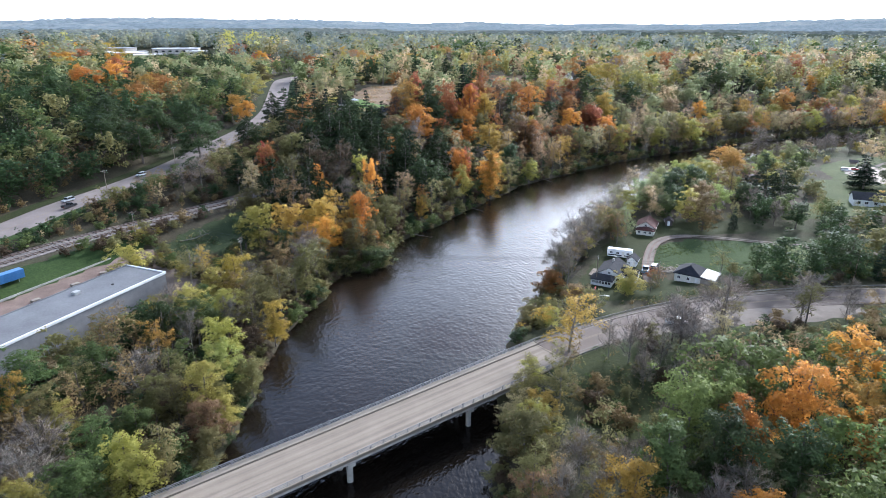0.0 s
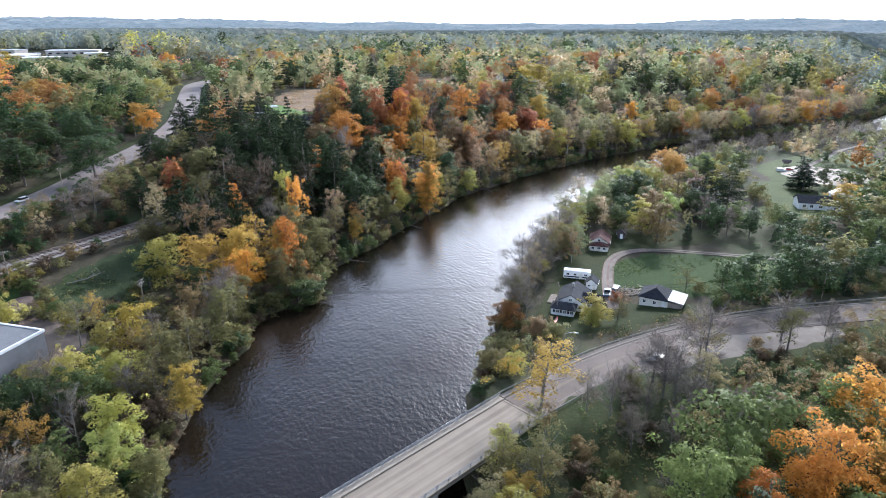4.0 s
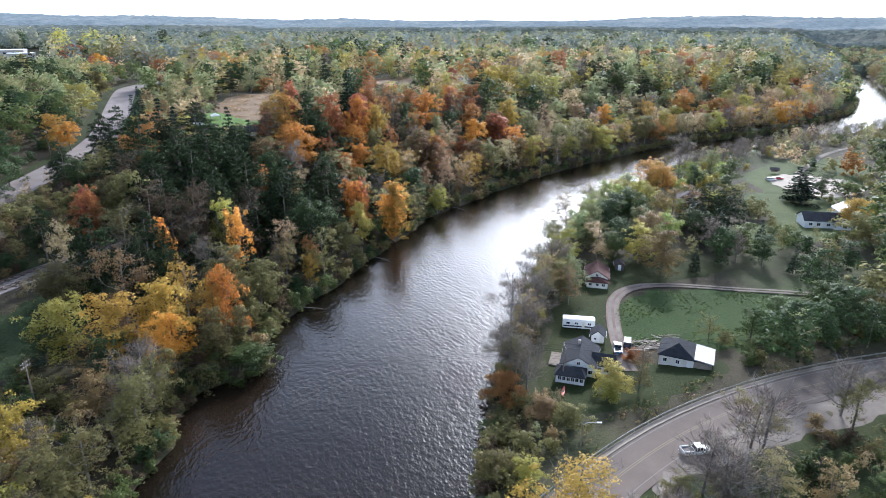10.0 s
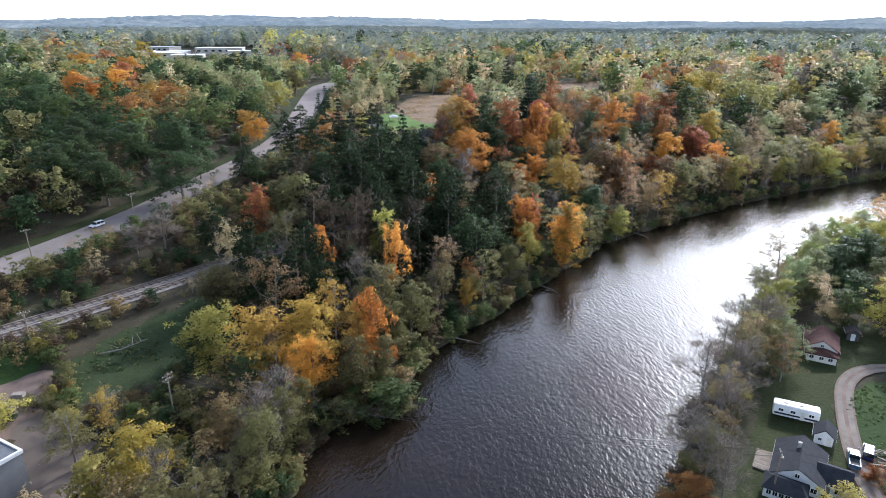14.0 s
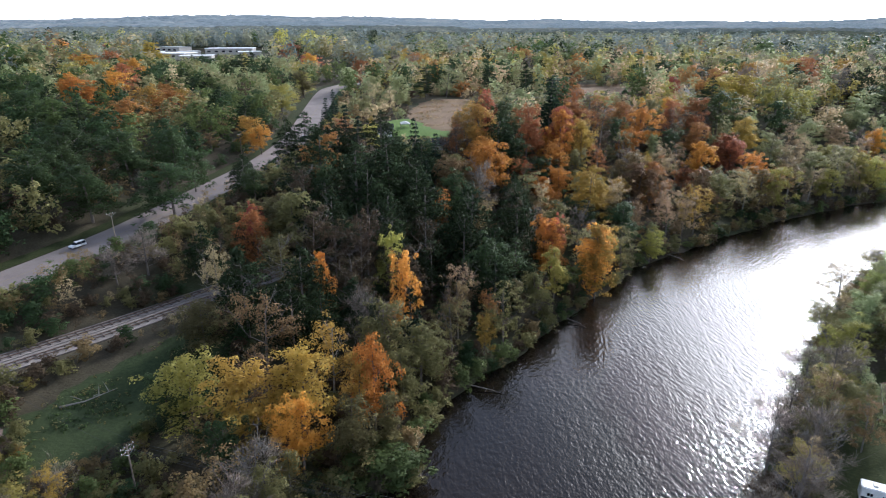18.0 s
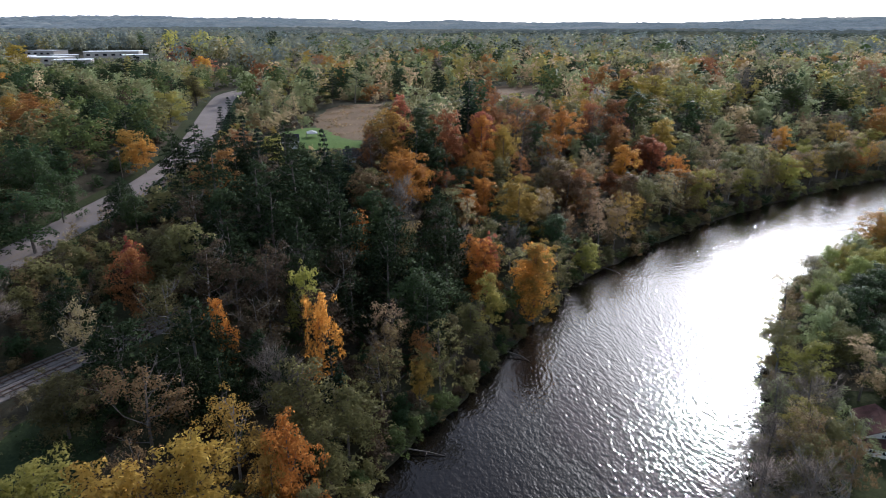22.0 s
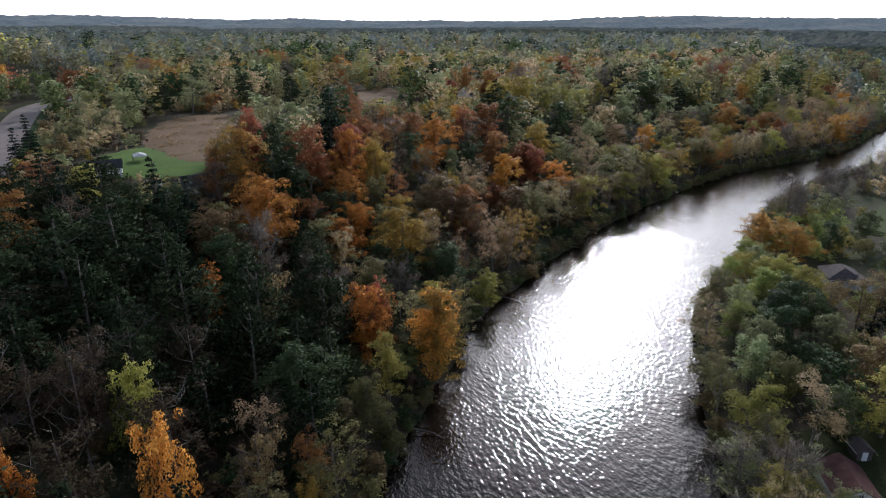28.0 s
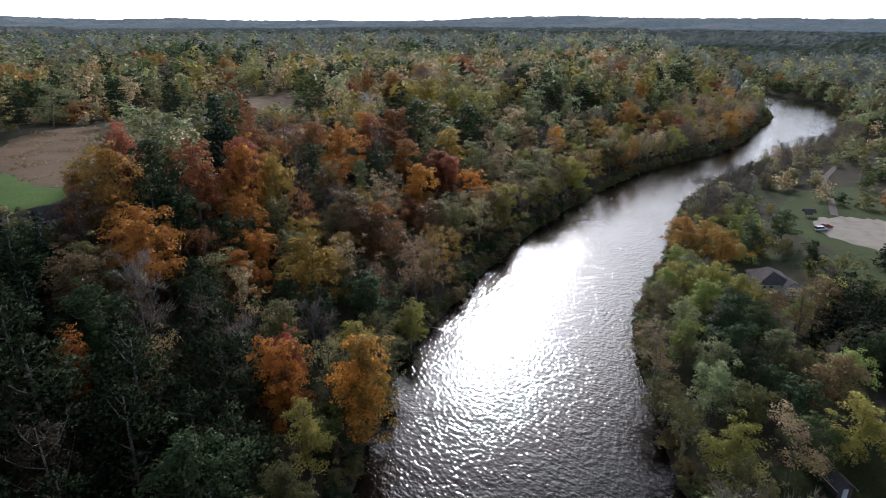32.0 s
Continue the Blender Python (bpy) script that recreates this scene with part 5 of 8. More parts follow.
# ---- trees ----
def leaf_cards(rng, centres, radii, count, size, flat=0.0, shell=0.55, slim=False, loose=0.36):
    """Many small leaf clumps spread through a crown made of lobes; each clump takes the light as the bough it grows on. Gives corners and normals."""
    centres, radii = np.array(centres, float), np.array(radii, float)
    vol = radii.prod(1) ** (2 / 3)
    pick = rng.choice(len(centres), count, p=vol / vol.sum())
    d = rng.normal(size=(count, 3))
    d /= np.linalg.norm(d, axis=1)[:, None]
    d[:, 2] = np.where(d[:, 2] < -0.5, -d[:, 2], d[:, 2])
    r = shell + (1 - shell) * rng.random(count) ** 0.6
    p = centres[pick] + d * radii[pick] * r[:, None]
    mid = centres.mean(0)
    whole = (p - mid) / (np.abs(p - mid).max(0) + 1e-6)
    shade = d * 0.45 + whole * 0.8 + rng.normal(size=(count, 3)) * 0.28 + np.array([0, 0, 0.25])
    shade /= np.linalg.norm(shade, axis=1)[:, None] + 1e-9
    nrm = d * 0.9 + rng.normal(size=(count, 3)) * loose + np.array([0, 0, 0.35 + flat])
    nrm /= np.linalg.norm(nrm, axis=1)[:, None]
    t = np.cross(nrm, rng.normal(size=(count, 3)))
    t /= np.linalg.norm(t, axis=1)[:, None] + 1e-9
    b = np.cross(nrm, t)
    s = size * (0.55 + 0.9 * rng.random(count))[:, None]
    k = rng.uniform(-0.7, 0.7, count)[:, None]
    if slim == "twig":      # fine twigs that fan up and out
        out = whole * np.array([1, 1, 0.4]) + rng.normal(size=(count, 3)) * 0.4 + np.array([0, 0, 0.6])
        out /= np.linalg.norm(out, axis=1)[:, None]
        side = np.cross(out, rng.normal(size=(count, 3)))
        side /= np.linalg.norm(side, axis=1)[:, None] + 1e-9
        v = np.stack([p - side * s * 0.045, p + side * s * 0.045, p + out * s * 1.9], 1)
    elif slim:      # needle tufts that point out and up from the boughs
        out = d * np.array([1, 1, 0.3]) + rng.normal(size=(count, 3)) * 0.35 + np.array([0, 0, 0.45])
        out /= np.linalg.norm(out, axis=1)[:, None]
        side = np.cross(out, rng.normal(size=(count, 3)))
        side /= np.linalg.norm(side, axis=1)[:, None] + 1e-9
        v = np.stack([p - side * s * 0.7, p + side * s * 0.7, p + out * s * 1.6], 1)
    else:
        v = np.stack([p - t * s - b * s * 0.45, p + t * s - b * s * 0.45 + nrm * s * 0.15, p + b * s * 0.9 + t * s * k], 1)
    return v.reshape(-1, 3), np.repeat(shade, 3, 0)


def cards_mesh(name, cards):
    v, nrm = cards
    n = len(v) // 3
    me = bpy.data.meshes.new(name)
    me.vertices.add(len(v))
    me.vertices.foreach_set("co", v.ravel())
    me.loops.add(len(v))
    me.loops.foreach_set("vertex_index", np.arange(len(v), dtype=np.int32))
    me.polygons.add(n)
    me.polygons.foreach_set("loop_start", np.arange(0, len(v), 3, dtype=np.int32))
    me.polygons.foreach_set("loop_total", np.full(n, 3, dtype=np.int32))
    me.materials.append(LEAF["green"])
    me.update(calc_edges=True)
    me.polygons.foreach_set("use_smooth", np.ones(n, dtype=bool))
    me.attributes.new("custom_normal", 'FLOAT_VECTOR', 'POINT').data.foreach_set("vector", nrm.astype(np.float32).ravel())
    me.update()
    return me


def stacked(cards):
    return np.vstack([c[0] for c in cards]), np.vstack([c[1] for c in cards])


def trunk_mesh(name, rng, height, r0, limbs, spread, start=0.3, bark=None, lean=0.04, twigs=0):
    bm = bmesh.new()
    top = Vector((rng.normal() * lean * height, rng.normal() * lean * height, height))
    pts = [Vector((0, 0, -0.6)), Vector((top.x * 0.3, top.y * 0.2, height * 0.35)), Vector((top.x * 0.6, top.y * 0.7, height * 0.7)), top]
    tube(bm, pts, r0, r0 * 0.25, 7)
    for i in range(limbs):
        u = start + (0.95 - start) * (i + rng.random()) / limbs
        base = pts[1].lerp(pts[3], max(0, (u - 0.35) / 0.65)) if u > 0.35 else pts[0].lerp(pts[1], u / 0.35)
        a = rng.random() * 6.283
        ln = spread * (0.6 + 0.5 * rng.random()) * (1.15 - 0.6 * u)
        out = Vector((math.cos(a), math.sin(a), 0.75 + 0.5 * rng.random()))
        mid = base + Vector((out.x * ln * 0.5, out.y * ln * 0.5, ln * 0.28))
        end = base + Vector((out.x * ln, out.y * ln, ln * out.z))
        tube(bm, [base, mid, end], r0 * 0.42 * (1.1 - u * 0.6), r0 * 0.08, 5)
        for j in range(twigs):
            q = mid.lerp(end, rng.random())
            w = Vector((rng.normal(), rng.normal(), 0.6 + rng.random())).normalized() * ln * (0.25 + 0.3 * rng.random())
            tube(bm, [q, q + w * 0.5, q + w + Vector((0, 0, 0.2))], r0 * 0.13, r0 * 0.04, 3)
    return mesh_of(bm, name, bark or BARK)


# Every kind is built as a tree 16 m high and scaled: trunk, crown, and a lighter crown for the woods behind.
KINDS, LITE = {}, {}


def make_kinds():
    rng = np.random.default_rng(5)

    def lobes(n, rx, z0, z1, r, top=0.7, per=5, peak=0.0):
        """Boughs up an egg-shaped outline, each breaking into small sprays; a few sprays fill the middle."""
        c, rr = [], []
        for i in range(n):
            u = (i + rng.random()) / n
            env = math.sin(math.pi * min(1, max(0.0, 0.16 + 0.76 * u))) ** top * (1 - peak * u)
            a = rng.random() * 6.283 + i * 2.4
            k = rx * env * (0.5 + 0.45 * rng.random())
            base = np.array([math.cos(a) * k, math.sin(a) * k, z0 + (z1 - z0) * u])
            for j in range(per):
                q = r * rng.uniform(0.38, 0.85) * (0.7 + 0.35 * env)
                o = rng.normal(size=3) * r * np.array([0.62, 0.62, 0.55])
                c.append(tuple(base + o + np.array([math.cos(a), math.sin(a), 0.5]) * r * 0.2 * j / per))
                rr.append((q, q, q * rng.uniform(0.6, 1.05)))
        for i in range(n // 2):
            u = (i + 0.5) / (n // 2)
            c.append((rng.normal() * 0.4, rng.normal() * 0.4, z0 + (z1 - z0) * (0.1 + 0.85 * u)))
            rr.append((r * 0.8, r * 0.8, r * 0.9))
        return c, rr

    def add(kind, v, trunk, c, r, count, size, flat=0.0, shell=0.55, slim=False):
        KINDS[kind, v] = (trunk, cards_mesh("crown", leaf_cards(rng, c, r, count, size, flat, shell, slim)))
        LITE[kind, v] = [leaf_cards(rng, c, r, max(70, int(count * k)), size * s, flat, shell, slim, 0.36 if k > 0.2 else 0.22) for k, s in (((0.28, 1.6), (0.11, 2.4), (0.055, 3.3)) if kind == "shrub" else ((0.25, 1.75), (0.14, 2.2), (0.085, 2.8)))]

    for v in range(6):      # round broadleaf
        c, r = lobes(15, 4.1, 3.0, 14.3, 1.85, peak=0.25)
        add("broad", v, trunk_mesh("trunk", rng, 13.5, 0.26, 6, 4.2), c, r, 6000, 0.18, 0.0, 0.35)
    for v in range(4):      # narrow tall broadleaf
        c, r = lobes(17, 2.2, 1.8, 14.6, 1.5, 0.5, 5, 0.25)
        add("tall", v, trunk_mesh("trunk", rng, 14.5, 0.2, 5, 2.4, lean=0.015), c, r, 4600, 0.155, 0.0, 0.35)
    for v in range(5):      # thin crown with its limbs showing
        c, r = lobes(14, 4.0, 3.6, 14.8, 1.5, per=5)
        add("thin", v, trunk_mesh("trunk", rng, 14.5, 0.22, 10, 5.2, 0.25, BARK_PALE if v % 2 else BARK, 0.05, 4), c, r, 3300, 0.14, 0.0, 0.2)
    for v in range(4):      # nearly bare
        c, r = lobes(14, 4.0, 4.5, 14.6, 1.6, per=4)
        add("bare", v, trunk_mesh("trunk", rng, 15.0, 0.24, 15, 5.6, 0.2, BARK_PALE if v % 2 else BARK, 0.05, 13), c, r, 2600, 0.62, 0.0, 0.1, "twig")
    for v in range(4):      # white pine: tiers of flat tufts
        c, r = [], []
        for i in range(12):
            z = 3.0 + i * 1.06
            w = 4.4 * (1 - ((i - 2) / 10.5) ** 2 if i > 2 else 0.8 + 0.1 * i) * (0.8 + 0.4 * rng.random())
            for j in range(6 if i < 9 else 3):
                a = rng.random() * 6.283 + j * 1.26
                k = w * (0.45 + 0.45 * rng.random())
                c.append((math.cos(a) * k, math.sin(a) * k, z + 0.5 * rng.random()))
                r.append((1.3 * (0.5 + w / 5), 1.3 * (0.5 + w / 5), 0.45))
        c.append((0, 0, 15.4))
        r.append((0.6, 0.6, 0.8))
        add("pine", v, trunk_mesh("trunk", rng, 15.2, 0.25, 8, 3.6, 0.2, lean=0.015), c, r, 4200, 0.215, 0.4, 0.3, True)
    for v in range(3):      # spruce: a ragged cone
        c, r = [], []
        for i in range(15):
            z = 1.6 + i * 0.98
            w = 3.1 * (1 - i / 15.5)
            for j in range(6 if i < 9 else 3):
                a = rng.random() * 6.283 + j * 1.05
                k = w * (0.5 + 0.35 * rng.random())
                c.append((math.cos(a) * k, math.sin(a) * k, z - 0.25 * k))
                r.append((0.35 + w * 0.28, 0.35 + w * 0.28, 0.42))
        add("spruce", v, trunk_mesh("trunk", rng, 15.5, 0.22, 6, 1.5, 0.2, lean=0.01), c, r, 2800, 0.22, 0.3, 0.3, True)
    for v in range(4):      # shrub or sapling, broad from the ground up
        c, r = lobes(10, 5.0, 1.2, 11.0, 2.8, per=4)
        add("shrub", v, trunk_mesh("stems", rng, 9.0, 0.22, 6, 5.0, 0.1), c, r, 3600, 0.31, 0.0, 0.35)


make_kinds()
COUNT = {"broad": 6, "tall": 4, "thin": 5, "bare": 4, "pine": 4, "spruce": 3, "shrub": 4}
BASE = {"broad": 5.4, "tall": 3.3, "thin": 5.2, "bare": 5.2, "pine": 4.8, "spruce": 3.2, "shrub": 7.0}
SHAPE = {"broad": "round-crowned tree", "tall": "tall narrow tree", "thin": "sparse-leaved tree", "bare": "nearly bare tree",
         "pine": "tall white pine", "spruce": "pointed spruce", "shrub": "leafy shrub"}
TINT = {"twig": "grey-brown", "darkgreen": "dark green", "green": "green", "olive": "olive green", "brightgreen": "bright green", "midgreen": "fresh green", "yellowgreen": "yellow-green", "yellow": "yellow", "gold": "golden",
        "orange": "bright orange", "rust": "rust brown", "red": "red", "brown": "dull brown", "umber": "dark brown", "fawn": "pale brown", "sage": "pale olive", "tan": "pale tan", "greygreen": "grey-green", "pine": "dark green", "spruce": "dark green", "far": "haze-toned grey-green", "farther": "haze-toned blue-grey"}
tree_rng = np.random.default_rng(11)
STANDING, BAG, TALLY = [], {}, {}


def species(kind, tint):
    if kind in ("pine", "spruce", "shrub", "bare"):
        return {"pine": "pine_tree", "spruce": "spruce_tree", "shrub": "shrub", "bare": "bare_tree"}[kind]
    return "maple_tree" if tint in ("orange", "red", "gold", "rust", "yellow") else "poplar_tree" if kind in ("thin", "tall") else "oak_tree"


def tree(kind, tint, x, y, h, r, where="in the riverside wood", most=170):
    """A tree of height h and crown radius r, rooted in the ground. Past the most of a kind its crown joins the stuff of the woods."""
    v = int(tree_rng.integers(COUNT[kind]))
    tint = "twig" if kind == "bare" else tint
    name = species(kind, tint)
    z, turn = gz(x, y), float(tree_rng.random() * 360)
    sx, sz = r / BASE[kind], h / (12.5 if kind == "shrub" else 16.0)
    STANDING.append((x, y, r * (1.35 if most == 400 and kind != "shrub" else 1.0)))
    TALLY[name] = TALLY.get(name, 0) + 1
    if TALLY[name] > most:
        c, s = math.cos(radians(turn)), math.sin(radians(turn))
        p, q = LITE[kind, v][0 if math.hypot(x + 15, y - 225) < 110 or y < 130 or (55 < x < 190 and y < 330) else 1 if y < 500 and -150 < x < 300 else 2]
        BAG.setdefault(tint, []).append((np.stack([(p[:, 0] * c - p[:, 1] * s) * sx + x, (p[:, 0] * s + p[:, 1] * c) * sx + y, p[:, 2] * sz + z], 1),
                                           np.stack([q[:, 0] * c - q[:, 1] * s, q[:, 0] * s + q[:, 1] * c, q[:, 2]], 1)))
        return None
    trunk, crown = KINDS[kind, v]
    e = thing(name, pose(x, y, z - 0.05, 0, 0, turn), f"{TINT[tint]} {SHAPE[kind]} {where}", "shrub" if kind == "shrub" else "tree", {"shrub": "shrubs"}.get(kind, "trees"))
    e.scale = (sx, sx, sz)
    for nm, me, mat in (("stems" if kind == "shrub" else "trunk", trunk, None), ("crown", crown, LEAF[tint])):
        o = new(nm, me)
        o.parent = e
        if mat:
            o.material_slots[0].link = 'OBJECT'
            o.material_slots[0].material = mat
    return e

# ---- trees that stand out ----
tree("broad", "orange", -27.0, 237.7, 26.4, 4.7, "on the west bank", 400)
tree("broad", "orange", -26.8, 203.5, 22.4, 5.4, "on the west bank", 400)
tree("broad", "gold", -30.0, 203.9, 19.9, 4.1, "on the west bank", 400)
tree("tall", "gold", 23.3, 278.4, 24.9, 5.6, "on the west bank", 400)
tree("broad", "yellowgreen", -33.6, 258.1, 22.4, 4.8, "on the west bank", 400)
tree("broad", "yellowgreen", -61.1, 199.3, 17.4, 7.8, "on the west bank", 400)
tree("broad", "orange", -36.8, 190.8, 17.4, 5.9, "on the west bank", 400)
tree("thin", "gold", -37.7, 213.3, 19.9, 6.7, "on the west bank", 400)
tree("thin", "brown", -50.0, 206.2, 15.4, 5.2, "on the west bank", 400)
tree("shrub", "green", -23.7, 193.2, 7.1, 7.7, "on the west bank", 400)
tree("thin", "olive", -58.6, 244.3, 21.2, 7.8, "on the west bank", 400)
tree("broad", "olive", -63.8, 266.9, 23.6, 10.3, "on the west bank", 400)
tree("broad", "rust", -73.1, 263.6, 19.9, 5.9, "on the west bank", 400)
tree("broad", "orange", -48.4, 244.5, 19.9, 4.0, "on the west bank", 400)
tree("pine", "pine", -14.0, 282.1, 26.1, 8.9, "on the west bank", 400)
tree("pine", "pine", -51.8, 294.9, 27.4, 11.9, "on the west bank", 400)
tree("pine", "pine", -42.4, 303.2, 27.4, 11.9, "on the west bank", 400)
tree("broad", "rust", -69.3, 320.6, 19.9, 8.8, "on the west bank", 400)
tree("broad", "orange", -11.6, 338.7, 23.6, 9.7, "on the west bank", 400)
tree("spruce", "spruce", 14.3, 400.5, 24.9, 6.9, "on the west bank", 400)
tree("broad", "red", 17.2, 377.5, 24.9, 8.2, "on the west bank", 400)
tree("broad", "olive", -16.4, 374.1, 24.9, 10.3, "on the west bank", 400)
tree("broad", "darkgreen", -6.3, 370.2, 24.9, 10.8, "on the west bank", 400)
tree("broad", "brown", 45.9, 357.9, 22.4, 9.8, "on the west bank", 400)
tree("broad", "rust", 95.7, 401.4, 21.2, 9.3, "on the west bank", 400)
tree("thin", "yellowgreen", 45.4, 309.9, 12.4, 5.1, "on the west bank", 400)
tree("tall", "rust", -7.1, 247.4, 12.4, 3.1, "on the west bank", 400)
tree("broad", "darkgreen", -49.5, 187.7, 13.7, 4.4, "on the west bank", 400)
tree("broad", "brown", -48.1, 173.6, 12.4, 5.7, "on the west bank", 400)
tree("thin", "tan", -74.0, 239.9, 17.4, 5.4, "on the west bank", 400)
tree("bare", "tan", -97.6, 248.9, 13.3, 6.1, "beside the railway", 400)
tree("bare", "tan", -102.3, 242.5, 10.2, 4.8, "beside the railway", 400)
tree("broad", "olive", -69.8, 222.4, 14.3, 6.5, "beside the railway", 400)
tree("broad", "darkgreen", -65.9, 199.5, 12.2, 5.6, "beside the railway", 400)
tree("broad", "brown", 47.5, 350.4, 22.4, 9.8, "on the west bank", 400)
tree("broad", "red", 98.8, 404.7, 19.9, 8.8, "on the west bank", 400)
tree("broad", "olive", 81.0, 357.8, 19.9, 8.8, "on the west bank", 400)
tree("broad", "gold", 116.9, 389.9, 14.9, 6.7, "on the west bank", 400)
tree("thin", "greygreen", 150.7, 415.5, 19.9, 8.8, "on the west bank", 400)
tree("broad", "yellowgreen", 157.5, 420.9, 18.7, 8.3, "on the west bank", 400)
tree("broad", "olive", 199.5, 441.2, 18.7, 8.3, "on the west bank", 400)
tree("broad", "gold", -7.6, 238.3, 11.2, 3.0, "on the west bank", 400)
tree("thin", "umber", -41.6, 256.2, 24.9, 6.1, "on the west bank", 400)
tree("thin", "brown", -14.3, 242.5, 17.4, 5.6, "on the west bank", 400)
tree("thin", "olive", 33.3, 294.4, 14.9, 6.7, "on the west bank", 400)
tree("broad", "yellowgreen", 46.5, 311.7, 11.2, 5.0, "on the west bank", 400)
tree("tall", "orange", 23.0, 280.4, 23.6, 5.9, "on the west bank", 400)
tree("broad", "rust", 11.4, 288.6, 18.7, 5.4, "on the west bank", 400)
tree("broad", "gold", 25.6, 326.8, 24.9, 10.8, "on the west bank", 400)
tree("broad", "orange", 8.2, 284.9, 21.2, 5.9, "on the west bank", 400)
tree("broad", "red", 12.0, 290.6, 19.9, 4.3, "on the west bank", 400)
tree("broad", "yellowgreen", 10.8, 270.5, 17.4, 5.0, "on the west bank", 400)
tree("broad", "orange", -11.4, 327.5, 24.9, 9.0, "on the west bank", 400)
tree("broad", "rust", 3.5, 365.1, 27.4, 9.3, "on the west bank", 400)
tree("broad", "orange", 17.6, 371.6, 26.1, 7.5, "on the west bank", 400)
tree("broad", "red", -13.6, 368.9, 27.4, 5.5, "on the west bank", 400)
tree("broad", "gold", -17.1, 359.2, 26.1, 10.1, "on the west bank", 400)
tree("broad", "gold", 26.8, 372.5, 23.6, 6.8, "on the west bank", 400)
tree("broad", "darkgreen", -3.5, 350.3, 21.2, 9.3, "on the west bank", 400)
tree("pine", "pine", -8.0, 350.3, 24.9, 8.3, "on the west bank", 400)
tree("broad", "orange", 57.1, 405.5, 21.2, 9.3, "on the west bank", 400)
tree("broad", "red", 74.6, 423.6, 21.2, 6.4, "on the west bank", 400)
tree("broad", "yellow", 125.6, 478.0, 24.9, 10.8, "on the west bank", 400)
tree("broad", "yellow", 111.5, 477.3, 22.4, 9.8, "on the west bank", 400)
tree("broad", "green", 102.1, 440.6, 24.9, 10.8, "on the west bank", 400)
tree("broad", "orange", 79.9, 386.7, 22.4, 9.2, "on the west bank", 400)
tree("broad", "red", 96.6, 397.1, 22.4, 7.0, "on the west bank", 400)
tree("tall", "yellow", 51.6, 357.3, 22.4, 2.2, "on the west bank", 400)
tree("broad", "rust", 52.9, 353.4, 22.4, 9.8, "on the west bank", 400)
tree("broad", "brown", 74.6, 357.1, 21.2, 9.3, "on the west bank", 400)
tree("thin", "olive", 117.0, 407.3, 23.6, 10.3, "on the west bank", 400)
tree("broad", "olive", 149.0, 408.9, 21.2, 9.3, "on the west bank", 400)
tree("broad", "olive", 204.6, 428.9, 21.2, 9.3, "on the west bank", 400)
tree("broad", "gold", 258.5, 477.1, 22.4, 9.8, "on the west bank", 400)
tree("broad", "green", 221.5, 504.4, 21.2, 9.3, "on the west bank", 400)
tree("broad", "brown", 100.8, 368.6, 19.9, 8.8, "on the west bank", 400)
tree("thin", "brown", 118.1, 383.9, 21.2, 9.3, "on the west bank", 400)
tree("tall", "orange", -23.7, 295.3, 17.4, 3.6, "on the west bank", 400)
tree("pine", "pine", -0.2, 287.6, 26.1, 9.0, "on the west bank", 400)
tree("pine", "pine", -27.5, 282.4, 24.9, 9.7, "on the west bank", 400)
tree("thin", "brown", -11.3, 287.9, 22.4, 6.8, "on the west bank", 400)
tree("pine", "pine", -15.5, 272.3, 22.4, 8.0, "on the west bank", 400)
tree("broad", "gold", 147.9, 307.5, 15.3, 6.9, "on the east bank", 400)
tree("bare", "tan", 175.3, 339.8, 21.4, 9.4, "on the east bank", 400)
tree("thin", "olive", 165.1, 336.0, 13.3, 6.1, "on the east bank", 400)
tree("thin", "olive", 103.3, 285.4, 14.3, 6.5, "on the east bank", 400)
tree("broad", "yellowgreen", 120.8, 291.2, 13.3, 6.1, "on the east bank", 400)
tree("broad", "yellowgreen", 73.7, 238.0, 13.3, 6.1, "on the east bank", 400)
tree("thin", "tan", 82.8, 234.1, 14.3, 6.5, "on the east bank", 400)
tree("broad", "yellowgreen", 147.6, 271.6, 12.2, 5.6, "on the east bank", 400)
tree("broad", "brightgreen", 113.4, 245.2, 13.3, 6.1, "on the east bank", 400)
tree("broad", "green", 188.0, 317.2, 13.3, 6.1, "on the east bank", 400)
tree("broad", "green", 170.9, 293.9, 12.2, 5.6, "on the east bank", 400)
tree("spruce", "spruce", 131.6, 260.8, 12.2, 5.6, "on the east bank", 400)
tree("broad", "brightgreen", 134.4, 271.3, 10.2, 4.8, "on the east bank", 400)
tree("bare", "tan", 307.5, 410.8, 12.2, 5.6, "on the east bank", 400)
tree("broad", "olive", 79.1, 258.5, 11.2, 5.2, "on the east bank", 400)
tree("thin", "brown", 124.6, 271.8, 12.2, 5.6, "on the east bank", 400)
tree("broad", "darkgreen", 126.7, 248.2, 13.3, 6.1, "on the east bank", 400)
tree("broad", "yellow", -41.3, 138.8, 13.3, 4.2, "near the bridge", 400)
tree("broad", "yellowgreen", -49.9, 126.1, 12.2, 5.6, "near the bridge", 400)
tree("broad", "brightgreen", -47.4, 118.2, 11.2, 5.2, "near the bridge", 400)
tree("broad", "yellow", -57.8, 163.1, 14.3, 6.5, "near the bridge", 400)
tree("broad", "yellowgreen", -90.2, 169.6, 12.2, 5.6, "near the bridge", 400)
tree("bare", "brown", -61.8, 110.9, 12.2, 5.6, "near the bridge", 400)
tree("broad", "green", -58.5, 87.7, 12.2, 5.6, "near the bridge", 400)
tree("broad", "brown", -43.3, 97.7, 11.2, 5.2, "near the bridge", 400)
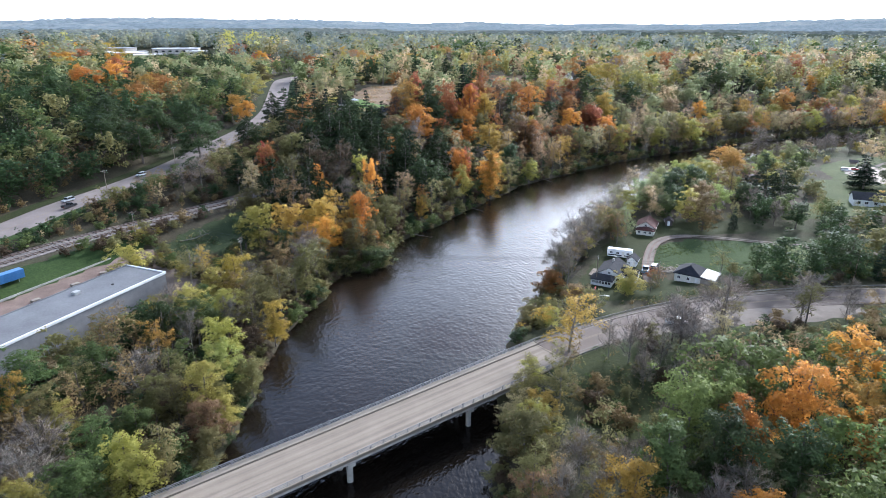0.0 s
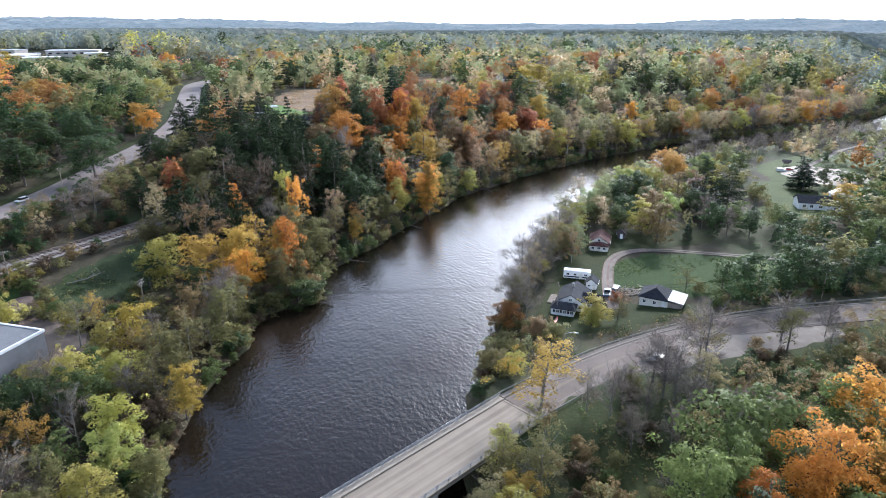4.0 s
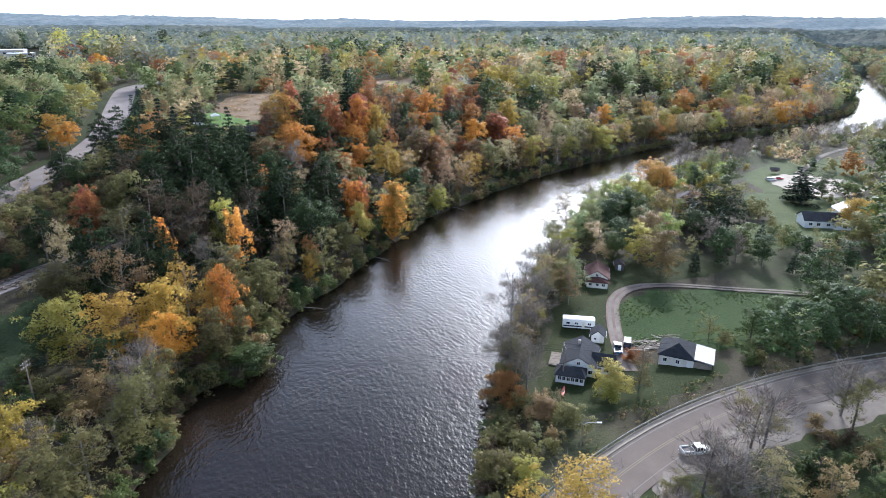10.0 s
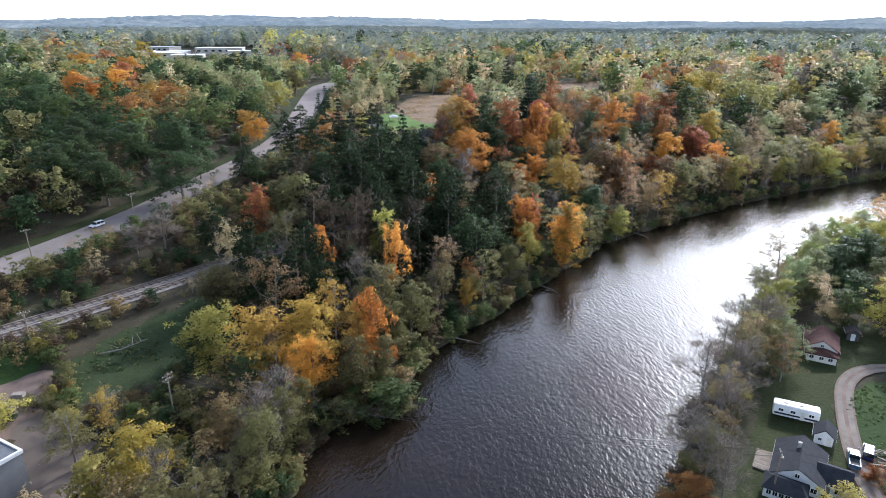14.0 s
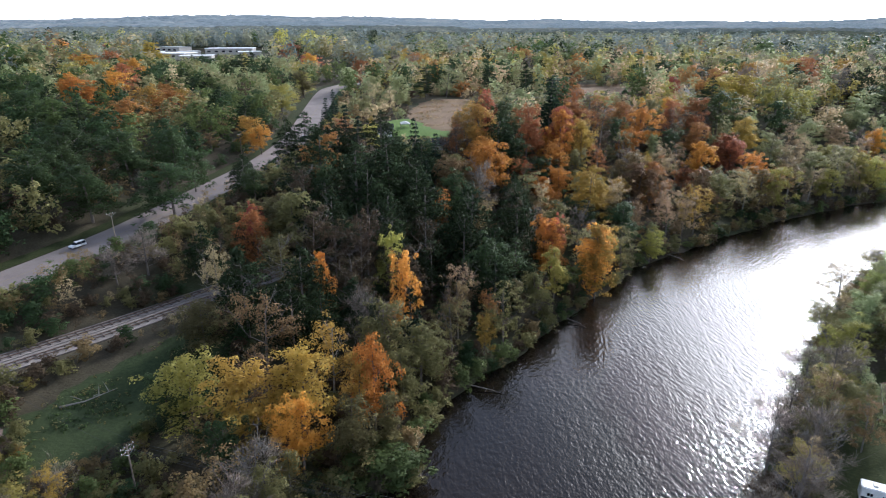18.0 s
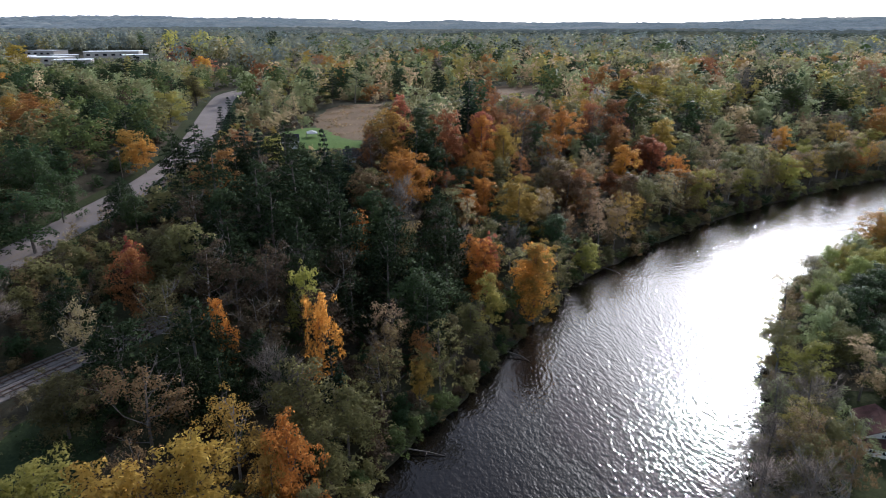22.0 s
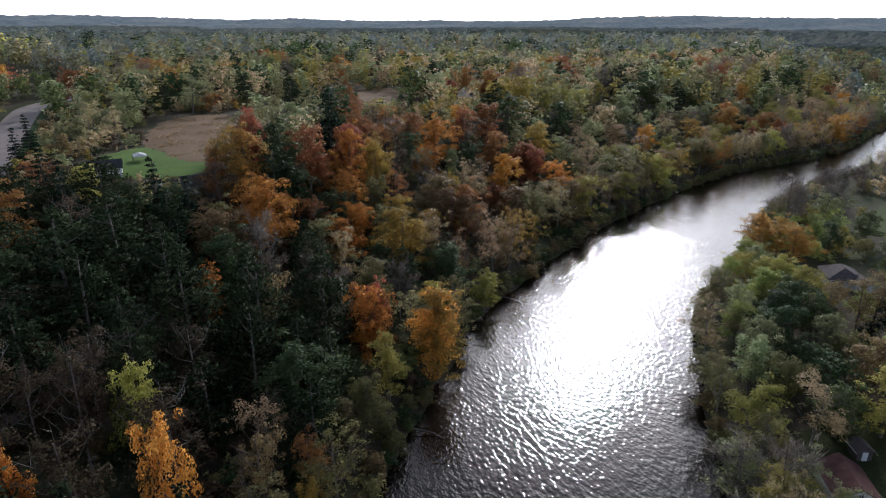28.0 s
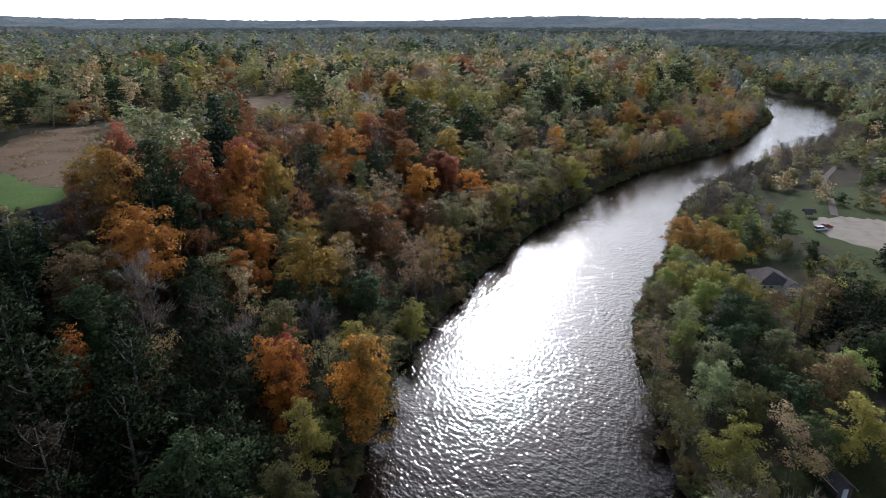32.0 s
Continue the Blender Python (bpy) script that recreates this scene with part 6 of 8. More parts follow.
tree("broad", "yellowgreen", -41.4, 103.2, 9.2, 3.5, "near the bridge", 400)
tree("thin", "olive", -72.1, 166.5, 13.3, 6.1, "near the bridge", 400)
tree("thin", "olive", -56.6, 113.0, 11.2, 5.2, "near the bridge", 400)
tree("thin", "olive", -77.5, 129.0, 10.2, 4.8, "near the bridge", 400)
tree("thin", "olive", -71.7, 107.2, 11.2, 5.2, "near the bridge", 400)
tree("broad", "olive", -73.6, 97.5, 11.2, 5.2, "near the bridge", 400)
tree("bare", "tan", -67.1, 87.2, 12.2, 5.6, "near the bridge", 400)
tree("broad", "green", -55.8, 96.1, 10.2, 4.8, "near the bridge", 400)
tree("broad", "olive", -40.5, 116.3, 10.2, 4.3, "near the bridge", 400)
tree("thin", "olive", -40.7, 161.5, 12.2, 5.6, "near the bridge", 400)
tree("bare", "tan", -64.7, 79.4, 12.2, 5.3, "near the bridge", 400)
tree("broad", "olive", -42.2, 93.6, 9.2, 3.9, "near the bridge", 400)
tree("thin", "yellow", 29.4, 125.6, 15.6, 8.4, "south of the road", 400)
tree("bare", "tan", 55.6, 127.3, 13.3, 6.1, "south of the road", 400)
tree("bare", "brown", 69.0, 136.3, 15.3, 6.9, "south of the road", 400)
tree("broad", "orange", 63.0, 92.1, 20.0, 7.9, "south of the road", 400)
tree("broad", "midgreen", 43.1, 91.2, 18.6, 7.4, "south of the road", 400)
tree("broad", "midgreen", 50.0, 94.2, 17.1, 5.7, "south of the road", 400)
tree("broad", "green", 36.0, 79.5, 17.1, 6.8, "south of the road", 400)
tree("broad", "darkgreen", 55.8, 78.5, 17.1, 6.8, "south of the road", 400)
tree("broad", "gold", 29.4, 76.3, 12.9, 5.4, "south of the road", 400)
tree("thin", "olive", 23.4, 104.4, 12.2, 5.6, "south of the road", 400)
tree("broad", "orange", 81.1, 105.8, 18.6, 7.4, "south of the road", 400)
tree("broad", "midgreen", 78.6, 108.4, 15.7, 6.3, "south of the road", 400)
tree("broad", "orange", 51.7, 88.9, 15.7, 5.0, "south of the road", 400)
tree("thin", "tan", 14.9, 99.8, 10.2, 4.8, "south of the road", 400)
tree("broad", "gold", 19.0, 99.8, 9.2, 4.3, "south of the road", 400)
tree("bare", "brown", 47.5, 77.5, 9.2, 4.4, "south of the road", 400)
tree("broad", "darkgreen", 45.7, 82.1, 17.1, 6.8, "south of the road", 400)
tree("broad", "orange", 46.2, 70.4, 11.5, 4.9, "south of the road", 400)
tree("thin", "brown", 65.5, 171.1, 6.1, 3.1, "south of the road", 400)
tree("bare", "tan", 45.0, 203.1, 14.3, 6.5, "beside the homes", 400)
tree("bare", "tan", 51.8, 213.5, 14.3, 6.5, "beside the homes", 400)
tree("bare", "tan", 37.6, 184.7, 11.2, 5.2, "beside the homes", 400)
tree("thin", "greygreen", 61.1, 228.9, 13.3, 6.1, "beside the homes", 400)
tree("broad", "yellowgreen", 52.0, 160.3, 6.1, 3.1, "beside the homes", 400)
tree("broad", "brown", 105.2, 241.9, 15.3, 6.9, "beside the homes", 400)
tree("thin", "brown", 128.3, 266.3, 16.3, 7.3, "beside the homes", 400)
tree("pine", "pine", 142.4, 264.9, 16.3, 7.3, "beside the homes", 400)
tree("broad", "darkgreen", 99.4, 260.8, 15.3, 6.9, "beside the homes", 400)
tree("broad", "darkgreen", 113.7, 272.6, 15.3, 6.9, "beside the homes", 400)
tree("broad", "gold", 150.9, 326.0, 15.3, 6.9, "beside the homes", 400)
tree("spruce", "spruce", 195.0, 277.7, 15.3, 6.9, "beside the homes", 400)
tree("broad", "green", 88.4, 234.6, 12.2, 5.6, "beside the homes", 400)
tree("spruce", "spruce", 197.5, 284.4, 15.3, 6.6, "beside the homes", 400)
tree("broad", "darkgreen", 211.1, 285.2, 12.2, 5.6, "beside the homes", 400)
tree("broad", "gold", 187.9, 244.2, 13.3, 6.1, "beside the homes", 400)
tree("broad", "darkgreen", 133.0, 220.6, 11.2, 5.2, "beside the homes", 400)
tree("broad", "gold", 150.4, 316.6, 15.3, 6.9, "beside the homes", 400)
tree("broad", "brown", 98.1, 220.8, 16.3, 7.3, "beside the homes", 400)
tree("thin", "brown", 135.0, 267.6, 16.3, 7.3, "beside the homes", 400)
tree("pine", "pine", 144.0, 254.2, 16.3, 7.3, "beside the homes", 400)
tree("spruce", "spruce", 130.4, 241.7, 14.3, 6.5, "beside the homes", 400)
tree("broad", "darkgreen", 104.3, 269.4, 15.3, 6.9, "beside the homes", 400)
tree("broad", "green", 114.8, 266.8, 13.3, 6.1, "beside the homes", 400)
tree("broad", "green", 106.6, 180.4, 10.2, 4.8, "beside the homes", 400)
tree("broad", "green", 122.6, 185.2, 11.2, 5.2, "beside the homes", 400)
tree("broad", "darkgreen", 128.0, 179.9, 11.2, 5.2, "beside the homes", 400)
tree("thin", "greygreen", 108.9, 178.0, 9.2, 4.4, "beside the homes", 400)
tree("broad", "green", 97.6, 177.6, 9.2, 4.4, "beside the homes", 400)
tree("thin", "olive", 88.4, 180.7, 7.1, 3.5, "beside the homes", 400)
tree("broad", "yellowgreen", 54.0, 163.4, 7.8, 4.7, "beside the homes", 400)
tree("broad", "rust", 31.9, 166.5, 9.4, 5.0, "beside the homes", 400)
tree("thin", "tan", 87.5, 270.1, 16.3, 7.3, "beside the homes", 400)
tree("thin", "olive", 73.5, 248.1, 15.3, 6.9, "beside the homes", 400)
tree("bare", "tan", 61.5, 227.5, 13.3, 6.1, "beside the homes", 400)
tree("thin", "olive", 56.4, 210.3, 11.2, 5.2, "beside the homes", 400)
tree("thin", "olive", 60.0, 162.4, 7.1, 3.0, "beside the homes", 400)
tree("shrub", "rust", 65.2, 175.9, 3.1, 2.2, "beside the homes", 400)
tree("broad", "yellowgreen", 27.7, 138.7, 6.1, 3.1, "beside the homes", 400)
tree("shrub", "olive", 23.7, 143.7, 6.1, 4.7, "beside the homes", 400)
tree("shrub", "brown", 38.0, 157.3, 5.1, 4.6, "beside the homes", 400)
tree("shrub", "olive", 41.0, 152.9, 5.1, 4.1, "beside the homes", 400)
tree("thin", "olive", 37.9, 356.0, 14.3, 6.5, "beside the homes", 400)
tree("thin", "olive", 70.5, 140.7, 12.2, 5.6, "south of the road", 400)
tree("bare", "brown", 55.4, 132.0, 12.2, 5.6, "south of the road", 400)
tree("bare", "brown", 57.6, 126.6, 12.2, 5.6, "south of the road", 400)
tree("thin", "olive", 93.1, 141.9, 12.2, 5.6, "south of the road", 400)
tree("bare", "tan", 94.1, 145.9, 12.2, 5.6, "south of the road", 400)
tree("broad", "green", 82.4, 124.0, 7.1, 3.5, "south of the road", 400)
tree("spruce", "darkgreen", 76.4, 131.6, 8.2, 3.9, "south of the road", 400)
tree("thin", "tan", 65.8, 129.0, 10.2, 4.8, "south of the road", 400)
tree("broad", "olive", 49.5, 130.1, 6.1, 3.1, "south of the road", 400)
tree("thin", "brown", 72.2, 124.9, 9.2, 4.4, "south of the road", 400)
tree("broad", "orange", -316.4, 549.5, 22.0, 12.5, "beside the highway", 400)
tree("broad", "red", -410.1, 727.2, 22.0, 12.5, "beside the highway", 400)
tree("broad", "orange", -247.3, 497.2, 20.8, 11.8, "beside the highway", 400)
tree("broad", "orange", -219.4, 434.4, 19.6, 11.2, "beside the highway", 400)
tree("broad", "orange", -224.6, 409.5, 18.4, 10.5, "beside the highway", 400)
tree("broad", "yellow", -322.8, 661.3, 19.6, 11.2, "beside the highway", 400)
tree("broad", "rust", -176.8, 375.0, 19.6, 11.2, "beside the highway", 400)
tree("broad", "rust", -174.6, 408.5, 18.4, 10.5, "beside the highway", 400)
tree("broad", "red", -238.8, 776.0, 22.0, 12.5, "beside the highway", 400)
tree("broad", "red", -185.9, 673.1, 19.6, 11.2, "beside the highway", 400)
tree("broad", "yellowgreen", -150.2, 541.2, 17.1, 9.8, "beside the highway", 400)
tree("broad", "yellowgreen", -134.1, 455.6, 18.4, 10.5, "beside the highway", 400)
tree("broad", "gold", -120.3, 375.2, 15.9, 7.5, "beside the highway", 400)
tree("broad", "orange", -112.6, 368.2, 14.7, 6.2, "beside the highway", 400)
tree("broad", "green", -177.3, 462.1, 19.6, 11.2, "beside the highway", 400)
tree("pine", "pine", -200.2, 558.5, 22.0, 12.1, "beside the highway", 400)
tree("broad", "darkgreen", -170.8, 323.7, 22.0, 12.5, "beside the highway", 400)
tree("broad", "darkgreen", -139.1, 311.6, 22.0, 12.5, "beside the highway", 400)
tree("broad", "darkgreen", -114.2, 294.3, 19.6, 11.1, "beside the highway", 400)
tree("broad", "darkgreen", -152.5, 282.9, 22.0, 12.5, "beside the highway", 400)
tree("broad", "darkgreen", -137.4, 285.2, 20.8, 11.8, "beside the highway", 400)
tree("thin", "greygreen", -46.5, 524.6, 22.0, 12.0, "beside the highway", 400)
tree("thin", "tan", -87.2, 671.0, 22.0, 12.5, "beside the highway", 400)
tree("thin", "greygreen", -16.3, 732.1, 23.3, 13.1, "beside the highway", 400)
tree("spruce", "spruce", -95.8, 413.7, 17.1, 4.4, "beside the highway", 400)
tree("tall", "red", -15.6, 407.7, 20.4, 3.8, "in the upland wood", 400)
tree("spruce", "spruce", 17.7, 448.6, 20.4, 5.8, "in the upland wood", 400)
tree("broad", "rust", 18.0, 385.6, 20.4, 6.1, "in the upland wood", 400)
tree("broad", "gold", 26.9, 384.2, 18.4, 6.6, "in the upland wood", 400)
tree("tall", "rust", -25.7, 361.9, 17.3, 4.9, "in the upland wood", 400)
tree("thin", "umber", 35.7, 429.3, 14.3, 6.5, "in the upland wood", 400)
tree("broad", "darkgreen", 44.3, 397.0, 17.3, 6.1, "in the upland wood", 400)
tree("broad", "orange", 75.3, 433.4, 17.3, 5.7, "in the upland wood", 400)
tree("broad", "red", 96.6, 516.3, 17.3, 7.2, "in the upland wood", 400)
tree("thin", "umber", 123.4, 552.9, 18.4, 5.8, "in the upland wood", 400)
tree("broad", "yellowgreen", 117.0, 487.0, 22.4, 9.8, "in the upland wood", 400)
tree("broad", "yellowgreen", 146.2, 481.7, 21.4, 9.4, "in the upland wood", 400)
tree("broad", "yellowgreen", 158.9, 479.3, 20.4, 9.0, "in the upland wood", 400)
tree("broad", "greygreen", 149.2, 446.0, 18.4, 8.2, "in the upland wood", 400)
tree("broad", "red", 99.7, 412.9, 15.3, 5.6, "in the upland wood", 400)
tree("tall", "yellow", 56.6, 382.1, 12.2, 1.8, "in the upland wood", 400)
tree("broad", "greygreen", 60.8, 395.8, 14.3, 3.8, "in the upland wood", 400)
tree("broad", "yellowgreen", 151.4, 426.8, 15.3, 6.9, "in the upland wood", 400)
tree("thin", "tan", 94.7, 376.7, 17.3, 7.7, "in the upland wood", 400)
tree("pine", "pine", -15.9, 294.7, 21.4, 6.5, "in the upland wood", 400)
tree("pine", "pine", -0.7, 311.4, 20.4, 6.2, "in the upland wood", 400)
tree("tall", "yellowgreen", -196.5, 943.1, 20.4, 9.0, "in the upland wood", 400)
tree("tall", "tan", -151.5, 890.0, 20.4, 9.0, "in the upland wood", 400)
tree("tall", "tan", -171.7, 1217.5, 22.4, 9.8, "in the upland wood", 400)
tree("tall", "yellowgreen", -148.6, 1535.9, 22.4, 9.8, "in the upland wood", 400)
tree("tall", "greygreen", -69.2, 1236.2, 22.4, 9.8, "in the upland wood", 400)
tree("tall", "yellowgreen", -6.3, 718.7, 18.4, 4.9, "in the upland wood", 400)
tree("tall", "greygreen", 11.4, 775.8, 22.4, 9.8, "in the upland wood", 400)
tree("tall", "greygreen", 43.6, 772.3, 22.4, 9.8, "in the upland wood", 400)
tree("tall", "yellowgreen", 73.2, 825.9, 22.4, 9.8, "in the upland wood", 400)
tree("tall", "greygreen", 119.8, 908.7, 22.4, 9.8, "in the upland wood", 400)
tree("pine", "pine", 4.4, 484.3, 20.4, 6.4, "in the upland wood", 400)
tree("pine", "pine", -18.1, 524.2, 20.4, 6.0, "in the upland wood", 400)
tree("pine", "pine", -35.6, 612.6, 20.4, 7.3, "in the upland wood", 400)
tree("pine", "pine", -59.1, 515.7, 20.4, 7.0, "in the upland wood", 400)
tree("broad", "orange", 57.4, 688.5, 18.4, 7.3, "in the upland wood", 400)
tree("broad", "orange", -63.2, 605.0, 18.4, 4.9, "in the upland wood", 400)
tree("tall", "yellowgreen", 346.7, 1182.8, 22.4, 9.8, "in the upland wood", 400)
tree("broad", "rust", 273.8, 718.1, 19.4, 8.6, "in the upland wood", 400)
tree("thin", "tan", 220.8, 573.8, 18.4, 8.2, "in the upland wood", 400)
tree("broad", "darkgreen", 208.4, 506.8, 18.4, 8.2, "in the upland wood", 400)
tree("thin", "greygreen", -98.3, 509.3, 19.4, 8.6, "in the upland wood", 400)
tree("thin", "tan", -68.3, 446.6, 16.3, 6.5, "in the upland wood", 400)
tree("thin", "greygreen", -116.7, 648.0, 20.4, 9.0, "in the upland wood", 400)
tree("tall", "greygreen", -53.0, 668.5, 20.4, 9.0, "in the upland wood", 400)
tree("broad", "greygreen", 162.2, 865.1, 20.4, 9.0, "in the upland wood", 400)
tree("broad", "greygreen", 217.0, 906.2, 20.4, 9.0, "in the upland wood", 400)
tree("thin", "tan", 170.0, 661.5, 20.4, 9.0, "in the upland wood", 400)
tree("broad", "sage", 230.0, 710.4, 19.4, 8.6, "in the upland wood", 400)
tree("broad", "sage", 177.0, 530.9, 19.4, 8.6, "in the upland wood", 400)
tree("thin", "fawn", 127.9, 413.3, 17.3, 7.7, "in the upland wood", 400)
tree("thin", "tan", 129.2, 388.2, 15.3, 6.9, "in the upland wood", 400)
tree("thin", "sage", 44.1, 380.8, 18.4, 6.6, "in the upland wood", 400)
tree("broad", "sage", 173.9, 471.7, 18.4, 8.2, "in the upland wood", 400)
tree("broad", "greygreen", 190.4, 486.2, 18.4, 8.2, "in the upland wood", 400)
tree("thin", "sage", 84.2, 369.6, 17.3, 7.7, "in the upland wood", 400)
tree("thin", "fawn", 7.7, 320.0, 19.4, 4.7, "in the upland wood", 400)
tree("broad", "green", 265.1, 515.4, 19.4, 8.6, "in the upland wood", 400)
tree("broad", "sage", 280.5, 612.0, 20.4, 9.0, "in the upland wood", 400)
tree("broad", "rust", 306.4, 755.8, 19.4, 8.6, "in the upland wood", 400)
tree("broad", "tan", 250.2, 622.1, 18.4, 8.2, "in the upland wood", 400)
tree("broad", "orange", 301.8, 519.8, 17.3, 5.9, "in the upland wood", 400)
tree("thin", "tan", 285.5, 497.1, 17.3, 7.7, "in the upland wood", 400)
tree("broad", "greygreen", 185.5, 473.5, 17.3, 6.9, "in the upland wood", 400)
tree("broad", "sage", 366.1, 541.6, 19.4, 8.6, "in the upland wood", 400)
tree("broad", "green", 460.9, 606.7, 19.4, 8.6, "in the upland wood", 400)
tree("broad", "tan", 447.4, 573.0, 18.4, 8.2, "in the upland wood", 400)
tree("broad", "orange", 373.2, 530.9, 10.2, 4.8, "in the upland wood", 400)
tree("thin", "fawn", 538.2, 620.4, 18.4, 8.2, "in the upland wood", 400)
tree("broad", "sage", 211.5, 441.5, 17.3, 7.7, "in the upland wood", 400)
tree("broad", "greygreen", 122.1, 423.8, 17.3, 6.8, "in the upland wood", 400)
tree("thin", "gold", 173.4, 418.9, 15.3, 6.8, "in the upland wood", 400)
tree("broad", "greygreen", 381.5, 590.5, 19.4, 8.6, "in the upland wood", 400)
tree("thin", "greygreen", 282.7, 508.3, 18.4, 8.2, "in the upland wood", 400)
tree("thin", "tan", 218.5, 475.9, 17.3, 7.7, "in the upland wood", 400)
tree("broad", "yellowgreen", 199.3, 449.7, 15.3, 6.7, "in the upland wood", 400)
tree("thin", "fawn", 278.7, 464.4, 16.3, 7.3, "in the upland wood", 400)
tree("thin", "sage", 318.7, 483.0, 15.3, 6.9, "in the upland wood", 400)
tree("thin", "umber", 360.0, 499.1, 15.3, 6.9, "in the upland wood", 400)
tree("thin", "fawn", 242.8, 453.2, 15.3, 6.9, "in the upland wood", 400)
tree("broad", "greygreen", 238.0, 485.4, 17.3, 7.2, "in the upland wood", 400)
tree("broad", "red", -15.2, 396.2, 20.4, 3.9, "in the upland wood by the lawn", 400)
tree("pine", "pine", 6.0, 529.9, 21.4, 5.5, "in the upland wood by the lawn", 400)
tree("spruce", "spruce", 22.5, 471.1, 17.3, 6.6, "in the upland wood by the lawn", 400)
tree("pine", "pine", -49.8, 587.3, 21.4, 7.2, "in the upland wood by the lawn", 400)
tree("tall", "yellowgreen", -54.2, 1104.7, 22.4, 9.8, "in the upland wood by the lawn", 400)
tree("tall", "tan", -119.9, 1286.4, 22.4, 9.8, "in the upland wood by the lawn", 400)
tree("tall", "greygreen", -128.4, 961.8, 22.4, 9.8, "in the upland wood by the lawn", 400)
tree("broad", "orange", 65.5, 703.2, 16.3, 6.3, "in the upland wood by the lawn", 400)
tree("broad", "rust", 51.2, 656.4, 15.3, 4.9, "in the upland wood by the lawn", 400)
tree("tall", "yellowgreen", -2.5, 640.2, 20.4, 4.2, "in the upland wood by the lawn", 400)
tree("thin", "tan", -138.9, 865.5, 20.4, 9.0, "in the upland wood by the lawn", 400)
tree("tall", "yellowgreen", -182.4, 870.5, 20.4, 9.0, "in the upland wood by the lawn", 400)
tree("thin", "umber", -163.8, 925.9, 19.4, 8.6, "in the upland wood by the lawn", 400)
tree("broad", "greygreen", -71.2, 478.6, 20.4, 8.8, "in the upland wood by the lawn", 400)
tree("thin", "tan", -82.4, 460.3, 18.4, 7.9, "in the upland wood by the lawn", 400)
tree("broad", "sage", -90.3, 501.9, 18.4, 8.0, "in the upland wood by the lawn", 400)
tree("broad", "yellowgreen", -62.0, 361.2, 14.3, 6.1, "in the upland wood by the lawn", 400)
tree("broad", "darkgreen", -45.3, 336.9, 16.3, 6.1, "in the upland wood by the lawn", 400)
tree("broad", "darkgreen", -34.5, 340.3, 14.3, 5.0, "in the upland wood by the lawn", 400)
tree("tall", "yellow", -70.9, 405.4, 6.1, 2.0, "in the upland wood by the lawn", 400)
tree("broad", "rust", -25.6, 354.8, 17.3, 4.5, "in the upland wood by the lawn", 400)
tree("pine", "pine", -47.2, 322.8, 18.4, 6.4, "in the upland wood by the lawn", 400)
tree("broad", "greygreen", 69.7, 985.0, 20.4, 9.0, "in the upland wood by the lawn", 400)
tree("tall", "greygreen", 27.3, 720.3, 20.4, 9.0, "in the upland wood by the lawn", 400)
tree("thin", "greygreen", 23.8, 1006.1, 21.4, 9.4, "in the upland wood by the lawn", 400)
tree("broad", "orange", -447.0, 805.3, 23.3, 13.1, "beside the highway", 400)
tree("broad", "red", -336.1, 609.0, 22.0, 12.5, "beside the highway", 400)
tree("broad", "red", -228.9, 457.7, 20.8, 10.8, "beside the highway", 400)
tree("broad", "orange", -416.6, 698.3, 23.3, 13.1, "beside the highway", 400)
tree("broad", "rust", -338.6, 581.8, 22.0, 12.0, "beside the highway", 400)
tree("broad", "rust", -516.8, 799.9, 22.0, 12.5, "beside the highway", 400)
tree("broad", "yellow", -391.6, 764.2, 23.3, 13.1, "beside the highway", 400)
tree("broad", "orange", -182.1, 658.7, 22.0, 9.9, "beside the highway", 400)
tree("broad", "orange", -232.9, 415.9, 18.4, 7.2, "beside the highway", 400)
tree("broad", "gold", -188.8, 416.0, 18.4, 9.4, "beside the highway", 400)
tree("broad", "olive", -144.5, 527.4, 19.6, 11.2, "beside the highway", 400)
tree("broad", "darkgreen", -191.9, 514.3, 22.0, 7.6, "beside the highway", 400)
tree("broad", "darkgreen", -220.3, 366.9, 19.6, 11.2, "beside the highway", 400)
tree("broad", "green", -243.0, 394.1, 20.8, 11.8, "beside the highway", 400)
tree("broad", "darkgreen", -160.2, 308.2, 20.8, 9.9, "beside the highway", 400)
tree("broad", "darkgreen", -130.4, 326.7, 20.8, 8.3, "beside the highway", 400)
tree("broad", "darkgreen", -117.9, 316.8, 18.4, 6.7, "beside the highway", 400)
tree("broad", "darkgreen", -159.3, 293.1, 20.8, 9.5, "beside the highway", 400)
tree("broad", "green", -201.3, 358.8, 19.6, 10.4, "beside the highway", 400)
tree("spruce", "spruce", -96.7, 430.6, 18.4, 4.2, "beside the highway", 400)
tree("thin", "brown", -161.2, 403.6, 17.1, 8.8, "beside the highway", 400)
tree("broad", "gold", -177.9, 427.7, 17.1, 6.2, "beside the highway", 400)
tree("thin", "brown", -130.3, 357.8, 9.8, 5.9, "beside the highway", 400)
tree("thin", "rust", -74.2, 359.1, 17.1, 7.4, "beside the highway", 400)
tree("broad", "olive", -69.3, 276.4, 18.4, 8.9, "beside the highway", 400)
tree("broad", "red", -77.3, 271.1, 14.7, 3.2, "beside the highway", 400)
tree("thin", "tan", -49.8, 274.2, 12.2, 4.7, "beside the highway", 400)
tree("broad", "yellowgreen", 127.9, 292.6, 13.3, 5.9, "on the wooded east bank", 400)
tree("thin", "olive", 107.4, 291.9, 12.2, 5.5, "on the wooded east bank", 400)
tree("broad", "yellowgreen", 126.4, 282.7, 13.3, 5.7, "on the wooded east bank", 400)
tree("broad", "darkgreen", 165.6, 311.0, 13.3, 4.8, "on the wooded east bank", 400)
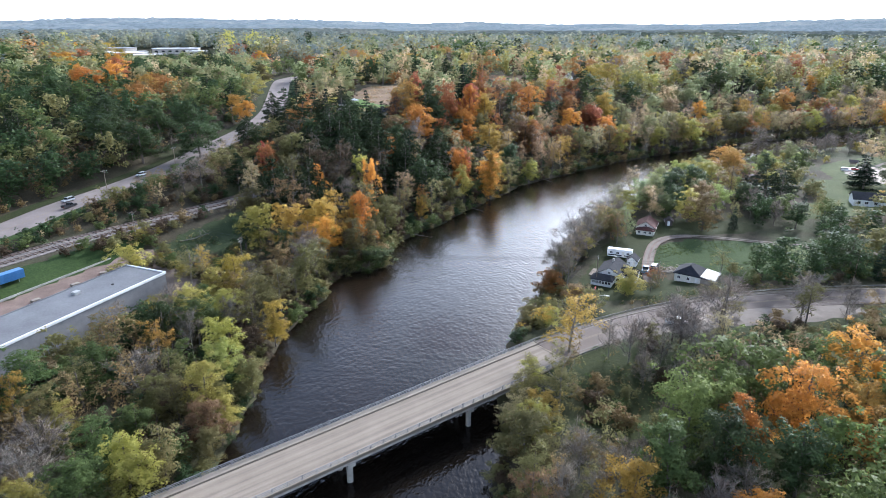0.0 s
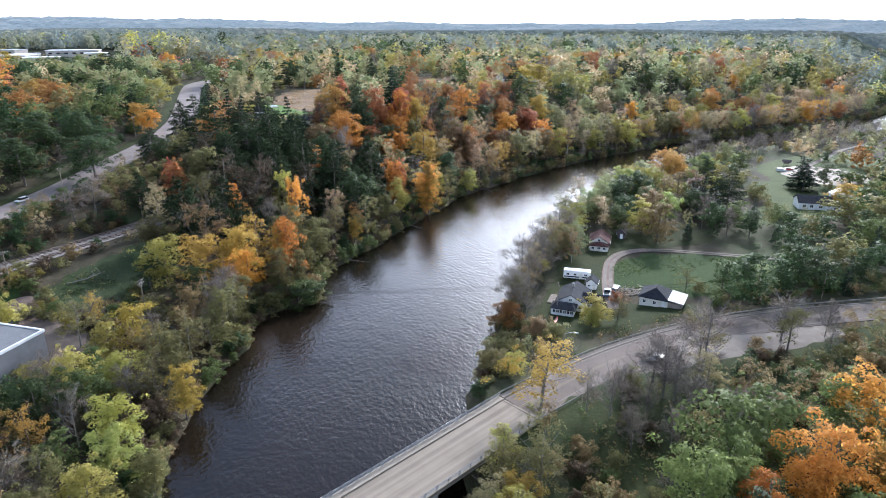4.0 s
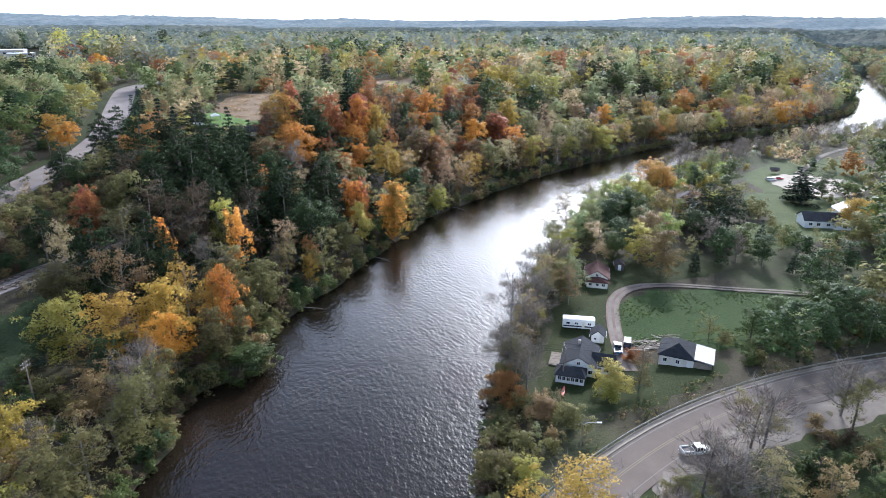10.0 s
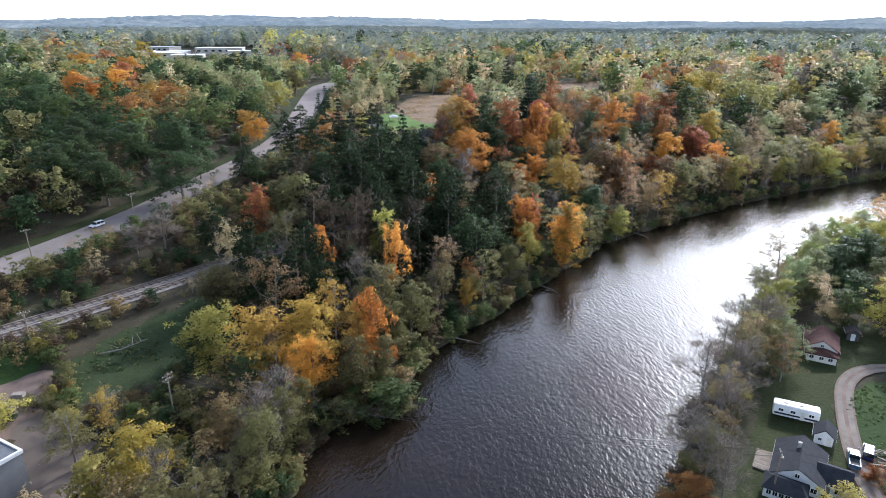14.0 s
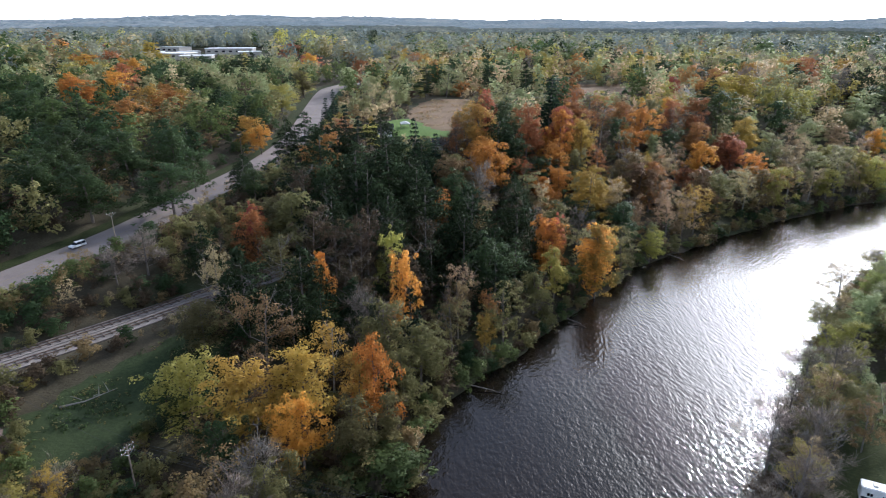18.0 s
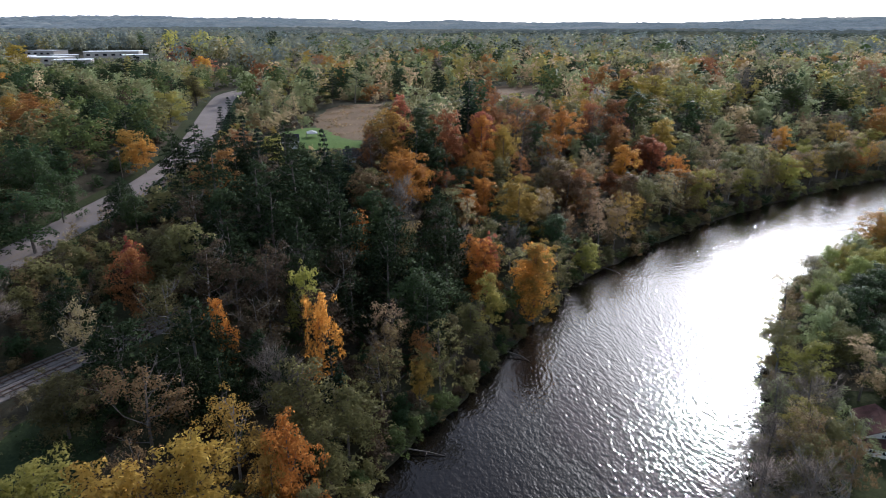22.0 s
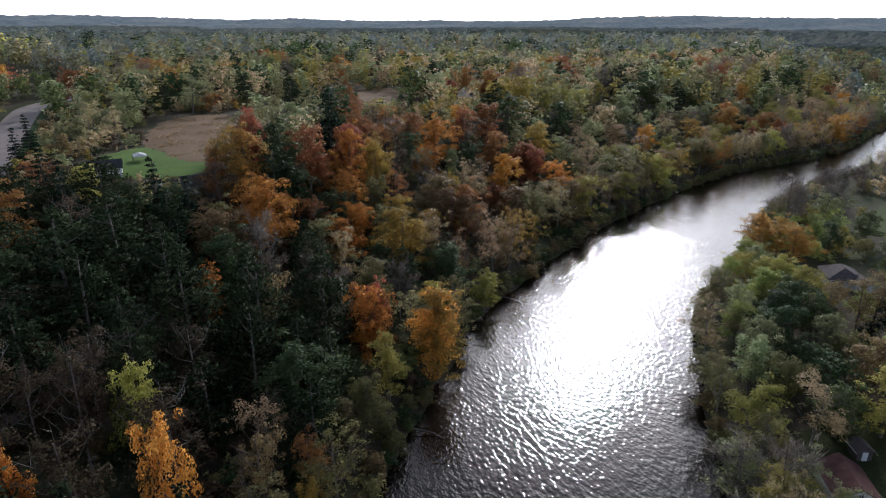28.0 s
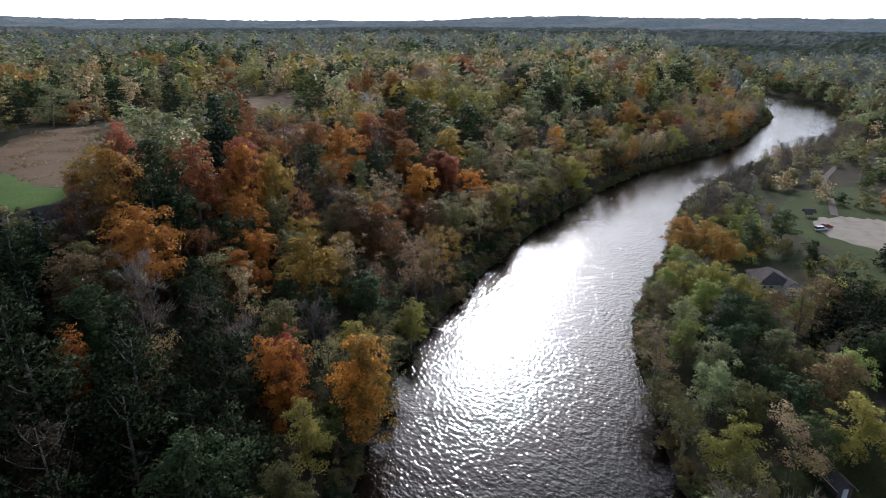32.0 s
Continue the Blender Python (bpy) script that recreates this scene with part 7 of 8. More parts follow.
tree("broad", "darkgreen", 97.2, 251.0, 11.2, 5.2, "on the wooded east bank", 400)
tree("broad", "greygreen", 100.3, 276.2, 14.3, 4.9, "on the wooded east bank", 400)
tree("broad", "greygreen", 193.1, 339.9, 14.3, 6.1, "on the wooded east bank", 400)
tree("broad", "brightgreen", 172.1, 324.1, 12.2, 4.4, "on the wooded east bank", 400)

tree("pine", "pine", -94.0, 306.0, 15.0, 5.4, "beside the highway", 400)
tree("pine", "pine", -99.0, 318.0, 13.5, 4.6, "beside the highway", 400)
tree("broad", "darkgreen", -88.0, 300.0, 13.0, 5.5, "beside the highway", 400)
tree("broad", "darkgreen", -60.0, 376.5, 6.2, 4.0, "below the white house", 400)
tree("broad", "green", -67.5, 380.5, 7.0, 4.0, "below the white house", 400)

# ---- woods that fill the rest ----
CLEAR = [(-84, 160, 9), (-88, 150, 9), (-93, 138, 9.5), (-98, 126, 10), (-103, 114, 10), (-108, 150, 14), (-113, 164, 14), (-104, 176, 9), (-96, 184, 6), (-60, 410, 17), (-42, 428, 18), (-20, 470, 32), (-40, 500, 26), (-50, 466, 20), (52, 462, 12), (10, 520, 26), (58, 560, 26), (64, 600, 22), (44, 532, 12), (14, 556, 12),
         (54, 175, 15), (-85, 174, 5), (-77, 169, 5), (-71, 159, 4), (-63, 388, 7), (-37, 366, 8), (-36, 376, 7), (-52, 397, 10), (-82, 209, 9), (-76, 220, 8), (-88, 200, 7), (-72, 206, 8), (-80, 193, 8), (-66, 214, 6), (62, 192, 12), (70, 190, 10), (78, 173, 11), (80, 222, 10), (88, 200, 22), (105, 193, 18), (100, 208, 14), (120, 202, 9), (57, 141, 8), (74, 146, 10),
         (176, 250, 12), (190, 245, 10), (152, 292, 12), (205, 300, 20), (225, 318, 20), (215, 330, 14), (240, 325, 14), (185, 285, 10), (270, 345, 16), (300, 375, 14), (180, 268, 10),
         (200, 262, 10), (150, 262, 12), (165, 300, 8), (0, 545, 16), (-14, 530, 12), (40, 545, 14), (-30, 415, 9), (-34, 440, 14), (-40, 400, 10), (-36, 391, 7), (-46, 412, 9)]


# Low growth only: round the lawn, the works yard and the railway
LOW = [(-52, 390, 34, 5), (-45, 360, 16, 8), (-64, 370, 16, 9), (-30, 400, 26, 6), (-92, 196, 26, 4), (-112, 176, 24, 4), (-80, 218, 12, 4), (-72, 156, 9, 8), (-76, 145, 9, 8), (-81, 133, 9, 8), (-86, 121, 9, 8), (-91, 109, 9, 8), (-45, 425, 22, 4), (60, 165, 9, 4), (80, 164, 8, 3), (-140, 190, 30, 4), (45, 152, 8, 4),
       (30, 470, 16, 6), (45, 448, 12, 6), (-395, 720, 150, 6), (90, 122, 16, 5), (70, 128, 9, 3), (160, 240, 14, 5), (205, 275, 20, 5), (200, 292, 14, 4), (240, 300, 18, 5), (36, 500, 22, 6), (58, 505, 18, 7), (0, 500, 24, 4), (-20, 545, 14, 5), (56, 440, 12, 7), (-45, 535, 18, 9), (-38, 382, 12, 2.5), (-52, 384, 12, 3), (-61, 181, 11, 4.5), (-57, 170, 11, 6), (26, 147, 10, 4.5), (33, 156, 9, 4.5), (41, 157, 9, 3.5), (48, 470, 22, 8), (60, 520, 20, 6), (40, 430, 16, 11), (70, 480, 16, 8), (98, 500, 13, 8), (92, 480, 12, 9)]


def fill(seed, n, x0, x1, y0, y1, test, mix, hmin, hmax, gap, where, most=230, along=None, reach=7, stands=None):
    """Scatter trees where test allows, keeping a gap from those that stand; along: only near a bank; stands: mixes that grow in groves."""
    rng = np.random.default_rng(seed)
    xs, ys = rng.uniform(x0, x1, n), rng.uniform(y0, y1, n)
    if along is not None:
        part_of = along[(along[:, 0] > x0) & (along[:, 0] < x1) & (along[:, 1] > y0) & (along[:, 1] < y1)]
        k = rng.integers(0, len(part_of), n)
        xs, ys = part_of[k, 0] + rng.uniform(-reach, reach, n), part_of[k, 1] + rng.uniform(-reach, reach, n)
    dhw, drl = near_line(xs, ys, HIGHWAY)[0], near_line(xs, ys, RAIL)[0]
    east = xs > np.interp(ys, HIGHWAY[:, 1], HIGHWAY[:, 0])
    dl, _ = near_line(xs, ys, BANK_LEFT)
    dr, _ = near_line(xs, ys, BANK_RIGHT)
    wet = in_poly(xs, ys, RIVER)
    lanes = np.minimum.reduce([near_line(xs, ys, HIGHWAY)[0] - 5, near_line(xs, ys, RAIL)[0] + 2.5, near_line(xs, ys, ROAD)[0], near_line(xs, ys, ROAD_WEST)[0]])
    names, weights = [m[:2] for m in mix], np.array([m[2] for m in mix], float)
    weights /= weights.sum()
    bd0, bd1 = BRIDGE_A.xy, BRIDGE_B.xy
    db, _ = near_line(xs, ys, np.array([[*bd0], [*bd1]]))
    for x, y, a, b, w, l, q, hw_, rl_, ea in zip(xs, ys, dl, dr, wet, lanes, db, dhw, drl, east):
        if w or l < 9.5 or q < 7.5 or min(a, b) < 0.4 or not test(x, y, a, b):
            continue
        kind, tint = names[rng.choice(len(names), p=weights)]
        if stands and rng.random() < 0.8:
            g = math.sin(x * 0.043 + 2.3 * math.sin(y * 0.027)) + math.sin(y * 0.051 + 2.1 * math.sin(x * 0.033) + 1.0) + 0.7 * math.sin((x + y) * 0.083)
            grove = stands[min(len(stands) - 1, max(0, int((g + 1.5) / 3.0 * len(stands))))]
            kind, tint = grove[int(rng.integers(len(grove)))]
        h = rng.uniform(hmin, hmax) * (0.35 if kind == "shrub" else 1.0)
        top = min([m for cx, cy, cr, m in LOW if (x - cx) ** 2 + (y - cy) ** 2 < cr * cr] + ([7.0] if ea and hw_ < 42 and y < 335 else []) + ([3.0 + 0.26 * hw_] if ea and hw_ < 50 and 350 <= y < 490 else []) + ([4.0] if rl_ < 15 and y < 238 else []) + ([4.5 + 0.09 * b] if b < a and 135 < x < 430 and kind not in ("bare", "thin") else []) + [99.0])
        if h > top:
            h = top * rng.uniform(0.5, 1.2)
            kind = "thin" if kind in ("bare", "thin", "tall") else "shrub"
            tint = "olive" if tint in ("pine", "spruce") else tint
        r = h * {"broad": 0.36, "tall": 0.22, "thin": 0.31, "bare": 0.26, "pine": 0.27, "spruce": 0.19, "shrub": 0.6}[kind] * rng.uniform(1.0, 1.35)
        if any((x - cx) ** 2 + (y - cy) ** 2 < (cr + 0.4 * r) ** 2 for cx, cy, cr in CLEAR):
            continue
        st = np.array(STANDING)
        if ((st[:, 0] - x) ** 2 + (st[:, 1] - y) ** 2 < (gap * (r + st[:, 2])) ** 2).any():
            continue
        tree(kind, tint, float(x), float(y), float(h), float(r), where, most)


WOOD_MIX = [("broad", "olive", 3), ("broad", "darkgreen", 3), ("pine", "pine", 4), ("thin", "brown", 3), ("broad", "rust", 1.2), ("thin", "umber", 3), ("broad", "gold", 0.5), ("tall", "olive", 1.5), ("bare", "tan", 1), ("broad", "brown", 1.5), ("broad", "green", 1)]
UP_MIX = [("broad", "yellowgreen", 3.0), ("broad", "sage", 3), ("tall", "greygreen", 2.5), ("thin", "tan", 3), ("broad", "greygreen", 3.5), ("tall", "yellowgreen", 1.5), ("pine", "pine", 1.0), ("broad", "green", 1), ("broad", "rust", 0.7), ("broad", "gold", 0.5), ("thin", "fawn", 1.5), ("broad", "tan", 2)]
BANK_MIX = [("shrub", "olive", 3), ("shrub", "umber", 1), ("shrub", "green", 1.5), ("thin", "olive", 2.5), ("thin", "brown", 1.2), ("broad", "olive", 3.5), ("tall", "olive", 1), ("broad", "yellowgreen", 2.2), ("broad", "green", 1), ("bare", "tan", 0.5)]
DARK_MIX = [("broad", "darkgreen", 5), ("broad", "green", 3), ("pine", "pine", 1), ("broad", "olive", 1.5), ("thin", "brown", 0.8)]
SOUTHW_MIX = [("broad", "olive", 4), ("thin", "olive", 2), ("broad", "green", 2), ("broad", "darkgreen", 1), ("broad", "yellowgreen", 2.6), ("bare", "tan", 0.8), ("thin", "brown", 1), ("thin", "gold", 0.5)]
SOUTHE_MIX = [("thin", "olive", 2), ("thin", "brown", 3), ("bare", "tan", 3), ("shrub", "olive", 3), ("shrub", "brown", 3), ("shrub", "umber", 1.5), ("shrub", "green", 1)]
BANKTREE_MIX = [("thin", "greygreen", 2), ("thin", "olive", 3), ("bare", "tan", 1.5), ("thin", "brown", 1), ("broad", "olive", 1.5)]
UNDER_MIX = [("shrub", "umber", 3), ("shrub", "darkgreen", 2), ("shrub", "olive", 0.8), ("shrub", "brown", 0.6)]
EDGE_MIX = [("shrub", "olive", 4), ("shrub", "brown", 1), ("shrub", "green", 2), ("shrub", "darkgreen", 1), ("shrub", "umber", 1)]
WARM_MIX = [("thin", "fawn", 3.5), ("broad", "fawn", 2), ("thin", "gold", 1.8), ("broad", "gold", 1.2), ("broad", "rust", 2), ("thin", "sage", 1.2), ("broad", "sage", 1), ("thin", "tan", 2.5), ("broad", "yellowgreen", 2.2), ("broad", "orange", 0.9), ("thin", "brown", 1.2), ("bare", "tan", 1.0), ("broad", "darkgreen", 0.7)]
WILLOW_MIX = [("broad", "yellowgreen", 4), ("broad", "greygreen", 2), ("broad", "brightgreen", 4), ("broad", "olive", 1), ("thin", "brown", 0.5)]
CANOPY_MIX = [("broad", "green", 3), ("broad", "midgreen", 1.5), ("broad", "orange", 1.4), ("broad", "gold", 0.7), ("thin", "olive", 1)]
PINE_MIX = [("pine", "pine", 7), ("broad", "darkgreen", 2), ("thin", "umber", 2.5), ("thin", "umber", 0.8), ("spruce", "spruce", 1), ("bare", "tan", 0.3)]
HOME_MIX = [("broad", "darkgreen", 3), ("broad", "green", 3), ("thin", "olive", 1), ("spruce", "spruce", 2), ("bare", "tan", 1.2), ("broad", "olive", 1.5), ("thin", "olive", 1)]

fill(34, 1500, -62, 560, 45, 640, lambda x, y, a, b: True, EDGE_MIX, 5, 15, 0.34, "at the water's edge", 0, BANK_LEFT, 2.6)
fill(35, 2000, 0, 560, 45, 560, lambda x, y, a, b: True, EDGE_MIX, 5, 13, 0.32, "at the water's edge", 0, BANK_RIGHT, 2.6)
fill(25, 1500, -60, 40, 60, 300, lambda x, y, a, b: a < b, BANK_MIX, 13, 19, 0.42, "at the water's edge", 230, BANK_LEFT)
fill(36, 1500, 20, 420, 280, 520, lambda x, y, a, b: a < b, WARM_MIX, 16, 22, 0.42, "at the water's edge", 230, BANK_LEFT)
fill(37, 3000, 20, 420, 280, 520, lambda x, y, a, b: a < b and a < 45, WARM_MIX, 15, 21, 0.58, "above the west bank", 230, BANK_LEFT, 45)
fill(26, 900, 5, 70, 60, 235, lambda x, y, a, b: b < a, BANK_MIX, 8, 13, 0.40, "at the water's edge", 280, BANK_RIGHT)
fill(31, 1200, 20, 90, 162, 222, lambda x, y, a, b: b < a and b < 15, BANKTREE_MIX, 11, 17, 0.46, "on the east bank", 230, BANK_RIGHT, 15)
fill(49, 420, 185, 450, 325, 490, lambda x, y, a, b: b < a and b < 24, [("bare", "tan", 3), ("thin", "sage", 1.2), ("thin", "tan", 1)], 8, 11.5, 0.62, "beside the riverside park", 330, BANK_RIGHT, 24)
fill(38, 2000, 45, 185, 215, 360, lambda x, y, a, b: b < a and b < 30, WILLOW_MIX, 12, 15, 0.54, "on the east bank", 330, BANK_RIGHT, 30)
RUST_MIX = [("broad", "rust", 5), ("thin", "rust", 2), ("broad", "olive", 1.5), ("broad", "gold", 1.5), ("broad", "orange", 1.2), ("thin", "umber", 1), ("broad", "darkgreen", 1), ("broad", "brown", 1)]
fill(42, 2600, -35, 95, 315, 440, lambda x, y, a, b: a < b and a > 6 and x - 0.55 * (y - 320) > -28, RUST_MIX, 17, 22, 0.60, "above the west bank", 230)
fill(33, 2000, -100, 14, 226, 372, lambda x, y, a, b: a < b and a > 11, PINE_MIX, 17, 24, 0.56, "in the pine wood", 420)
fill(21, 3600, -95, 150, 195, 330, lambda x, y, a, b: a < b and y - 0.35 * x < 310, WOOD_MIX, 18, 24, 0.6, "on the river bank", 420)
fill(22, 2600, -112, -30, 55, 205, lambda x, y, a, b: a < b, SOUTHW_MIX, 10, 15, 0.56, "near the bridge")
fill(39, 700, 50, 140, 62, 104, lambda x, y, a, b: b < a, CANOPY_MIX, 15, 20, 0.52, "south of the road", 230)
fill(27, 1400, 16, 200, 55, 150, lambda x, y, a, b: b < a, SOUTHE_MIX, 7, 12, 0.5, "south of the road")
fill(28, 900, 60, 260, 150, 340, lambda x, y, a, b: b < a, HOME_MIX, 9, 16, 0.62, "beside the homes")

fill(50, 420, 84, 150, 160, 184, lambda x, y, a, b: b < a, EDGE_MIX, 6, 12, 0.5, "beside the road", 330)
STANDS = [[("pine", "pine"), ("broad", "darkgreen"), ("broad", "darkgreen"), ("broad", "green")],
          [("broad", "green"), ("broad", "darkgreen"), ("broad", "green"), ("thin", "umber")],
          [("broad", "sage"), ("broad", "sage"), ("broad", "greygreen"), ("thin", "sage")],
          [("tall", "greygreen"), ("broad", "greygreen"), ("tall", "sage"), ("broad", "sage")],
          [("thin", "tan"), ("thin", "fawn"), ("broad", "tan"), ("bare", "tan")],
          [("broad", "yellowgreen"), ("broad", "yellowgreen"), ("tall", "yellowgreen"), ("broad", "sage")],
          [("broad", "rust"), ("thin", "fawn"), ("broad", "gold"), ("broad", "brown")]]
fill(24, 7000, -120, 480, 300, 760, lambda x, y, a, b: a < b, UP_MIX, 18, 25, 0.64, "in the upland wood", stands=STANDS)
fill(23, 2600, -330, -108, 90, 430, lambda x, y, a, b: a < b, DARK_MIX, 14, 20, 0.62, "beside the highway")
fill(30, 1800, -330, -120, 420, 660, lambda x, y, a, b: a < b, UP_MIX + DARK_MIX, 13, 19, 0.6, "beside the highway", stands=STANDS[:4])
fill(29, 2200, 190, 560, 120, 560, lambda x, y, a, b: b < a, UP_MIX + DARK_MIX, 12, 18, 0.52, "beyond the homes", stands=STANDS[:6])
FARBANK_MIX = [("broad", "darkgreen", 3), ("broad", "green", 2), ("broad", "greygreen", 3), ("broad", "brown", 2), ("thin", "umber", 1.5), ("broad", "olive", 2), ("broad", "rust", 0.5), ("broad", "sage", 1)]
BRUSH_MIX = [("thin", "brown", 3), ("thin", "umber", 2), ("thin", "umber", 1), ("shrub", "umber", 2), ("shrub", "brown", 2), ("shrub", "olive", 2), ("shrub", "darkgreen", 1.5), ("bare", "tan", 0.6)]
fill(43, 2600, -165, -66, 110, 335, lambda x, y, a, b: a < b, BRUSH_MIX, 7, 11, 0.42, "in the brush by the railway", 260)
fill(44, 2200, -330, -112, 90, 420, lambda x, y, a, b: a < b, [("shrub", "darkgreen", 3), ("shrub", "green", 1), ("shrub", "umber", 1.5)], 9, 15, 0.42, "under the trees", 0)
fill(45, 2600, -120, 440, 330, 640, lambda x, y, a, b: a < b, [("shrub", "olive", 3), ("shrub", "tan", 1.5), ("shrub", "greygreen", 2), ("shrub", "umber", 1)], 12, 18, 0.42, "under the trees", 0)
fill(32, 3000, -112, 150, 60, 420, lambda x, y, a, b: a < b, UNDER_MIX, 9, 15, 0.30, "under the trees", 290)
fill(46, 2600, 430, 1150, 470, 1260, lambda x, y, a, b: True, FARBANK_MIX, 15, 22, 0.5, "on the far bank", 0, BANK_LEFT, 16)
fill(47, 2600, 430, 1150, 470, 1260, lambda x, y, a, b: True, FARBANK_MIX, 14, 21, 0.5, "on the far bank", 0, BANK_RIGHT, 18)
for kind, tint, x, y, h, r in (("bare", "tan", 36.5, 175.5, 13, 4.8), ("thin", "brown", 39.5, 181, 12, 4.4), ("bare", "tan", 43, 187.5, 15, 5.2), ("thin", "fawn", 46, 192, 13.5, 4.6), ("bare", "tan", 50, 198.5, 15, 5.4),
                             ("thin", "olive", 53, 204.5, 14, 4.8), ("thin", "brown", 57, 210.5, 15, 5.0), ("bare", "tan", 63, 221, 15.5, 5.6), ("thin", "tan", 60, 216, 13, 4.4)):
    tree(kind, tint, x, y, h, r, "between the homes and the river", 2000)
for kind, tint, x, y, h, r in (("pine", "pine", -52, 268, 22, 7.5), ("pine", "pine", -57, 280, 22, 8), ("pine", "pine", -46, 284, 24, 8), ("thin", "umber", -49, 258, 19, 6), ("pine", "pine", -60, 268, 20, 7), ("broad", "darkgreen", -62, 292, 20, 7.5)):
    tree(kind, tint, x, y, h, r, "in the pine wood", 2000)
for t, v in BAG.items():
    o = new("woods", cards_mesh("woods", stacked(v)))
    o.data.materials[0] = LEAF[t]
    tagged(o, f"{TINT[t]} crowns of the closed woods", "woods", kind="stuff")


def far_woods():
    """Woods out to the horizon: countless small crowns in one sheet of stuff for each tone."""
    rng = np.random.default_rng(40)
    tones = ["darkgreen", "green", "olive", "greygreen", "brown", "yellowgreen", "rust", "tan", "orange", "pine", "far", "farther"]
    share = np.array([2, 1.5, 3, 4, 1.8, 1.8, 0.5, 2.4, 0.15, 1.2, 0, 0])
    bag = {t: [] for t in tones}
    for r0, r1, gap, size, cards in ((300, 1270, 13.0, 6.6, 88),):
        area = (r1 * r1 - r0 * r0) * 0.5 * 2.1
        n = int(area / (gap * gap))
        rr = np.sqrt(rng.uniform(r0 * r0, r1 * r1, n))
        az = rng.uniform(-0.92, 1.18, n)
        x, y = rr * np.sin(az), rr * np.cos(az)
        wet = in_poly(x, y, RIVER)
        d = np.minimum(near_line(x, y, BANK_LEFT)[0], near_line(x, y, BANK_RIGHT)[0])
        dl, dr = near_line(x, y, BANK_LEFT)[0], near_line(x, y, BANK_RIGHT)[0]
        done = ((dl < dr) & (x > -330) & (x < 450) & (y < 750) & (y > 60)) | ((dr <= dl) & (x < 520) & (y < 520))
        keep = ~wet & (d > np.where(np.hypot(x, y) > 560, 12, 3)) & ~done & (near_line(x, y, HIGHWAY)[0] > 14) & (~((abs(x + 395) < 130) & (y > 690) & (y < 985)))
        x, y = x[keep], y[keep]
        rr_ = np.hypot(x, y) + rng.normal(size=len(x)) * 150
        z = ground_height(x, y)
        blot = np.sin(x * 0.013 + 2.2 * np.sin(y * 0.006) + 1.3) + np.sin(y * 0.011 + 2.0 * np.sin(x * 0.008)) + 0.6 * np.sin((x - y) * 0.027)
        groves = ("darkgreen", "pine", "green", "olive", "greygreen", "tan", "yellowgreen")
        for i in range(len(x)):
            w = share.copy()
            # more crowns take the haze-coloured tints as distance grows
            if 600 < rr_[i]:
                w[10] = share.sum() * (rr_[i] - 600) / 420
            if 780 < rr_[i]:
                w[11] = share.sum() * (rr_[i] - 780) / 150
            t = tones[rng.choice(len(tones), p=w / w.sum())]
            if t not in ("far", "farther") and rng.random() < 0.7:
                t = groves[min(6, max(0, int((blot[i] + 1.9) / 3.8 * 7)))]
            s = size * rng.uniform(0.75, 1.3)
            h = s * rng.uniform(1.2, 1.9)
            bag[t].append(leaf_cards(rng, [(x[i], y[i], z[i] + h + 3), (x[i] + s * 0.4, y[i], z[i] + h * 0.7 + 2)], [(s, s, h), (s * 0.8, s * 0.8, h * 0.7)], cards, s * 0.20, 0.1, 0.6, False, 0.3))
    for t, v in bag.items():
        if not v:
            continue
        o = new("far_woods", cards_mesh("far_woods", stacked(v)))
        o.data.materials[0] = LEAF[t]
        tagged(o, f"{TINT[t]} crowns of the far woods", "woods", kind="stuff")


far_woods()


def far_canopy(r0, r1, rows, cols, material, seed, rough, label):
    """The closed top of woods a mile and more away, out to the hills."""
    rng = np.random.default_rng(seed)
    rr = r0 * (r1 / r0) ** np.linspace(0, 1, rows)
    az = np.linspace(-0.95, 1.2, cols)
    R, A = np.meshgrid(rr, az, indexing="ij")
    A = A + rng.uniform(-0.4, 0.4, A.shape) * (2.15 / cols)
    X, Y = R * np.sin(A), R * np.cos(A)
    bumps = rng.random(X.shape)
    bumps = 0.6 * bumps + 0.2 * (np.roll(bumps, 1, 1) + np.roll(bumps, -1, 0))
    groves = np.sin(X * 0.011 + 2 * np.sin(Y * 0.004)) * np.sin(Y * 0.008 + 1.0)
    Z = ground_height(X, Y) + 9 + rough * (bumps - 0.5) + 3.5 * groves
    Z[:2] = ground_height(X[:2], Y[:2]) - 2.0
    i = np.arange(rows * cols).reshape(rows, cols)
    f = np.stack([i[:-1, :-1], i[:-1, 1:], i[1:, 1:], i[1:, :-1]], -1).reshape(-1, 4)
    o = raw("far_woods", np.stack([X.ravel(), Y.ravel(), Z.ravel()], 1).tolist(), f.tolist(), material, smooth=r0 > 2500)
    tagged(o, label, "woods", kind="stuff")


# each band outward wears a canopy colour with more haze in it
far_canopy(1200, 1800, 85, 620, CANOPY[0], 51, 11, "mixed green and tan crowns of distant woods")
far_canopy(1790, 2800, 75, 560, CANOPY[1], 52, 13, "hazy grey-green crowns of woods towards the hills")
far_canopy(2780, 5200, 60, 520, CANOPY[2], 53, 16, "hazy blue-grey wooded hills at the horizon")


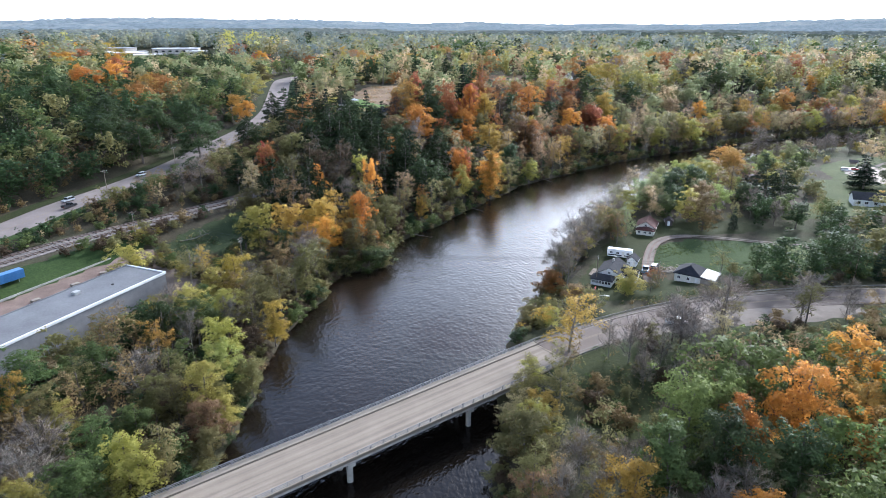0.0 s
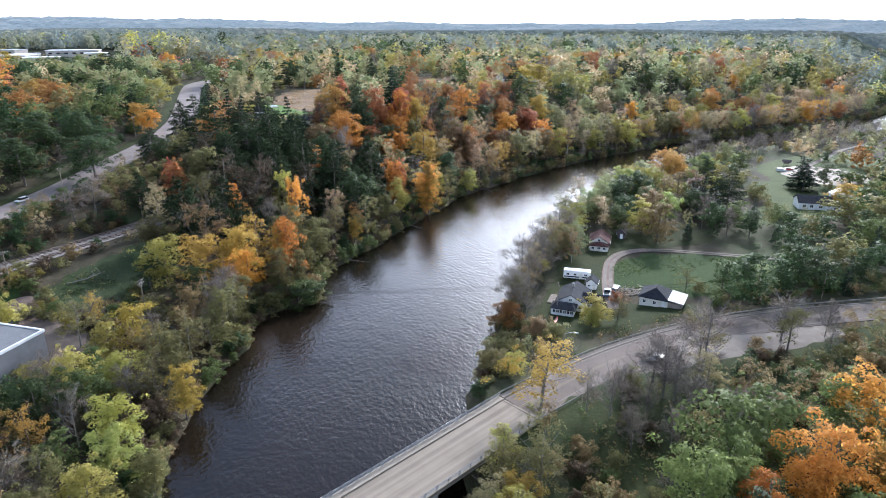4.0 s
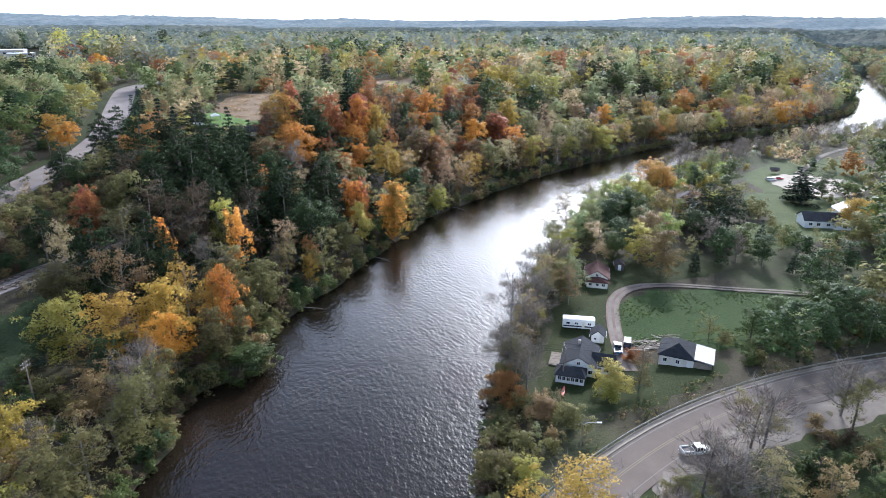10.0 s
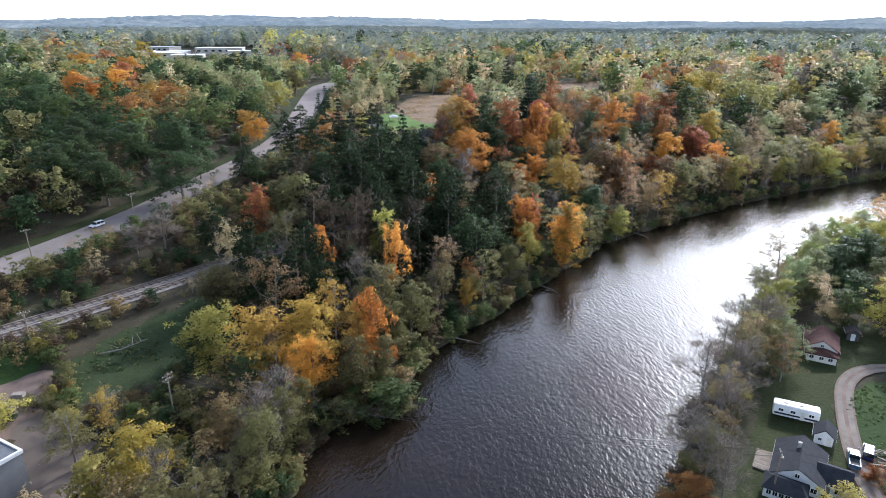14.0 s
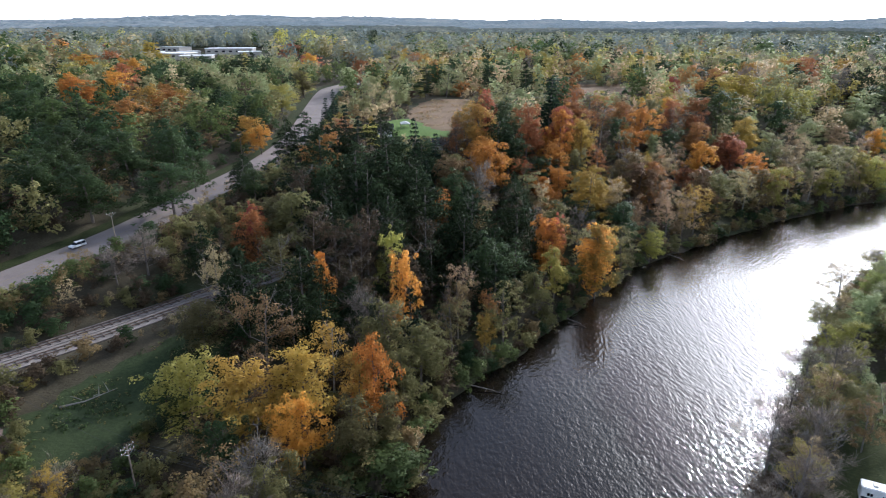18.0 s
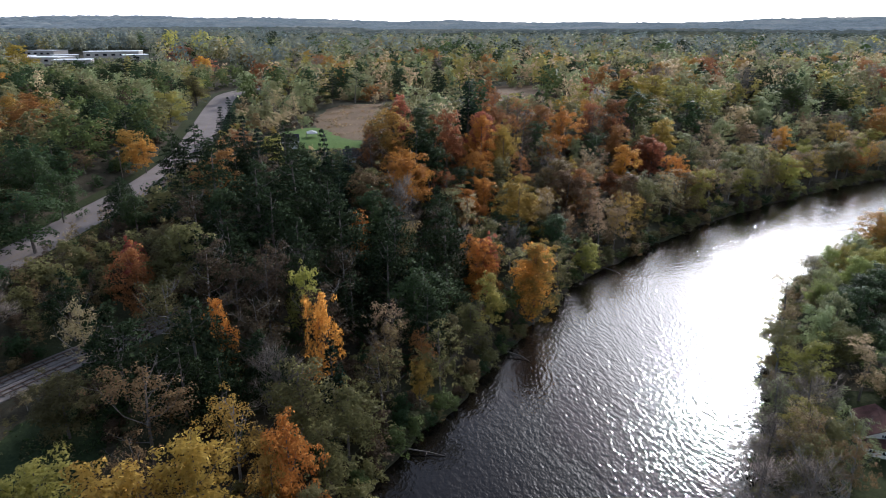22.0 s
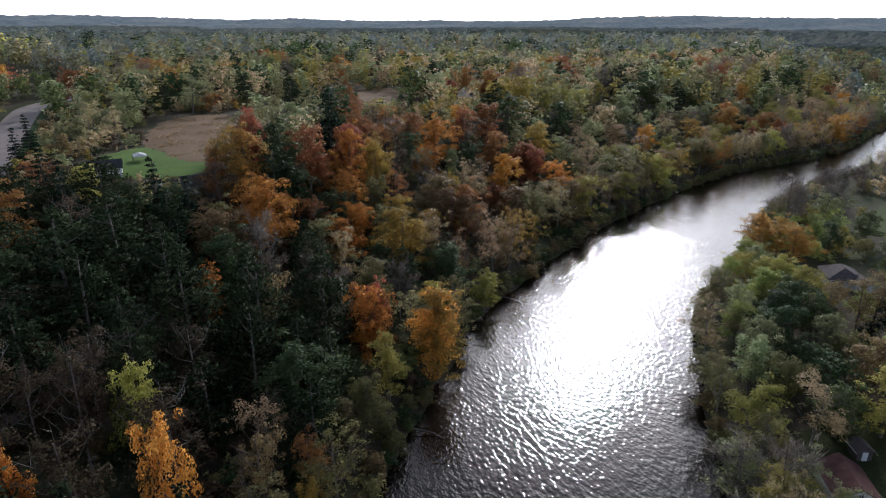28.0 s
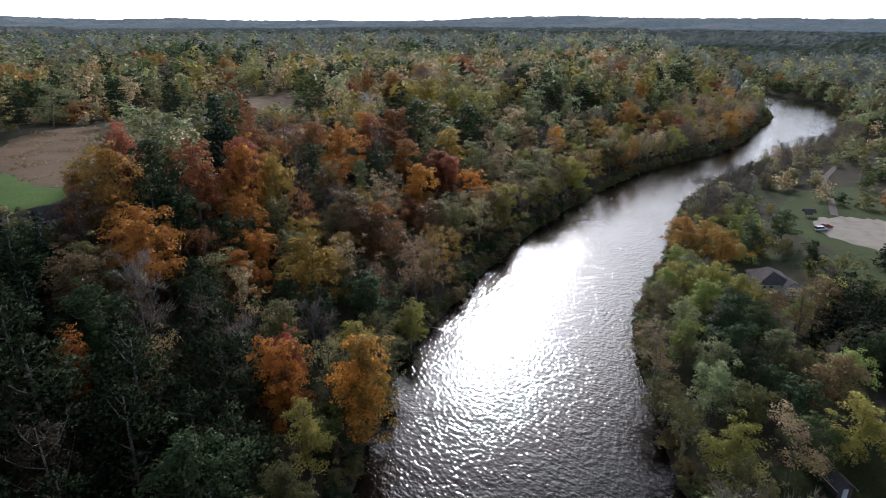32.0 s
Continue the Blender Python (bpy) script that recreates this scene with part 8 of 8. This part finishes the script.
def weeds(name, seed, n, x0, x1, y0, y1, tints, tall, test, label):
    """Tussocks of rough weeds and grass, one piece of stuff for each tone."""
    rng = np.random.default_rng(seed)
    bag = {t: [] for t in tints}
    for x, y in zip(rng.uniform(x0, x1, n), rng.uniform(y0, y1, n)):
        if not test(x, y) or math.sin(x * 0.35 + 1.2 * math.sin(y * 0.21)) + math.sin(y * 0.29) + rng.normal() * 0.5 < 0.2:
            continue
        s = rng.uniform(0.25, 0.3 + tall)
        bag[tints[int(rng.integers(len(tints)))]].append(leaf_cards(rng, [(x, y, gz(x, y) + 0.3)], [(s, s, tall * rng.uniform(0.6, 1.3))], 7, 0.2, 0.3, 0.4))
    for t, v in bag.items():
        o = new(name, cards_mesh(name, stacked(v)))
        o.data.materials[0] = LEAF[t]
        tagged(o, f"{TINT[t]} {label}", "weeds", kind="stuff")


weeds("verge_weeds", 65, 5200, 30, 150, 128, 178, ["green", "olive", "brown"], 0.75,
      lambda x, y: bool(6.4 < near_line(np.array([x]), np.array([y]), ROAD)[0][0] < 11.5) and y > float(np.interp(x, ROAD[:, 0], ROAD[:, 1])), "weeds and low scrub along the road's verge")
LOOP = smooth_line([(66, 183), (74, 201), (86, 209), (100, 209), (118, 201), (128, 190), (112, 178), (98, 172), (84, 180), (66, 183)], 3.0)
GLADE = smooth_line([(-98, 184), (-91, 200), (-84, 216), (-74, 232), (-62, 226), (-60, 206), (-70, 190), (-82, 180), (-98, 184)], 3.0)
DRY = smooth_line([(-57, 440), (-61, 466), (-57, 505), (-36, 522), (-18, 508), (-8, 482), (-18, 440), (-27, 408), (-36, 404), (-46, 416), (-52, 432), (-57, 440)], 3.0)
SOUTH = smooth_line([(26, 112), (40, 128), (58, 134), (84, 139), (108, 143), (136, 145), (140, 118), (100, 104), (60, 98), (26, 112)], 3.0)
for nm, sd, line, n, tints, tall in (("meadow_weeds", 61, LOOP, 1800, ["green"], 0.12), ("glade_weeds", 62, GLADE, 2200, ["darkgreen", "green", "olive"], 0.6), ("roadside_weeds", 63, SOUTH, 3000, ["olive", "brown", "green"], 0.7), ("field_weeds", 64, DRY, 3600, ["tan", "brown", "rust", "olive"], 0.9)):
    lo, hi = line.min(0), line.max(0)
    weeds(nm, sd, n, lo[0], hi[0], lo[1], hi[1], tints, tall, lambda x, y: bool(in_poly(np.array([x]), np.array([y]), line)[0]), "weeds in rough tussocks on the open grass")
